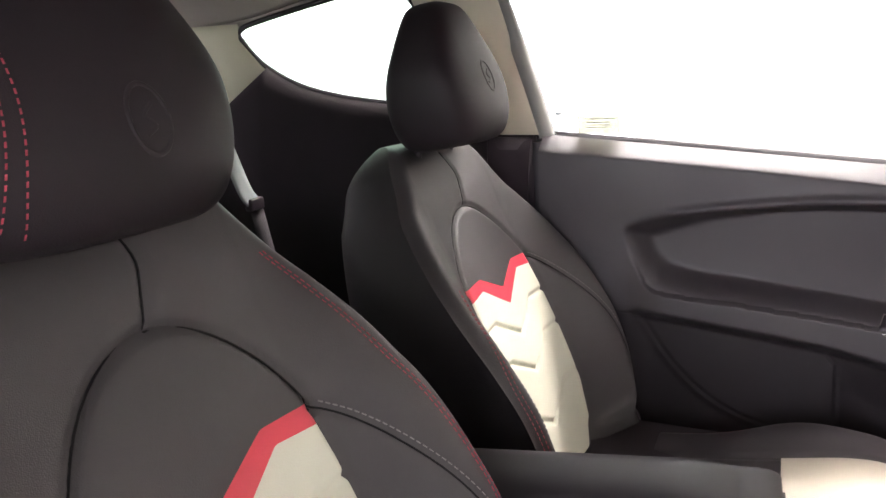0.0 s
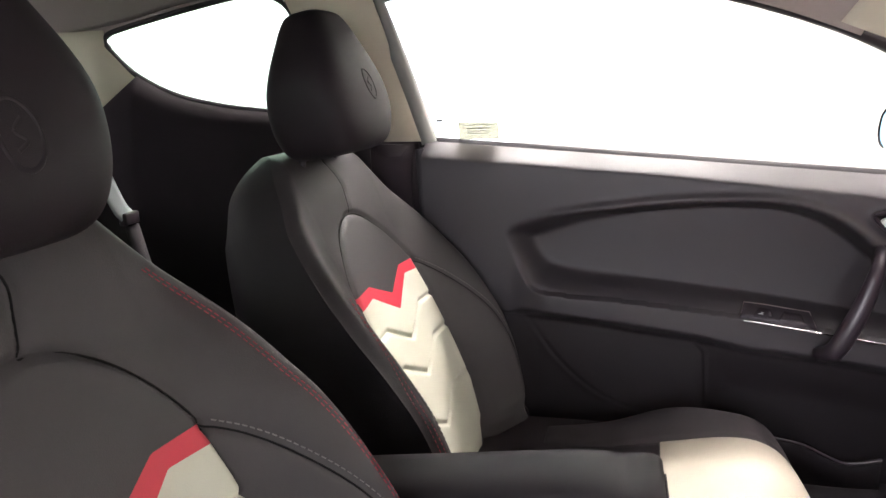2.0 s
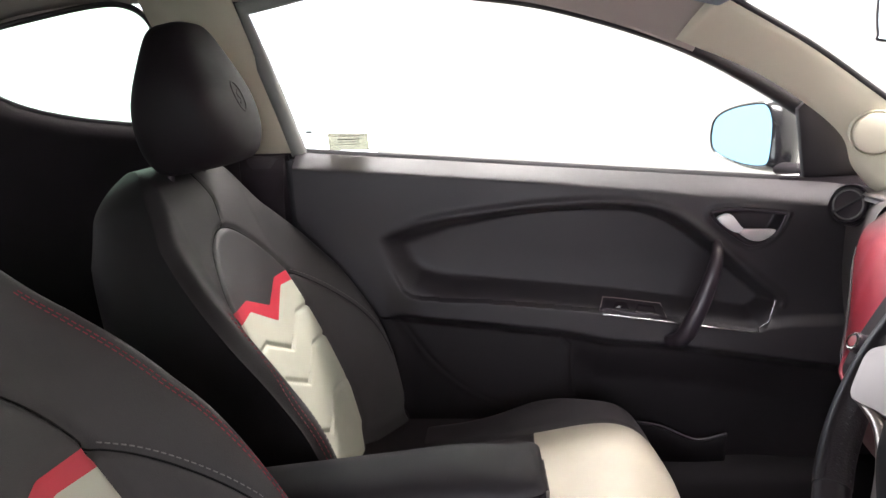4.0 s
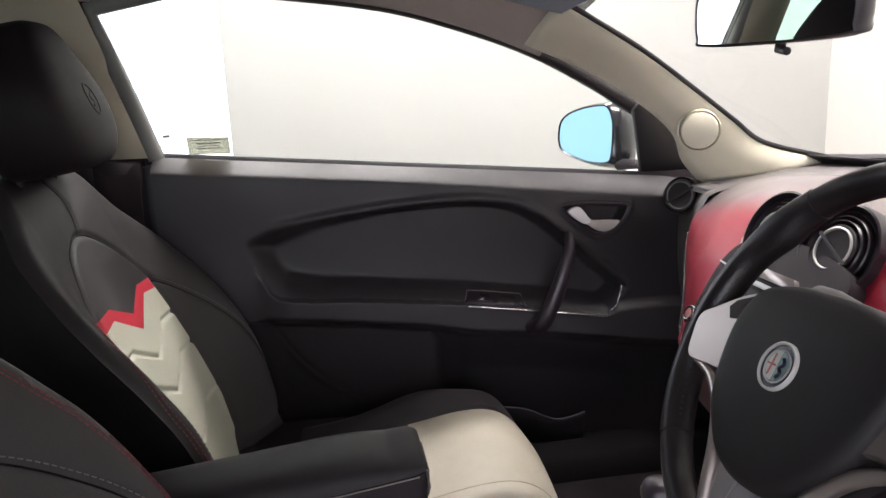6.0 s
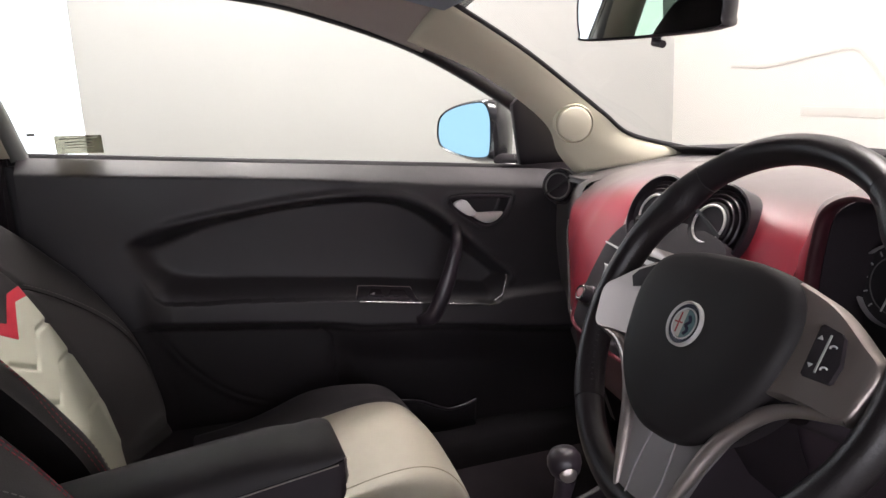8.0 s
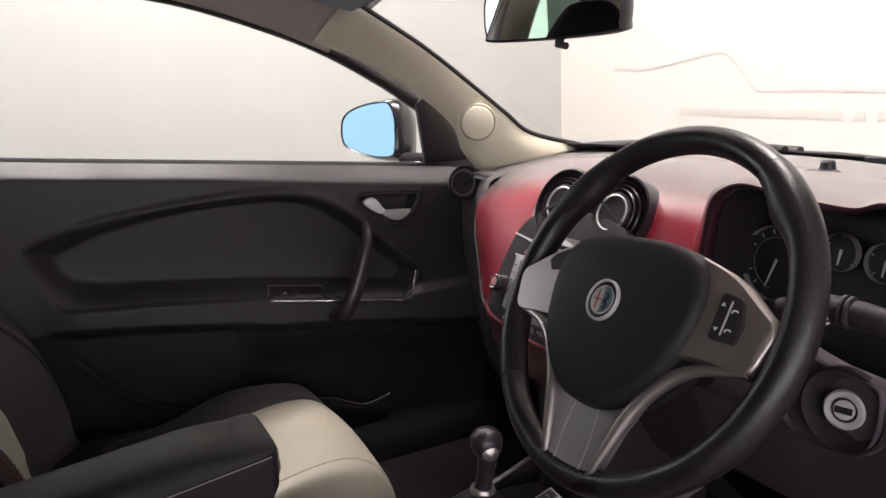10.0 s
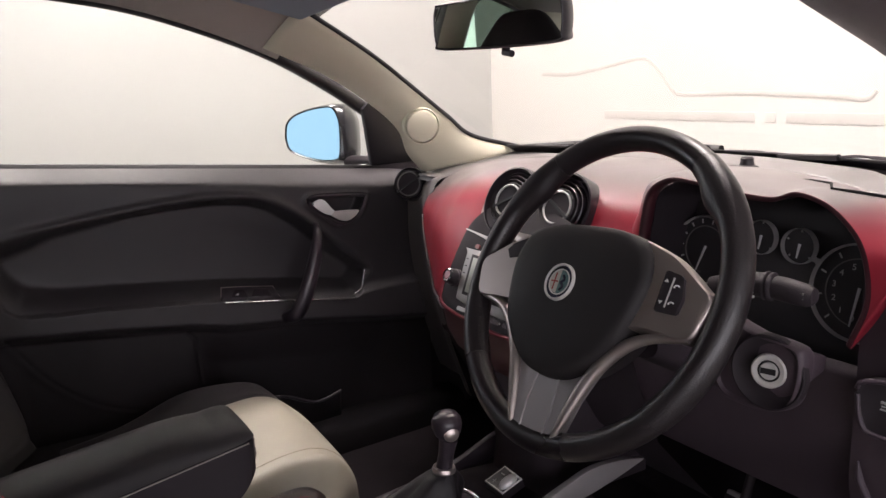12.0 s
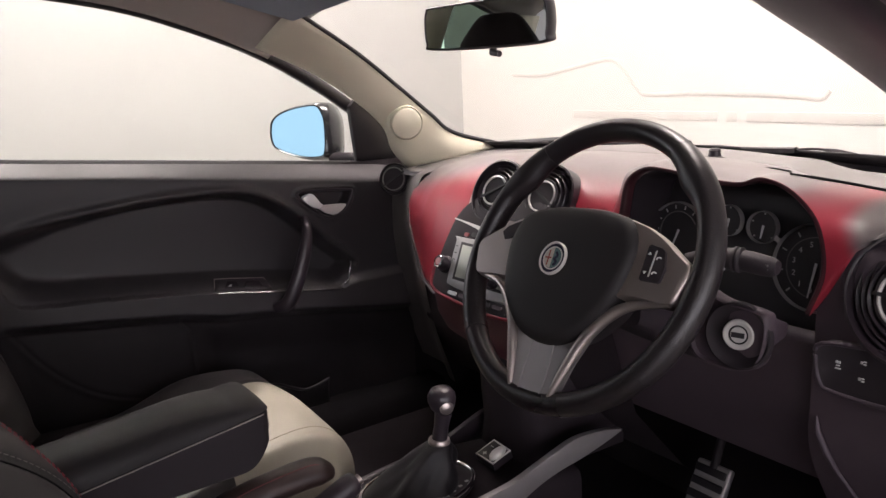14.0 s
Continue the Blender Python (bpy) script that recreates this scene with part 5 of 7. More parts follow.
        for a, b, u in ((0.104, 0.016, 1), (0.104, -0.013, -1)):
            link("arrow_mark", loft([[P(*K(a - 0.003, b), h), P(*K(a + 0.003, b), h), P(*K(a, b + 0.005 * u), h)] for h in (0.0205, 0.0211)], PRINT), sp, "small white arrow")
        for a, b in ((0.1205, 0.010), (0.1195, -0.016)):
            hook = [P(*K(a + 0.0035 * math.cos(w), b + 0.0028 * math.sin(w)), 0.021) for w in np.linspace(0.5, 3.6, 8)]
            link("button_mark", sweep(hook, 0.0007, PRINT, 6), sp, "small white curved mark")
    # lower spoke: a silver fork round a dark gap
    fork = [(-0.056, -0.080), (-0.040, -0.095), (-0.020, -0.106), (0.020, -0.106), (0.040, -0.095), (0.056, -0.080), (0.042, -0.120), (0.034, -0.150), (0.028, -0.168), (0.012, -0.172), (-0.012, -0.172), (-0.028, -0.168), (-0.033, -0.150), (-0.040, -0.120)]
    link("lower_spoke", loft([[P(a, b, h) for a, b in fork] for h in (-0.006, 0.009, 0.012)], SILVER_PAINT), t, "grey metallic lower spoke")
    for s in (1, -1):
        rail = spline([P(s * 0.150, -0.036, 0.010), P(s * 0.108, -0.044, 0.013), P(s * 0.080, -0.062, 0.014), P(s * 0.058, -0.092, 0.014), P(s * 0.044, -0.128, 0.013), P(s * 0.035, -0.155, 0.012), P(s * 0.030, -0.170, 0.011)], 6)
        rad = [0.003 + 0.004 * math.sin(math.pi * min(1, i / (len(rail) - 1) * 1.1)) for i in range(len(rail))]
        link("spoke_rail", sweep(rail, rad, SATIN, 10), t, "satin silver edge of the lower spoke")
        link("fork_line", sweep([P(s * 0.016, -0.106, 0.0125), P(s * 0.019, -0.14, 0.0125), P(s * 0.017, -0.168, 0.0122)], 0.0011, SILVER_PAINT, 6), t, "thin silver ridge")
    # round badge in the hub: enamel in halves inside a chrome ring
    b = aim(P(0.005, -0.010, 0.0345), n, m0.to_3x3() @ Vector((0, 1, 0))) @ Matrix.Scale(0.71, 4)
    bd = link("badge", lathe([(0.0, 0.0), (0.026, 0.0), (0.026, 0.003), (0.0, 0.0032)], b, BADGE_DARK, 40), t, "round enamel badge in a chrome ring")
    link("badge_ring", lathe([(0.0245, 0.001), (0.0245, 0.0052), (0.026, 0.0062), (0.0278, 0.0045), (0.0280, 0.0)], b, RING_SILVER, 48, closed=True), bd, "bright ring")
    link("badge_ring", lathe([(0.0178, 0.002), (0.0178, 0.0042), (0.0186, 0.0046), (0.0194, 0.0042), (0.0194, 0.002)], b, RING_SILVER, 40, closed=True), bd, "thin bright ring")
    for s, mt in ((1, BADGE_TEAL), (-1, BADGE_WHITE)):
        half = [(0, -0.0172)] + [(s * 0.0172 * math.cos(w), 0.0172 * math.sin(w)) for w in np.linspace(-1.5, 1.5, 16)] + [(0, 0.0172)]
        link("badge_half", loft([[b @ Vector((x, y, h)) for x, y in half] for h in (0.003, 0.0042)], mt), bd, "pale enamel half of the badge")
    for q in ([(-0.0091, -0.0125), (-0.0073, -0.0125), (-0.0073, 0.0125), (-0.0091, 0.0125)], [(-0.0146, -0.0009), (-0.0018, -0.0009), (-0.0018, 0.0009), (-0.0146, 0.0009)]):
        link("badge_bar", loft([[b @ Vector((x, y, h)) for x, y in q] for h in (0.0042, 0.0049 + 0.0002 * (q[0][1] > -0.01))], BADGE_RED), bd, "dull red enamel bar")
    curl = spline([(0.006, -0.012), (0.010, -0.006), (0.005, -0.001), (0.010, 0.004), (0.006, 0.010)], 5)
    link("badge_curl", sweep([b @ Vector((x, y, 0.0047)) for x, y in curl], 0.0014, BADGE_DARK, 8), bd, "dark curl in the badge")
    return t


steering_wheel()


def column():
    t = thing("steering_column", "black steering column shroud with ignition lock and stalks", "steering column", (0.36, -0.36, 0.86))
    off = Vector(t.location)

    def put(name, me, parent=t, label=""):
        me.transform(Matrix.Translation(-off))
        return link(name, me, parent, label)
    rings = []
    for x, w, zt, zb in ((0.285, 0.046, 0.902, 0.850), (0.31, 0.058, 0.900, 0.838), (0.36, 0.066, 0.878, 0.81), (0.46, 0.070, 0.83, 0.76), (0.56, 0.07, 0.79, 0.73)):
        rings.append([(x, -0.361 + w * math.copysign(abs(math.cos(a)) ** 0.6, math.cos(a)), (zt + zb) / 2 + (zt - zb) / 2 * math.copysign(abs(math.sin(a)) ** 0.6, math.sin(a))) for a in (2 * math.pi * k / 32 for k in range(32))])
    put("shroud", loft(rings, BLACK_MATT), label="grained black column shroud")
    # ignition boss to the right, below
    out = spline([(-0.430, 0.896), (-0.476, 0.889), (-0.517, 0.886), (-0.5285, 0.878), (-0.5275, 0.845), (-0.514, 0.817), (-0.468, 0.806), (-0.430, 0.82)], 5, closed=True)
    me = loft([[(x, (p[0] + 0.485) * k - 0.485, (p[1] - 0.86) * k + 0.86 - 0.25 * max(x - 0.362, 0)) for p in out]
               for x, k in ((0.44, 0.30), (0.40, 0.55), (0.375, 0.82), (0.364, 0.98), (0.357, 1.0), (0.350, 0.985), (0.346, 0.955), (0.345, 0.90), (0.349, 0.86))], PLASTIC_MID)
    put("lock_housing", me, label="satin black ignition housing")
    m = aim((0.349, -0.494, 0.854), (-0.95, -0.28, 0.12)) @ Matrix.Scale(0.80, 4)
    lock = put("ignition_lock", lathe([(0.0, 0.006), (0.0105, 0.006), (0.0108, 0.004), (0.0135, 0.004), (0.014, 0.008), (0.0195, 0.009), (0.0215, 0.007), (0.022, 0.0), (0.022, -0.02)], m, RING_SILVER, 40), label="bright ring of the ignition lock")
    put("key_slot", lathe([(0.0, 0.0085), (0.0105, 0.0082), (0.0112, 0.006)], m, RING_SILVER, 30), label="silver lock barrel")
    put("lock_gap", lathe([(0.0, 0.0045), (0.0138, 0.0045), (0.0138, 0.0055), (0.0, 0.0055)], m, RUBBER, 30), label="dark gap round the barrel")
    put("slot", loft([[m @ Vector((x, y, h)) for x, y in ((-0.009, -0.0036), (0.009, -0.0036), (0.009, 0.0036), (-0.009, 0.0036))] for h in (0.008, 0.0098)], RUBBER), label="black key slot")
    put("lock_collar", lathe([(0.017, -0.004), (0.026, -0.003), (0.033, 0.0), (0.0365, 0.003), (0.0385, 0.002), (0.039, -0.006)], aim((0.346, -0.4935, 0.8525), (-1.0, -0.10, 0.05)), PLASTIC_DARK, 40, closed=False), label="black collar of the lock")
    # stalks
    put("wiper_stalk", sweep([(0.352, -0.42, 0.925), (0.356, -0.444, 0.931), (0.358, -0.462, 0.935), (0.359, -0.478, 0.936)], [0.010, 0.0125, 0.0128, 0.0128], PLASTIC_DARK, 18), label="black wiper stalk with pale symbols")
    for y in (-0.476, -0.482):
        put("stalk_ring", sweep([(0.359, y, 0.936), (0.3592, y - 0.001, 0.936), (0.3595, y - 0.0035, 0.936), (0.3597, y - 0.0045, 0.936)], [0.0128, 0.0145, 0.0145, 0.0128], PLASTIC_DARK, 20), label="ribbed black ring")
    put("stalk_grip", sweep([(0.360, -0.487, 0.936), (0.361, -0.495, 0.9355), (0.363, -0.508, 0.934), (0.365, -0.519, 0.933), (0.366, -0.524, 0.933)], [0.0118, 0.0122, 0.0118, 0.0110, 0.0085], PLASTIC_DARK, 20), label="black stalk grip")
    cap = aim((0.3665, -0.5245, 0.933), (0.05, -1.0, 0.0))
    put("stalk_cap", lathe([(0.0, 0.0), (0.0078, 0.0), (0.0086, -0.002), (0.0086, -0.006)], cap, PLASTIC_DARK, 20), label="black end cap")
    for y, z in ((-0.5195, 0.9365), (-0.5195, 0.9325), (-0.517, 0.9365), (-0.517, 0.9325)):
        put("grip_mark", box(0.3540, 0.3562, y - 0.0008, y + 0.0008, z - 0.0011, z + 0.0011, THREAD_GREY), label="small pale symbol")
    for y, z, w in ((-0.457, 0.940, 0.0016), (-0.470, 0.941, 0.0016), (-0.470, 0.9345, 0.0022), (-0.470, 0.930, 0.0022), (-0.471, 0.926, 0.0024), (-0.457, 0.933, 0.0018), (-0.464, 0.9405, 0.001)):
        put("stalk_mark", box(0.3445, 0.3475, y - w, y + w, z - 0.0011, z + 0.0011, PRINT_GREY), label="small pale symbol")
    put("light_stalk", sweep([(0.352, -0.30, 0.925), (0.348, -0.255, 0.935), (0.345, -0.215, 0.94), (0.344, -0.19, 0.94)], [0.010, 0.012, 0.0135, 0.012], PLASTIC_SMOOTH, 18), label="black light stalk")


column()

# ---- dashboard ----
def key_rows(keys, y):
    """A profile between keyed profiles, by its place across the car."""
    ys = [k for k, _ in keys]
    return [tuple(np.interp(y, ys, [pr[i][j] for _, pr in keys]) for j in (0, 1)) for i in range(len(keys[0][1]))]


SKIN = [(-0.205, [(0.440, 0.850), (0.445, 0.885), (0.458, 0.925), (0.485, 0.968), (0.555, 0.998), (0.67, 1.008)]),
        (-0.15, [(0.425, 0.835), (0.435, 0.875), (0.452, 0.925), (0.482, 0.972), (0.555, 1.000), (0.67, 1.008)]),
        (0.0, [(0.375, 0.780), (0.410, 0.855), (0.448, 0.930), (0.490, 0.985), (0.560, 1.004), (0.67, 1.007)]),
        (0.135, [(0.368, 0.771), (0.402, 0.850), (0.442, 0.925), (0.488, 0.976), (0.560, 0.995), (0.67, 1.000)]),
        (0.22, [(0.404, 0.775), (0.420, 0.85), (0.452, 0.92), (0.500, 0.967), (0.570, 0.987), (0.668, 0.994)]),
        (0.30, [(0.448, 0.785), (0.452, 0.85), (0.475, 0.91), (0.520, 0.953), (0.585, 0.976), (0.664, 0.987)]),
        (0.38, [(0.490, 0.808), (0.492, 0.85), (0.508, 0.895), (0.543, 0.933), (0.592, 0.960), (0.650, 0.976)]),
        (0.44, [(0.520, 0.838), (0.521, 0.86), (0.531, 0.89), (0.555, 0.92), (0.590, 0.945), (0.630, 0.960)]),
        (0.475, [(0.542, 0.868), (0.543, 0.876), (0.549, 0.892), (0.562, 0.910), (0.580, 0.925), (0.600, 0.938)])]


def dashboard():
    t = thing("dashboard", "red and charcoal dashboard with round air vents and hooded dials", "dashboard", (0.5, 0, 0.9))
    off = Vector(t.location)

    def put(name, me, parent=t, label=""):
        me.transform(Matrix.Translation(-off))
        return link(name, me, parent, label)
    ys = np.concatenate((np.linspace(-0.205, 0.38, 50), np.linspace(0.39, 0.475, 16)))
    rows = []
    for y in ys:
        p = key_rows(SKIN, y)
        line = spline(p, 8)
        tuck = [(p[0][0] + 0.02, p[0][1] - 0.012), (p[0][0] + 0.004, p[0][1] - 0.006)]
        rows.append([(x, y, z) for x, z in tuck + [tuple(q) for q in line]])
    put("dash_panel", sheet(rows, FADE_DASH), label="red grained dash panel fading on top to charcoal with sheen in the colour")
    # edge bead round the red panel's lower side
    bead = [(key_rows(SKIN, y)[0][0] - 0.001, y, key_rows(SKIN, y)[0][1] - 0.004) for y in np.linspace(0.10, 0.475, 40)]
    put("panel_bead", sweep(bead, 0.0035, PLASTIC_DARK, 8), label="black bead below the red panel")

    def seam(y):
        p = key_rows(SKIN, max(min(y, 0.475), -0.205))
        x, z = p[-1]
        z = np.interp(y, [-0.66, -0.5, -0.374, -0.348, -0.205], [0.955, 0.975, 0.992, 1.002, 1.008]) if y < -0.205 else z
        return x, z
    # charcoal top between the red panel and the windscreen
    rows = []
    for y in np.linspace(-0.68, 0.66, 70):
        x, z = seam(y)
        line = spline([(x - (0.06 if y < 0.3 else -0.003), z - (0.035 if y < 0.3 else 0.012)), (x - (0.004 if y < 0.3 else -0.005), z - 0.006), (x + 0.012, z + 0.001), (x + 0.10, z + 0.004 - 0.01 * abs(y)), (0.87, 0.985 - 0.03 * abs(y)), (0.93, 0.972 - 0.03 * abs(y))], 4)
        rows.append([(a, y, b) for a, b in line])
    put("dash_top", sheet(rows, DASH_TOP), label="charcoal grained dash top")
    # hood over the dials: a rolled lip round the opening, running out to the dash top and the side
    lip = [(-0.222, 0.850), (-0.226, 0.912), (-0.232, 0.957), (-0.243, 0.995), (-0.275, 1.014), (-0.315, 1.013), (-0.362, 1.006), (-0.414, 1.004), (-0.444, 1.013), (-0.480, 1.004), (-0.511, 0.978), (-0.525, 0.946), (-0.528, 0.907), (-0.513, 0.860)]
    far = [(0.452, -0.200, 0.850), (0.460, -0.200, 0.912), (0.475, -0.200, 0.955), (0.53, -0.203, 0.996), (0.67, -0.25, 1.006)]
    far += [(seam(y)[0], y, seam(y)[1]) for y in (-0.310, -0.360, -0.414, -0.460, -0.535)] + [(0.655, -0.62, seam(-0.62)[1]), (0.50, -0.70, 0.985), (0.464, -0.598, 0.975), (0.459, -0.514, 0.856)]
    lip, far = spline(lip, 10), spline(far, 10)
    rows, throat = [[] for _ in range(15)], [[] for _ in range(4)]
    mid = np.array((-0.375, 0.93))
    for (ly, lz), f in zip(lip, far):
        d = np.array((ly, lz)) - mid
        d = d / np.linalg.norm(d)
        e = np.array((0.452, ly, lz))
        out = np.array((0.0, d[0], d[1]))
        line = [e + out * q + np.array((w, 0, 0)) for q, w in ((-0.003, 0.016), (-0.004, 0.008), (-0.003, 0.002), (0.0, -0.001), (0.004, 0.0))]
        start = line[-1]
        for k in range(1, 11):
            w = k / 10
            p = start * (1 - w) + np.array(f) * w
            line.append(p + np.array((-0.25, 0.3 * out[1], 0.9)) * 0.010 * math.sin(math.pi * w ** 0.7) * min(1, np.linalg.norm(np.array(f) - start) / 0.08))
        for k in range(15):
            rows[k].append(line[k])
        for k, (q, w) in enumerate(((-0.0032, 0.0165), (-0.004, 0.03), (-0.004, 0.06), (-0.012, 0.104))):
            throat[k].append(e + out * q + np.array((w, 0, 0)))
    put("dial_hood", sheet(rows[4:], FADE_DASH), label="charcoal hood over the dials, sheen in its grey, fading to red")
    put("hood_lip", sheet(rows[:5], LIP), label="dark maroon lip of the hood")
    put("hood_throat", sheet(throat, PLASTIC_DARK), label="black inside of the hood")
    plate_y = [-0.528, -0.511, -0.48, -0.444, -0.414, -0.362, -0.315, -0.275, -0.243, -0.226, -0.20]
    plate_z = [0.93, 0.968, 0.991, 0.999, 0.991, 0.993, 0.999, 1.0, 0.983, 0.95, 0.92]
    put("cluster_plate", sheet([[(0.545 - 0.10 * (0.95 - z), y, z) for z in np.linspace(0.80, np.interp(y, plate_y, plate_z), 9)] for y in np.linspace(-0.525, -0.20, 40)], GAUGE_FACE, 0.01, (1, 0, 0)), label="black dial backing")
    n = Vector((-0.995, 0, 0.1))

    def dial(y, z, r, name, label, ticks, hand):
        m = aim((0.538 - 0.10 * (0.95 - z), y, z), n)
        d = put(name, lathe([(0.0, 0.0), (r, 0.0), (r, 0.002), (0.0, 0.002)], m, GAUGE_FACE, 48), label=label)
        put("dial_ring", lathe([(r * 0.99, 0.0), (r * 0.99, 0.008), (r * 1.01, 0.010), (r * 1.035, 0.006), (r * 1.035, 0.0)], m, DIAL_RING, 56, closed=True), d, "satin silver dial ring")
        if ticks > 6:
            q = [radians(w) for w in np.linspace(30, 262, 40)]
            put("scale_arc", sweep([m @ Vector((0.71 * r * math.cos(w), 0.71 * r * math.sin(w), 0.0025)) for w in q], 0.0008, THREAD_GREY, 6), d, "thin grey scale arc")
        for k in range(ticks):
            a = radians(225 - 270 * k / (ticks - 1))
            q = [(r * 0.80, -0.0009), (r * 0.92, -0.0009), (r * 0.92, 0.0009), (r * 0.80, 0.0009)]
            put("tick", loft([[m @ Vector((u * math.cos(a) - v * math.sin(a), u * math.sin(a) + v * math.cos(a), h)) for u, v in q] for h in (0.002, 0.0028)], PRINT_GREY), d)
        a = radians(hand)
        q = [(-r * 0.12, -0.0016), (r * 0.72, -0.0007), (r * 0.72, 0.0007), (-r * 0.12, 0.0016)]
        put("needle", loft([[m @ Vector((u * math.cos(a) - v * math.sin(a), u * math.sin(a) + v * math.cos(a), h)) for u, v in q] for h in (0.004, 0.0055)], PRINT), d, "pale needle")
        return m, d

    m, tach = dial(-0.480, 0.895, 0.055, "rev_counter", "black rev counter with pale numerals", 9, 262)
    for k, s in enumerate("012345"):
        a = radians(262 - 31 * k)
        cu = bpy.data.curves.new("numeral", "FONT")
        cu.body, cu.size, cu.align_x, cu.align_y, cu.extrude = s, 0.010, "CENTER", "CENTER", 0.0003
        cu.materials.append(PRINT_GREY)
        o = link("numeral", cu, tach, "pale numeral")
        o.matrix_local = Matrix.Translation(-off) @ m @ Matrix.Translation((0.030 * math.cos(a), 0.030 * math.sin(a), 0.003))
    dial(-0.270, 0.911, 0.045, "speedometer", "black speedometer with pale ticks", 12, 250)
    dial(-0.404, 0.937, 0.021, "fuel_gauge", "small black round gauge", 5, 262)
    dial(-0.352, 0.940, 0.021, "temperature_gauge", "small black round gauge", 5, 262)
    put("ring_bridge", sweep([(0.5305, -0.4225, 0.9268), (0.5305, -0.4265, 0.9245), (0.5305, -0.4305, 0.9222)], [0.0050, 0.0032, 0.0050], DIAL_RING, 10, flat=0.35, side=(1, 0, 0)), label="silver bridge between the dial rings")
    # centre stack
    n2 = Vector((-0.88, 0, 0.47)).normalized()
    s = aim((0.372, -0.010, 0.815), n2)
    out = spline([(-0.116, -0.035), (-0.04, -0.044), (0.03, -0.047), (0.085, -0.043), (0.110, -0.028), (0.122, 0.04), (0.122, 0.10), (0.108, 0.135), (0.05, 0.150), (-0.04, 0.150), (-0.092, 0.138), (-0.126, 0.105), (-0.136, 0.05), (-0.134, -0.012)], 5, closed=True)

    def S(a, b, c=0.0):
        return s @ Vector((a, b, c))

    def plate(name, pts, h0, h1, mat, lab, parent=t, rim=0.002):
        cx, cy = np.mean([p[0] for p in pts]), np.mean([p[1] for p in pts])
        k = 1 - rim / 0.05
        return put(name, loft([[S(a, b, h0) for a, b in pts], [S(a, b, h1 - rim * 0.6) for a, b in pts], [S(cx + (a - cx) * k, cy + (b - cy) * k, h1) for a, b in pts]], mat), parent, lab)

    def rect(x0, x1, y0, y1, c=0.004):
        return [(x0 + c, y0), (x1 - c, y0), (x1, y0 + c), (x1, y1 - c), (x1 - c, y1), (x0 + c, y1), (x0, y1 - c), (x0, y0 + c)]
    stack = plate("centre_fascia", out, -0.03, 0.006, PLASTIC_DARK, "satin black centre stack")
    put("stack_rim", sweep([S(a, b, 0.0045) for a, b in (tuple(p) for p in spline([(-0.138, 0.012), (-0.137, -0.014), (-0.119, -0.038), (-0.04, -0.047), (0.03, -0.050), (0.088, -0.046), (0.114, -0.030), (0.124, 0.02)], 6))], 0.0030, RED_RIM, 8), stack, "red rim below the stack")
    # red skin tucked under the stack, narrowing towards the console
    foot_line = [tuple(p) for p in spline([(-0.128, -0.026), (-0.117, -0.038), (-0.04, -0.047), (0.03, -0.050), (0.088, -0.046), (0.110, -0.032)], 6)]
    # red darkened to maroon for the shade under the stack
    put("stack_chin", sheet([[S(a * k, b + d, h) for a, b in foot_line] for k, d, h in ((1.0, 0.002, 0.001), (0.985, -0.010, -0.004), (0.95, -0.035, -0.020), (0.88, -0.055, -0.044), (0.80, -0.06, -0.085))], LIP), stack, "red skin under the stack, shade in its colour")
    put("seam_line", sweep([S(*p, 0.0062) for p in ((-0.131, 0.095), (-0.105, 0.0925), (-0.075, 0.089), (-0.055, 0.086), (0.05, 0.086), (0.09, 0.089), (0.120, 0.095))], [0.0013, 0.0016, 0.0028, 0.0040, 0.0040, 0.0024, 0.0013], RING_SILVER, 6, flat=0.5, side=n2), stack, "thin silver line across the stack")
    plate("radio", [tuple(p) for p in spline([(-0.079, -0.022), (-0.02, -0.026), (0.06, -0.026), (0.082, -0.018), (0.090, 0.052), (0.080, 0.064), (-0.094, 0.064), (-0.102, 0.056), (-0.090, -0.010)], 3, closed=True)], 0.004, 0.009, RADIO_SILVER, "silver radio face", stack)
    plate("display_frame", [(-0.075, -0.011), (0.060, -0.011), (0.066, 0.056), (-0.086, 0.056)], 0.008, 0.0098, RUBBER, "black display surround", stack, 0.001)
    plate("display", [(-0.069, -0.006), (0.055, -0.006), (0.061, 0.051), (-0.079, 0.051)], 0.009, 0.0106, SCREEN, "grey-green radio display", stack, 0.001)
    plate("disc_slot", rect(-0.070, 0.070, 0.069, 0.077, 0.002), 0.004, 0.0075, RUBBER, "black disc slot", stack)
    plate("red_button", rect(-0.087, -0.076, 0.067, 0.074, 0.002), 0.004, 0.0085, BADGE_RED, "small red button", stack, 0.001)
    for k in range(3):
        plate("button_mark", rect(-0.0965 + 0.002 * (2 - k), -0.0905 + 0.002 * (2 - k), 0.022 + 0.012 * k, 0.0235 + 0.012 * k, 0.0005), 0.008, 0.0096, RUBBER, "small dark mark", stack, 0.0003)
    for k in range(5):
        plate("lower_button", rect(-0.076 + 0.030 * k, -0.052 + 0.030 * k, -0.0375, -0.031, 0.002), 0.004, 0.0078, PLASTIC_MID if k else DIAL_RING, "narrow grey button", stack, 0.001)
    for x in (-0.108, 0.031):
        kb = s @ Matrix.Translation((x, 0.010 if x < 0 else 0.006, 0.006 if x < 0 else 0.009))
        k = put("radio_knob", lathe([(0.0, 0.0), (0.0155, 0.0), (0.0155, 0.004), (0.0135, 0.006), (0.0125, 0.018), (0.011, 0.0195), (0.0, 0.0195)], kb, PLASTIC_SMOOTH, 32), stack, "black radio knob")
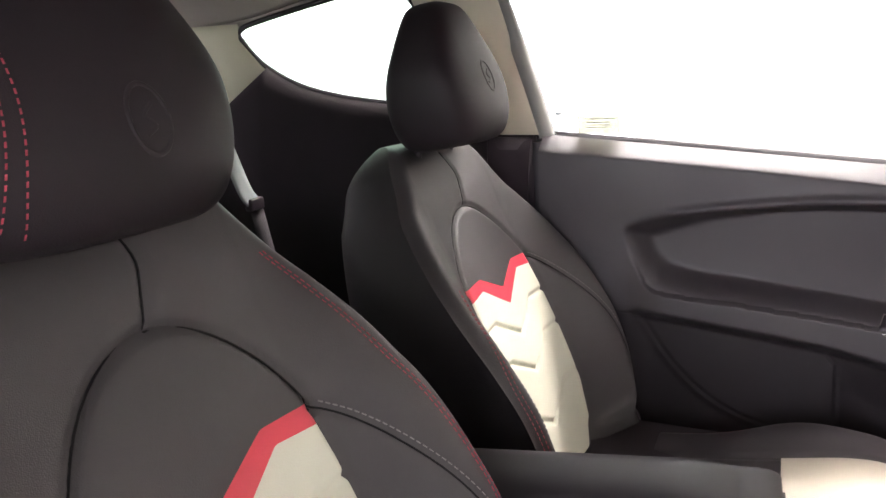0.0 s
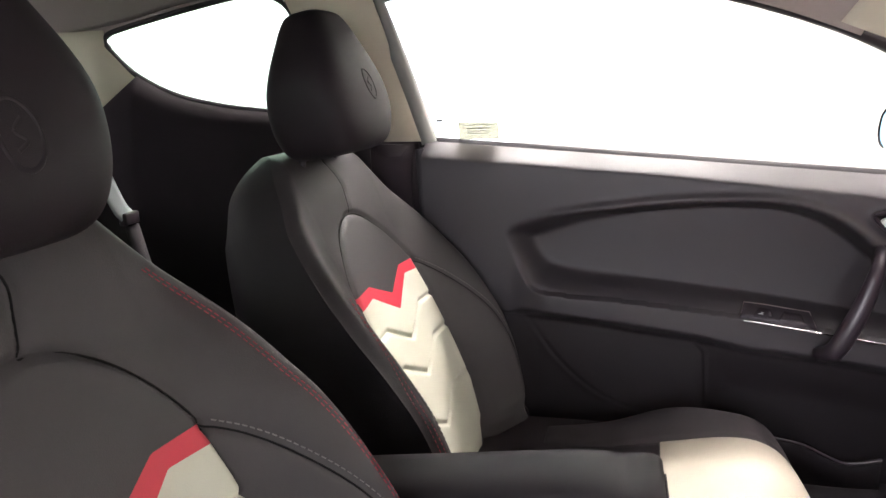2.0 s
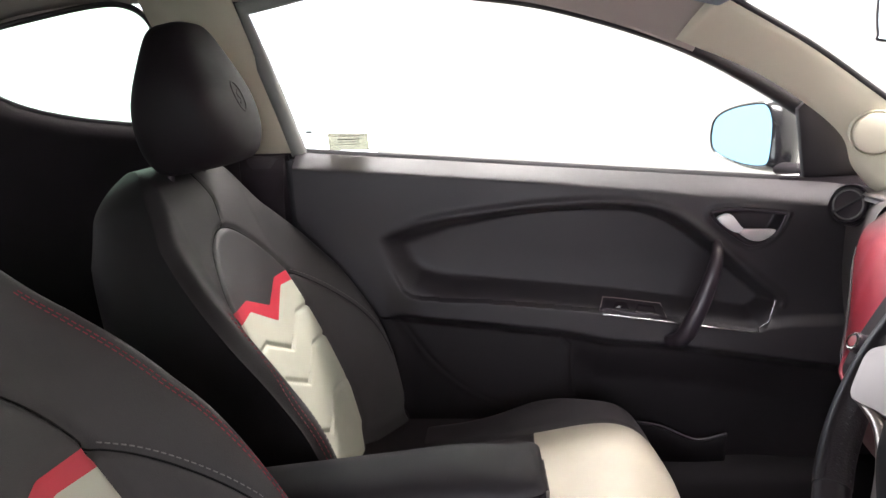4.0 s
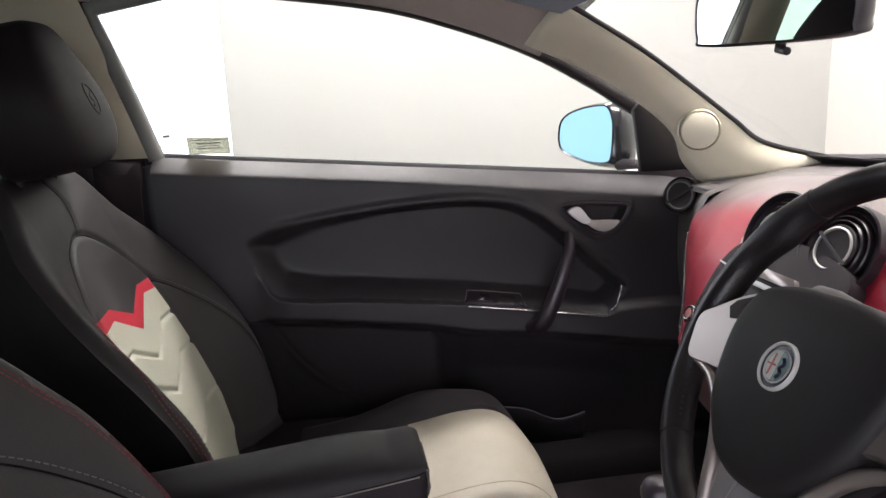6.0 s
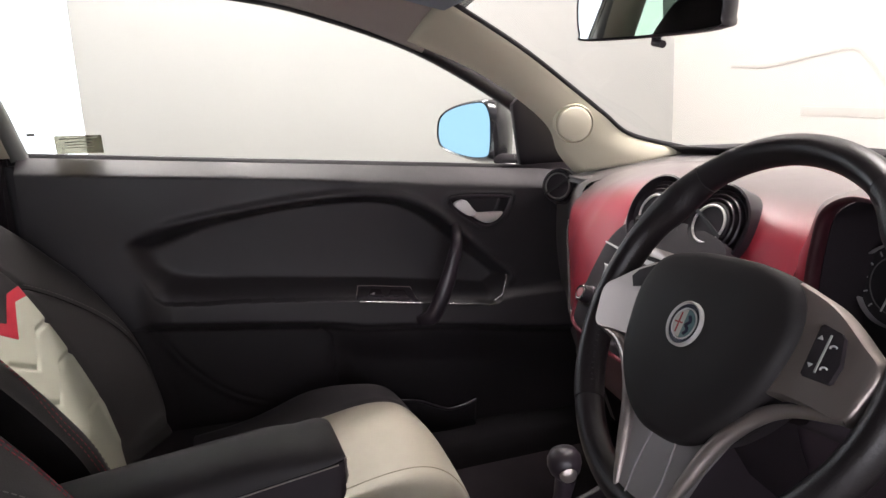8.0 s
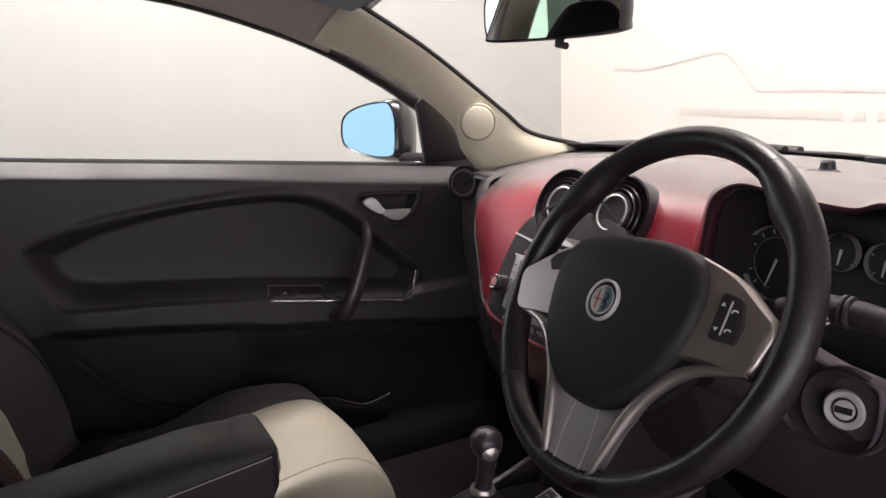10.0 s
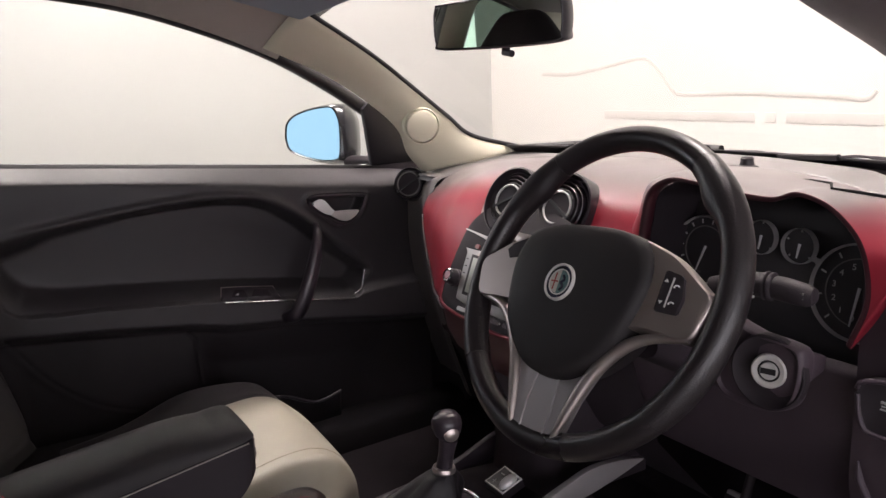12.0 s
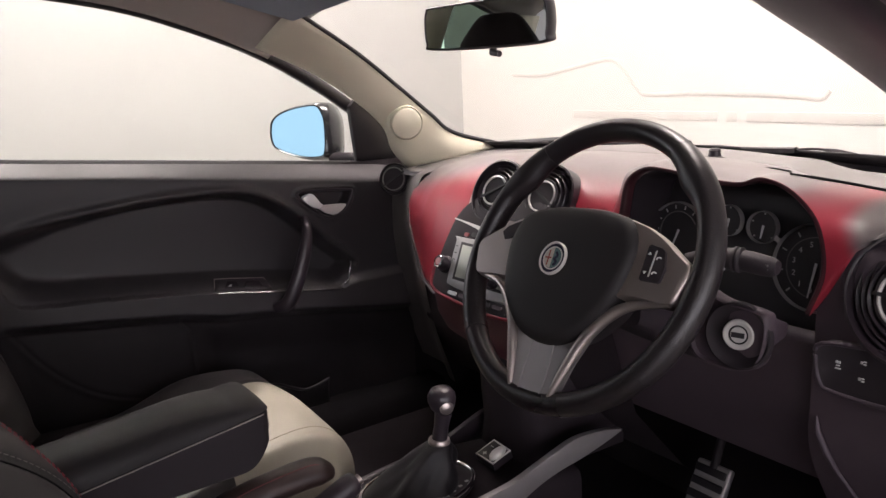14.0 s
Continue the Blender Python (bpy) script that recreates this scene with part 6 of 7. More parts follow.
        put("knob_ring", lathe([(0.0085, 0.019), (0.0085, 0.021), (0.0098, 0.0215), (0.0112, 0.0205), (0.0112, 0.019)], kb, CHROME, 32, closed=True), k, "chrome knob ring")
        put("knob_dot", lathe([(0.0, 0.0195), (0.0075, 0.0195), (0.0072, 0.0205), (0.0, 0.0208)], kb, BADGE_RED, 24), k, "dark red knob face")
    # hazard strip above the hub
    plate("switch_bar", rect(-0.035, 0.045, 0.095, 0.108, 0.004), 0.004, 0.013, SATIN, "satin silver switch bar", stack)

    def vent(at, way, r, name="air_vent", parent=t, turn=-35, broad=False):
        m = aim(at, way)
        v = put(name, lathe([(r * 1.07, -0.035), (r * 1.07, -0.004), (r * 1.05, 0.003), (r * 1.0, 0.004), (r * 0.96, -0.002), (r * 0.95, -0.02), (0.0, -0.022)], m, PLASTIC_SMOOTH, 56), parent, "black round vent housing")
        for k, (q, h) in enumerate(() if broad else ((0.90, -0.002), (0.78, 0.0015), (0.66, 0.005))):
            put("vent_step", lathe([(r * q, -0.02), (r * q, h), (r * (q - 0.025), h + 0.0018), (r * (q - 0.06), h - 0.001), (r * (q - 0.06), -0.02)], m, PLASTIC_SMOOTH, 48, closed=True), v, "satin black stepped ring")
        g = 1.65 if broad else 1.0
        put("vent_disc", lathe([(r * 0.55 * g, -0.02), (r * 0.55 * g, 0.006), (r * 0.53 * g, 0.0075), (0.0, 0.0075)], m, PLASTIC_DARK, 48), v, "black vent disc")
        put("vent_ring", lathe([(r * 0.425 * g, 0.007), (r * 0.425 * g, 0.0092), (r * 0.450 * g, 0.0102), (r * 0.480 * g, 0.0092), (r * 0.480 * g, 0.007)], m, THREAD_GREY if broad else RING_SILVER, 48, closed=True), v, "thin chrome ring")
        a = radians(turn)
        q = [(-r * 0.55 * g, -0.0022), (r * 0.55 * g, -0.0022), (r * 0.55 * g, 0.0022), (-r * 0.55 * g, 0.0022)]
        put("vent_slat", loft([[m @ Vector((u * math.cos(a) - w * math.sin(a), u * math.sin(a) + w * math.cos(a), h)) for u, w in q] for h in (0.006, 0.0105)], RUBBER), v, "black vent slat")
        return v
    vent((0.443, 0.038, 0.954), (-0.86, -0.08, 0.42), 0.055, turn=30)
    vent((0.449, -0.073, 0.954), (-0.86, -0.10, 0.42), 0.055, turn=-30)
    # crescents added in place of the fascia's bright reflection under each vent
    for at, way in (((0.443, 0.038, 0.954), (-0.86, -0.08, 0.42)), ((0.449, -0.073, 0.954), (-0.86, -0.10, 0.42))):
        m = aim(at, way)
        arc = [radians(a) for a in np.linspace(185, 275, 15)]
        put("vent_glint", sweep([m @ Vector((0.066 * math.cos(a), 0.066 * math.sin(a), -0.006)) for a in arc], [0.0005 + 0.0085 * math.sin(math.pi * k / 14) for k in range(15)], SATIN, 10, flat=0.6, side=way), label="silver crescent standing for the reflection below the vent")
    vent((0.592, 0.612, 0.914), (-0.78, -0.60, 0.22), 0.037, turn=35, broad=True)
    vent((0.444, -0.630, 0.903), (-0.97, 0.10, 0.20), 0.070, turn=0)
    # dark ends and lower parts
    rows = []
    for y in np.linspace(0.455, 0.69, 26):
        w = float(smooth(0.455, 0.60, y))
        xf, zt = 0.549 + 0.055 * w + 0.05 * max(y - 0.6, 0), 0.944 - 0.012 * w
        prof = [(xf + 0.09, 0.42), (xf + 0.03, 0.60), (xf + 0.004, 0.75), (xf - 0.001, 0.85), (xf + 0.004, 0.895), (xf + 0.016, zt - 0.014), (xf + 0.045, zt), (0.72, zt + 0.016), (0.90, 0.962)]
        rows.append([(a, y, b) for a, b in (tuple(q) for q in spline(prof, 5))])
    put("dash_end", sheet(rows, DASH_TOP), label="charcoal grained end of the dash")
    rows = []
    for y in np.linspace(-0.20, 0.48, 40):
        x, z = key_rows(SKIN, y)[0]
        z = z if y > 0.1 else min(z, 0.775)
        rows.append([(x + 0.012, y, z - 0.004), (x + 0.03, y, z - 0.02), (x + 0.05 + 0.02 * max(y, 0), y, z - 0.08), (x * 0.5 + 0.62 * 0.5, y, 0.60), (0.66, y, 0.46), (0.72, y, 0.42)])
    put("lower_dash", sheet(rows, BLACK_MATT), label="black lower dash and glovebox")
    put("stack_foot", loft([[(x, y, z) for x, y in ((xf + 0.03, -0.085), (xf + 0.006, -0.072), (xf, -0.045), (xf, 0.035), (xf + 0.006, 0.060), (xf + 0.03, 0.072), (0.62, 0.085), (0.62, -0.095))] for xf, z in ((0.405, 0.74), (0.402, 0.68), (0.405, 0.60), (0.41, 0.54), (0.40, 0.48))], BLACK_MATT), label="black foot of the centre stack")
    # driver's side below the dials
    rows = []
    for z in np.linspace(0.50, 0.975, 30):
        row = []
        for y in np.linspace(-0.74, -0.52, 16):
            row.append((0.462 + 0.10 * smooth(0.72, 0.5, z) + 0.06 * smooth(0.94, 1.0, z) - 0.012 * math.sin((y + 0.74) / 0.22 * math.pi), y, z))
        rows.append(row)
    put("side_fascia", sheet(rows, PLASTIC_MID), label="black grained fascia beside the dials")
    put("knee_panel", sheet([[(0.47 + 0.12 * smooth(0.78, 0.5, z), y, z) for y in np.linspace(-0.53, -0.11, 12)] for z in np.linspace(0.60, 0.835, 14)] + [[(0.575, y, 0.592) for y in np.linspace(-0.53, -0.11, 12)], [(0.62, y, 0.60) for y in np.linspace(-0.53, -0.11, 12)]], PLASTIC_MID), label="black knee panel")
    pl = spline([(-0.541, 0.834), (-0.61, 0.842), (-0.70, 0.852), (-0.70, 0.788), (-0.62, 0.779), (-0.556, 0.779), (-0.541, 0.785), (-0.534, 0.812)], 4, closed=True)
    pn = put("switch_panel", loft([[(x, y, z) for y, z in [((p[0] + 0.62) * k - 0.62, (p[1] - 0.803) * k + 0.803) for p in pl]] for x, k in ((0.46, 1.0), (0.441, 1.0), (0.439, 0.985), (0.4415, 0.955))], PLASTIC_DARK), label="satin black switch panel with pale symbols")
    put("panel_rim", sweep([(0.4405, p[0], p[1]) for p in pl], 0.0028, PLASTIC, 8, closed=True), pn, "raised grey rim")
    for y, z, h in ((-0.5585, 0.8165, 0.0), (-0.5615, 0.8165, 0.0), (-0.560, 0.8125, 0.004), (-0.560, 0.809, 0.006), (-0.5855, 0.823, 0.0), (-0.589, 0.8245, 0.003), (-0.589, 0.8215, 0.003), (-0.5845, 0.8035, 0.0), (-0.588, 0.8045, 0.003), (-0.588, 0.8015, 0.003)):
        w = 0.0011 if h == 0.0 else h / 2
        put("symbol_bar", box(0.4395, 0.4412, y - w, y + w, z - (0.0014 if h == 0.0 else 0.0006), z + (0.0014 if h == 0.0 else 0.0006), PRINT_GREY), pn, "small pale symbol")
    trim = [(-0.531, 0.735), (-0.534, 0.715), (-0.546, 0.690), (-0.556, 0.668), (-0.572, 0.635), (-0.59, 0.60)]
    put("trim_edge", sweep([(0.460 + 0.10 * float(smooth(0.72, 0.5, z)) - 0.012 * math.sin((y + 0.74) / 0.22 * math.pi), y, z) for y, z in trim], [0.0012, 0.0045, 0.0042, 0.0032, 0.0026, 0.0024], PLASTIC, 8), label="raised grey edge of the lower trim")
    # dark strip drawn for the seam and the shadow line of the raised pad
    put("pad_edge", sweep([(0.600, -0.355, 1.007), (0.611, -0.366, 1.0055), (0.626, -0.384, 1.0005), (0.560, -0.422, 1.009), (0.493, -0.461, 1.0165), (0.511, -0.478, 1.0125), (0.535, -0.490, 1.0070), (0.565, -0.502, 1.0), (0.61, -0.520, 0.989), (0.64, -0.535, 0.980)], [0.0004, 0.0012, 0.0022, 0.0016, 0.0016, 0.0018, 0.0018, 0.0018, 0.0018, 0.0018], SEAM_DARK, 6), label="dark strip for the dash-top pad's seam and shadow line")
    # light sensor on the dash top
    m = aim((0.665, -0.234, 1.007), (-0.02, 0, 1))
    sn = put("light_sensor", lathe([(0.016, -0.004), (0.015, 0.002), (0.0105, 0.004), (0.009, 0.010), (0.0095, 0.013), (0.007, 0.016), (0.0, 0.0165)], m, PLASTIC_SMOOTH, 28), label="small black dome sensor")
    return t


dashboard()


def wiper(pts, name_label):
    t = thing("wiper", name_label, "wiper", (0.9, 0, 1.0), "windscreen wipers")
    off = Vector(t.location)
    for nm, q, r, mt in (("arm", pts[:2], 0.008, PLASTIC_DARK), ("blade", pts[2:], 0.009, RUBBER)):
        me = sweep(spline(q, 6) if len(q) > 2 else q, r, mt, 8, flat=0.8)
        me.transform(Matrix.Translation(-off - Vector((0, 0, 0.010))))
        link(nm, me, t)


wiper([(0.935, 0.16, 1.006), (0.915, 0.03, 1.010), (0.905, 0.60, 0.985), (0.925, 0.36, 1.004), (0.938, 0.15, 1.008), (0.938, 0.016, 1.008)], "black windscreen wiper parked along the scuttle")
bent = thing("wiper", "black windscreen wiper with a bent arm", "wiper", (0.9, -0.23, 1.0), "windscreen wipers")
link("blade", loft([[(x, y + 0.23, z) for x, z in ((-0.005, -0.005 + d), (0.005, -0.005 + d), (0.006, 0.003 + d), (0.0, 0.005 + d), (-0.006, 0.003 + d))] for y, d in ((-0.131, -0.004), (-0.134, -0.0035), (-0.18, -0.002), (-0.23, 0.0), (-0.236, 0.001))], RUBBER), bent)
link("arm", sweep(spline([(0, 0.0, 0.0), (0, -0.037, 0.004), (0, -0.070, 0.002), (0, -0.114, -0.005), (0, -0.155, -0.012), (0, -0.27, -0.034)], 5), [0.0028] * 9 + [0.004, 0.0052] + [0.006] * 15, PLASTIC_DARK, 8, flat=0.8), bent)
scuttle = link("scuttle", sheet([[(x, y, 0.992 - 0.03 * abs(y) - 0.02 * (x - 0.9)) for y in np.linspace(-0.7, 0.7, 21)] for x in np.linspace(0.90, 1.02, 5)], PLASTIC_DARK, 0.01, (0, 0, -1)))
tagged(scuttle, "black plastic scuttle below the windscreen", "scuttle", kind="structure")


def rear_view_mirror():
    t = thing("rear_view_mirror", "black-framed interior mirror hanging from the windscreen", "car mirror", (0.40, 0.012, 1.228))
    n = Vector((-0.972, -0.232, -0.03)).normalized()
    m = aim((0, 0, 0), n)
    shape = spline([(-0.128, -0.024), (-0.118, -0.033), (0.0, -0.036), (0.120, -0.034), (0.132, -0.022), (0.134, 0.012), (0.126, 0.034), (0.10, 0.038), (-0.10, 0.036), (-0.126, 0.030), (-0.131, 0.0)], 5, closed=True)

    def ringz(k, z):
        return [m @ Vector((a * k * 0.93, b * (1 - (1 - k) * 2.6), z)) for a, b in shape]
    link("housing", loft([ringz(0.965, 0.002), ringz(0.985, 0.006), ringz(1.0, 0.004), ringz(1.01, -0.006), ringz(0.99, -0.02), ringz(0.93, -0.032), ringz(0.80, -0.038)], PLASTIC_SMOOTH), t, "satin black housing")
    link("glass", loft([ringz(0.966, 0.001), ringz(0.966, 0.0042)], MIRROR), t, "clear mirror glass")
    link("dip_lever", sweep([m @ Vector((0.012, -0.033, -0.01)), m @ Vector((0.012, -0.043, -0.006)), m @ Vector((0.030, -0.046, 0.0))], [0.007, 0.006, 0.005], PLASTIC_SMOOTH, 10), t, "black dipping lever")
    link("stem", sweep([m @ Vector((0, 0.01, -0.03)), (0.045, 0.0, 0.035), (0.02, 0.0, 0.085)], [0.012, 0.011, 0.013], PLASTIC_SMOOTH, 12), t, "black stem")
    link("mount", loft([[(x, y, z + 0.010 * math.sin(math.pi * k)) for y, z in ((-0.10, 0.052), (-0.095, 0.070), (0.0, 0.078), (0.085, 0.070), (0.10, 0.052), (0.06, 0.044), (-0.06, 0.044))] for x, k in ((0.035, 0.0), (0.050, 0.5), (0.085, 1.0))], PLASTIC_DARK), t, "dark mounting pod")


rear_view_mirror()


VISOR = material("grey-blue visor cloth", (0.26, 0.30, 0.36), 0.8, grain=1200, bump=0.2, vary=0.06)


def sun_visor():
    t = thing("sun_visor", "folded grey-blue sun visor under the headliner", "sun visor", (0.235, 0.40, 1.305))
    me = box(-0.09, 0.075, -0.20, 0.10, -0.010, 0.010, VISOR, 0.009)
    o = link("flap", me, t)
    o.rotation_euler = (radians(-4), radians(14), 0)
    link("pivot", sweep([(0.06, 0.11, 0.0), (0.055, 0.15, 0.01)], 0.006, PLASTIC_SMOOTH, 10), t, "dark pivot")


sun_visor()

# ---- centre console, armrest, levers, pedals, rear bench ----
def console():
    t = thing("centre_console", "black centre console with silver side blade and gear gaiter", "console", (0.15, -0.02, 0.40))
    off = Vector(t.location)

    def put(name, me, parent=t, label=""):
        me.transform(Matrix.Translation(-off))
        return link(name, me, parent, label)
    rings = []
    for x, w, z in ((-0.42, 0.085, 0.50), (-0.10, 0.090, 0.50), (0.08, 0.100, 0.498), (0.22, 0.104, 0.500), (0.36, 0.104, 0.500), (0.44, 0.100, 0.49), (0.50, 0.085, 0.47)):
        rings.append([(x, -0.022 + a * w, 0.30 + (z - 0.30) * b) for a, b in ((-1.06, 0.0), (-1.0, 0.5), (-0.98, 0.88), (-0.93, 0.97), (-0.8, 1.0), (-0.4, 1.005), (0, 1.006), (0.4, 1.005), (0.8, 1.0), (0.93, 0.97), (0.98, 0.88), (1.0, 0.5), (1.06, 0.0))])
    put("body", loft(rings, BLACK_MATT), label="grained black console body")
    for s in (-1, 1):
        y = -0.022 + s * 0.112
        top = [tuple(p) for p in spline([(0.05, 0.500), (0.18, 0.515), (0.275, 0.522), (0.33, 0.528), (0.40, 0.548), (0.45, 0.560), (0.51, 0.556), (0.556, 0.545)], 4)]
        low = [tuple(p) for p in spline([(0.552, 0.5425), (0.51, 0.531), (0.46, 0.520), (0.40, 0.510), (0.34, 0.490), (0.26, 0.452), (0.16, 0.455), (0.05, 0.46)], 4)]
        me = slab(top + low, y - 0.006, y + 0.006, SILVER_PAINT if s < 0 else PLASTIC_SMOOTH, bevel=0.004)
        for v in me.vertices:
            v.co.y += s * 0.05 * max(v.co.x - 0.36, 0)
            v.co.z -= 0.028 if s > 0 else 0
        put("side_blade", me, label="grey metallic side blade" if s < 0 else "black side blade")
    # gear gaiter with its bright ring, lever and knob
    ring = [(0.208 + 0.098 * math.cos(a), -0.030 + 0.068 * math.sin(a), 0.512) for a in np.linspace(0, 2 * math.pi, 48, endpoint=False)]
    put("gaiter_ring", sweep(ring, 0.0042, CHROME, 8, closed=True), label="bright oval ring round the gaiter")
    put("gaiter_plate", loft([[(0.208 + (x - 0.208) * k, -0.03 + (y + 0.03) * k, z + h) for x, y, z in ring] for k, h in ((1.0, -0.012), (0.98, -0.002), (0.9, 0.0))], PLASTIC_SMOOTH), label="satin black plate")
    rows = []
    for i, w in enumerate(np.linspace(0, 1, 14)):
        cx, cy, cz = 0.196 + 0.042 * w, -0.030 - 0.016 * w, 0.512 + 0.072 * w
        k = (1 - w) ** 0.85
        ringp = []
        for a in np.linspace(0, 2 * math.pi, 48, endpoint=False):
            fold = 1 + 0.16 * math.sin(5 * a + 2.5 * w) * math.sin(math.pi * w) + 0.04 * math.sin(11 * a - 4 * w) * math.sin(math.pi * w)
            ringp.append((cx + (0.020 + 0.064 * k) * fold * math.cos(a), cy + (0.018 + 0.042 * k) * fold * math.sin(a), cz + 0.004 * math.sin(3 * a) * (1 - w)))
        rows.append(ringp)
    put("gaiter", loft(rows, GAITER), label="soft black leather gaiter with folds")
    put("lever_collar", lathe([(0.0, 0.0), (0.0165, 0.0), (0.018, 0.004), (0.0165, 0.009), (0.0, 0.009)], aim((0.240, -0.047, 0.582), (0.1, 0, 1)), SATIN, 28), label="bright collar")
    put("lever", sweep([(0.240, -0.047, 0.585), (0.244, -0.049, 0.61), (0.248, -0.051, 0.635)], [0.0125, 0.0115, 0.014], PLASTIC_SMOOTH, 20), label="black lever stem")
    knob = [(0.0, -0.022), (0.012, -0.021), (0.019, -0.012), (0.0225, 0.0), (0.022, 0.009), (0.017, 0.0175), (0.009, 0.0215), (0.0, 0.0225)]
    kn = put("gear_knob", lathe(knob, aim((0.247, -0.050, 0.656), (-0.12, 0, 1)), PLASTIC_SMOOTH, 32), label="glossy black gear knob")
    put("knob_button", lathe([(0.0, 0.004), (0.006, 0.0032), (0.0105, 0.0005), (0.0115, -0.003)], aim((0.242, -0.0705, 0.649), (-0.25, -0.95, -0.1)), SATIN, 28), kn, "chrome button on the knob")
    for k in range(4):
        put("gate_mark", box(0.222 + 0.017 * k, 0.228 + 0.017 * k, -0.088 + 0.006 * k, -0.084 + 0.006 * k, 0.5125, 0.5135, PRINT_GREY), label="small pale gate mark")
    # drive mode switch with a chrome cap
    m = aim((0.360, -0.040, 0.513), (-0.35, 0, 1))
    dm = put("mode_switch", loft([[m @ Vector((x, y, h)) for x, y in ((-0.026 + h * 0.2, -0.020), (0.024, -0.022), (0.026, 0.018), (-0.024 + h * 0.2, 0.022))] for h in (0.0, 0.010, 0.014)], PLASTIC_SMOOTH), label="black rocker switch with a chrome frame")
    put("switch_frame", sweep([m @ Vector(p) for p in ((-0.024, -0.019, 0.013), (0.023, -0.021, 0.015), (0.025, 0.017, 0.015), (-0.022, 0.021, 0.013))], 0.0018, RING_SILVER, 8, closed=True), dm, "chrome frame")
    put("switch_cap", loft([[m @ Vector((0.012 + 0.010 * k * math.cos(a), 0.018 * k * math.sin(a), h)) for a in np.linspace(0, 2 * math.pi, 20, endpoint=False)] for k, h in ((1.0, 0.012), (0.9, 0.020), (0.5, 0.0235))], RING_SILVER), dm, "silver cap")
    for q in (((-0.015, -0.011), (-0.007, -0.011), (-0.007, -0.0096), (-0.015, -0.0096)), ((-0.0117, -0.0143), (-0.0103, -0.0143), (-0.0103, -0.0063), (-0.0117, -0.0063)), ((-0.015, 0.007), (-0.007, 0.007), (-0.007, 0.0084), (-0.015, 0.0084))):
        put("switch_mark", loft([[m @ Vector((a, b, h)) for a, b in q] for h in (0.0135, 0.0150)], PRINT_GREY), dm, "pale mark")
    return t


console()


def armrest():
    t = thing("armrest", "padded black armrest box between the front seats", "armrest", (-0.2, -0.01, 0.70))
    off = Vector(t.location)

    def put(name, me, label=""):
        me.transform(Matrix.Translation(-off))
        return link(name, me, t, label)
    y0, y1 = -0.068, 0.052

    def seamz(x):
        return 0.731 + 0.135 * (x + 0.033)
    xs = np.concatenate((np.linspace(-0.46, -0.083, 30), -0.083 + 0.043 * np.sin(np.linspace(0.1, math.pi / 2, 14))))
    lid, body = [], []
    for x in xs:
        e = max((x + 0.083) / 0.043, 0)
        k = math.sqrt(max(1 - e ** 3.5, 0.02))
        zs = seamz(x)
        wf = 0.80 + 0.20 * k
        zt = 0.737 - 0.012 * smooth(-0.12, -0.03, x) - 0.10 * max(-0.14 - x, 0) - 0.012 * (1 - k) + 0.009
        zt = max(zt, zs + 0.017)
        zt = zs + (zt - zs) * (0.06 + 0.94 * k)
        ring = []
        for a in np.linspace(0, math.pi, 25):
            c, s = math.cos(a), math.sin(a)
            ring.append((x, (y0 + y1) / 2 + wf * (y1 - y0) / 2 * math.copysign(abs(c) ** 0.72, c), zs + 0.001 + (zt - zs) * abs(s) ** 0.8))
        ring += [(x, (y0 + y1) / 2 + wf * (y1 - y0) / 2 * u, zs + 0.001) for u in np.linspace(-0.9, 0.9, 9)]
        lid.append(ring)
        zb = 0.632 + 0.05 * smooth(-0.085, -0.02, x) ** 1.6 + 0.01
        kk = 0.97
        body.append([(x - 0.001, (y0 + y1) / 2 + wf * (y1 - y0) / 2 * kk * u, zs - 0.0025 if top else zb + 0.012 * abs(u) ** 4) for u, top in [(v, True) for v in np.linspace(-1, 1, 9)] + [(v, False) for v in np.linspace(1, -1, 13)]])
    put("lid", loft(lid, LEATHER_IN), "padded black leather lid")
    put("box", loft(body, PLASTIC_DARK), "grained black armrest box")
    put("lid_line", sweep([(x, y0 - 0.0006, seamz(x) - 0.0008) for x in np.linspace(-0.45, -0.05, 20)], 0.0011, SATIN, 6), "thin pale line under the lid")
    put("catch", loft([[(-0.038 + d, y, z) for y, z in ((-0.044, 0.722), (0.028, 0.722), (0.028, 0.694), (-0.040, 0.692))] for d in (-0.012, 0.0, 0.002)], PLASTIC_DARK), "black catch on the front")
    put("catch_bead", sweep([(-0.050, -0.056, 0.730), (-0.039, -0.048, 0.723), (-0.037, -0.046, 0.702), (-0.040, -0.047, 0.692)], 0.0022, SATIN, 6), "thin bright edge")
    put("bracket", box(-0.40, -0.20, -0.045, 0.03, 0.49, 0.645, PLASTIC_DARK, 0.01), "black bracket")


armrest()


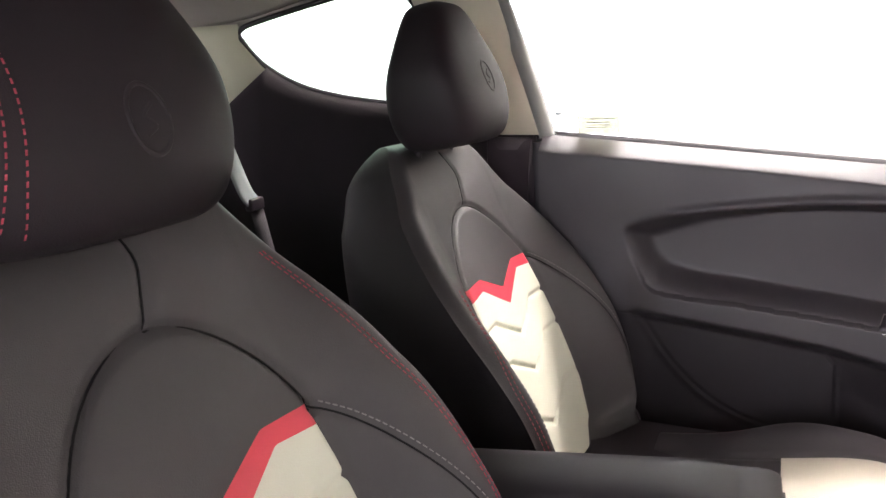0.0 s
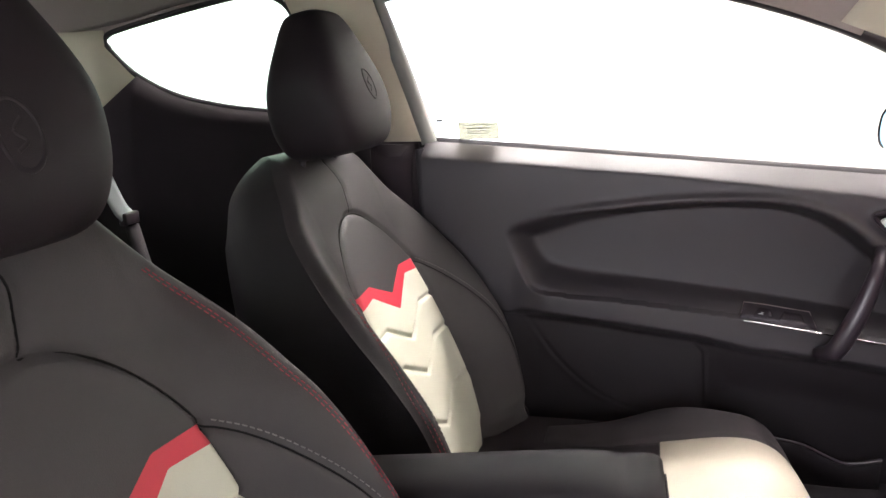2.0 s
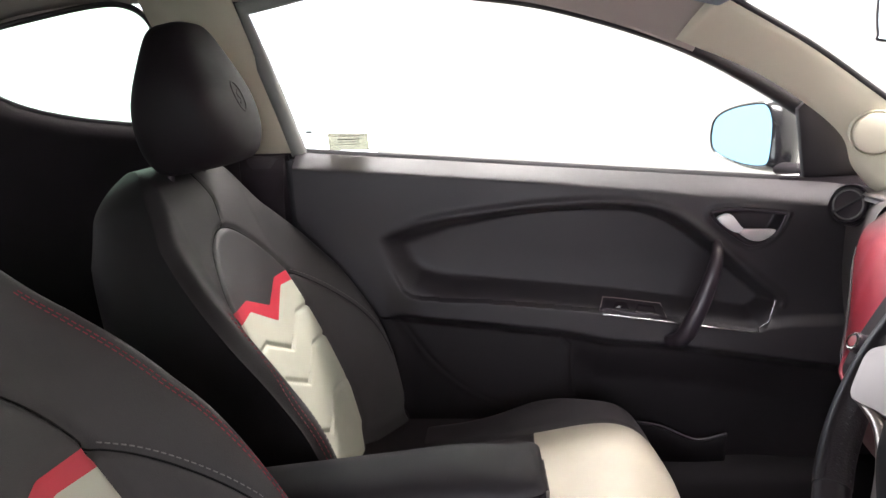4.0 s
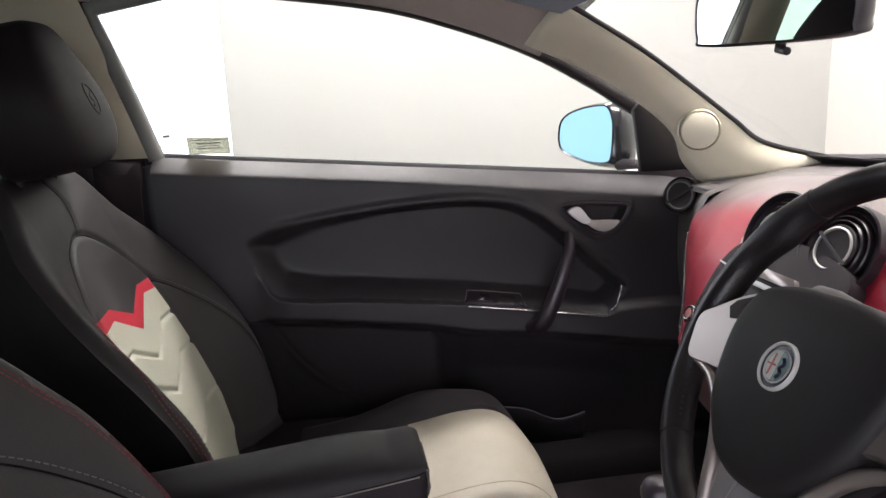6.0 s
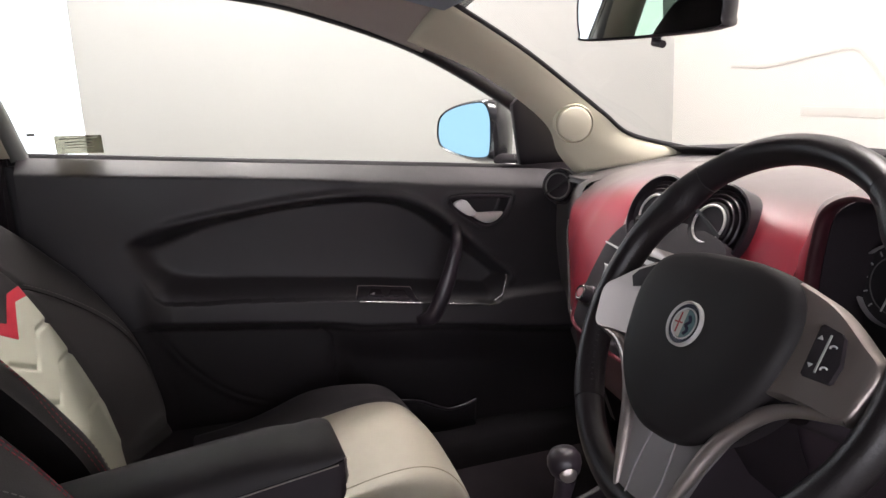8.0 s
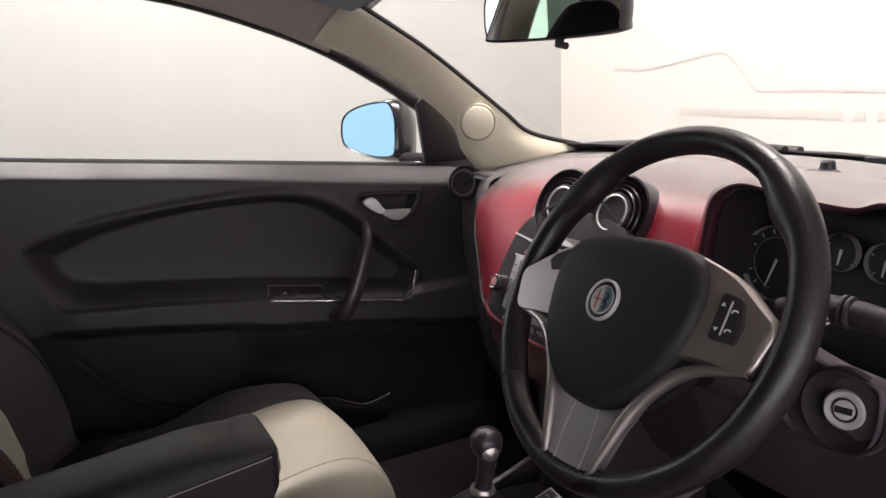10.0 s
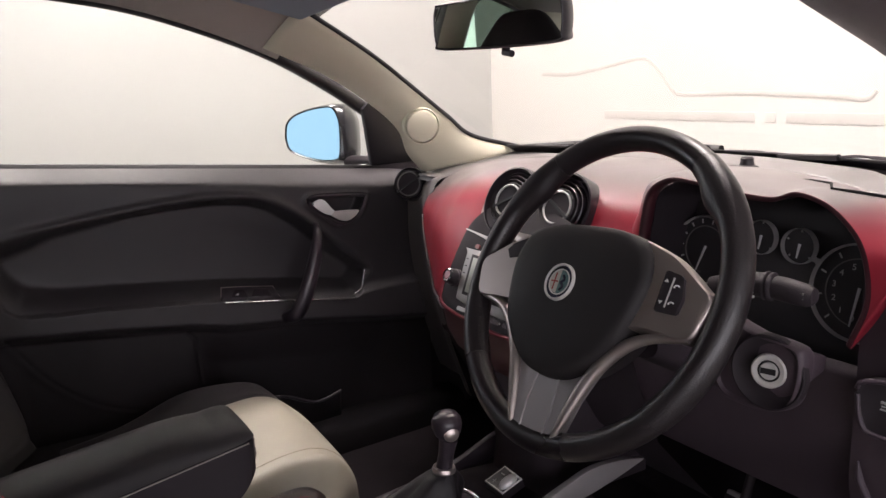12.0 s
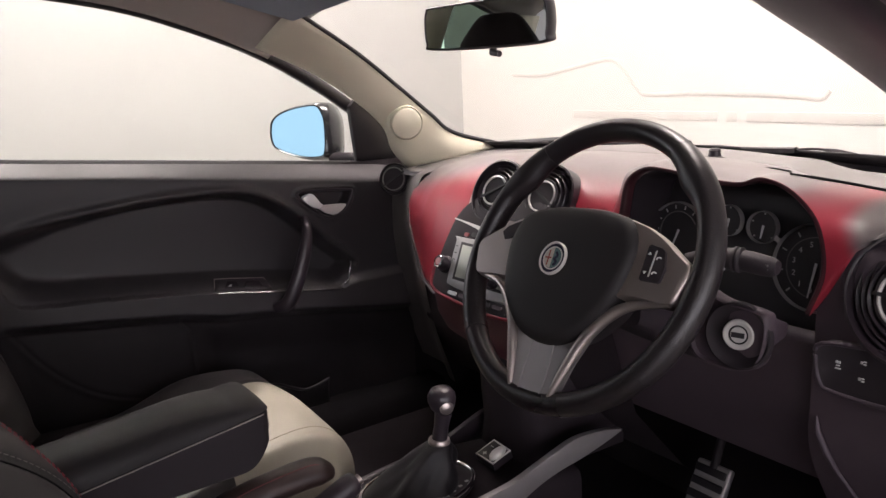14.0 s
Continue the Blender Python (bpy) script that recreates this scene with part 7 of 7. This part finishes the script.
def hand_brake():
    t = thing("hand_brake", "hand brake lever with a dark brown leather sleeve", "hand brake", (-0.1, -0.06, 0.55))
    off = Vector(t.location)

    def put(name, me, label=""):
        me.transform(Matrix.Translation(-off))
        return link(name, me, t, label)
    put("sleeve", sweep(spline([(-0.24, -0.050, 0.555), (-0.16, -0.052, 0.590), (-0.08, -0.055, 0.610), (0.0, -0.058, 0.618), (0.030, -0.060, 0.614), (0.044, -0.060, 0.602)], 6), [0.026] * 21 + [0.0255, 0.025, 0.024, 0.022, 0.020, 0.018, 0.016, 0.013, 0.010, 0.006], SLEEVE, 20, flat=0.75), "dark brown leather sleeve")
    put("sleeve_seam", sweep(spline([(-0.16, -0.066, 0.608), (-0.08, -0.069, 0.628), (0.0, -0.072, 0.636), (0.025, -0.073, 0.631)], 5), 0.0008, SEAM_DULL, 6), "dull red seam")
    put("lever", sweep(spline([(-0.20, -0.105, 0.500), (-0.10, -0.105, 0.545), (0.0, -0.104, 0.585), (0.048, -0.103, 0.603), (0.060, -0.103, 0.607)], 5), [0.017] * 16 + [0.0165, 0.016, 0.015, 0.0145, 0.012], PLASTIC_SMOOTH, 18), "smooth black lever grip")
    put("release_button", sweep([(0.056, -0.103, 0.605), (0.066, -0.103, 0.609)], [0.008, 0.0075], SATIN, 14), "silver release button")


SEAM_DULL = material("dull red thread", (0.12, 0.03, 0.035), 0.8, grain=3000, vary=0.2)
SLEEVE = material("dark brown leather", (0.030, 0.016, 0.015), 0.45, grain=800, bump=0.3, depth=0.0008, stain=12, vary=0.25, pattern="cells")
hand_brake()


def pedal(x, y, z, tilt, name_label):
    t = thing("pedal", name_label, "pedal", (x, y, z))
    o = link("plate", box(-0.008, 0.008, -0.034, 0.034, -0.070, 0.040, DIAL_RING, 0.004), t, "brushed metal plate")
    o.rotation_euler = (0, radians(tilt), 0)
    for k in range(4):
        r = link("rubber_rib", box(-0.0125, -0.0075, -0.029, 0.032, -0.054 + 0.024 * k, -0.040 + 0.024 * k, RUBBER, 0.002), t)
        r.rotation_euler = (0, radians(tilt), 0)
    link("arm", sweep([(0.01, 0, 0.03), (0.06, 0, 0.16), (0.07, 0, 0.3)], 0.008, PLASTIC_DARK, 8), t, "black pedal arm")
    return t


pedal(0.70, -0.226, 0.418, 28, "metal-faced brake pedal with black rubber ribs")


def rear_bench():
    t = thing("rear_bench", "black cloth rear bench seat", "bench seat", (-0.95, 0, 0.4))
    off = Vector(t.location)

    def put(name, me, label=""):
        me.transform(Matrix.Translation(-off))
        return link(name, me, t, label)
    rings = []
    for y in np.linspace(-0.60, 0.60, 25):
        k = 1 - 0.10 * (abs(y) / 0.6) ** 6
        rings.append([(-1.05 + a, y, 0.42 + b * k) for a, b in ((0.10, 0.0), (0.06, 0.05), (-0.02, 0.30), (-0.10, 0.50), (-0.14, 0.545), (-0.20, 0.53), (-0.24, 0.45), (-0.20, 0.0))])
    put("backrest", loft(rings, FABRIC), "black cloth backrest")
    rings = [[(-1.0 + a, y, 0.34 + b) for a, b in ((0.0, 0.0), (0.40, 0.0), (0.44, 0.05), (0.42, 0.13), (0.34, 0.155), (0.05, 0.13), (0.0, 0.12))] for y in np.linspace(-0.60, 0.60, 13)]
    put("cushion", loft(rings, FABRIC), "black cloth cushion")


rear_bench()


def seat_belt():
    t = thing("seat_belt", "grey seat belt strap hanging beside the rear bench", "seat belt", (-0.95, 0.37, 1.0))
    line = spline([(-0.03, -0.045, 0.16), (-0.01, -0.022, 0.07), (0.0, 0.012, -0.025), (0.0, 0.035, -0.052)], 6)
    rows = [[np.array(p) + np.array((0.0, u, 0.35 * u)) for u in (-0.018, -0.009, 0.0, 0.009, 0.018)] for p in line]
    link("strap", sheet(rows, BELT, 0.0016, (1, 0, 0)), t, "pale grey webbing")
    link("tongue", box(-0.008, 0.008, 0.02, 0.062, -0.068, -0.045, PLASTIC_SMOOTH, 0.004), t, "black buckle tongue")
    o2 = link("lower_strap", sheet([[np.array((0.0, 0.045 + 0.10 * w + u, -0.07 - 0.35 * w)) for u in (-0.02, 0, 0.02)] for w in np.linspace(0, 1, 8)], FABRIC, 0.0016, (1, 0, 0)), t, "dark lower webbing")


seat_belt()
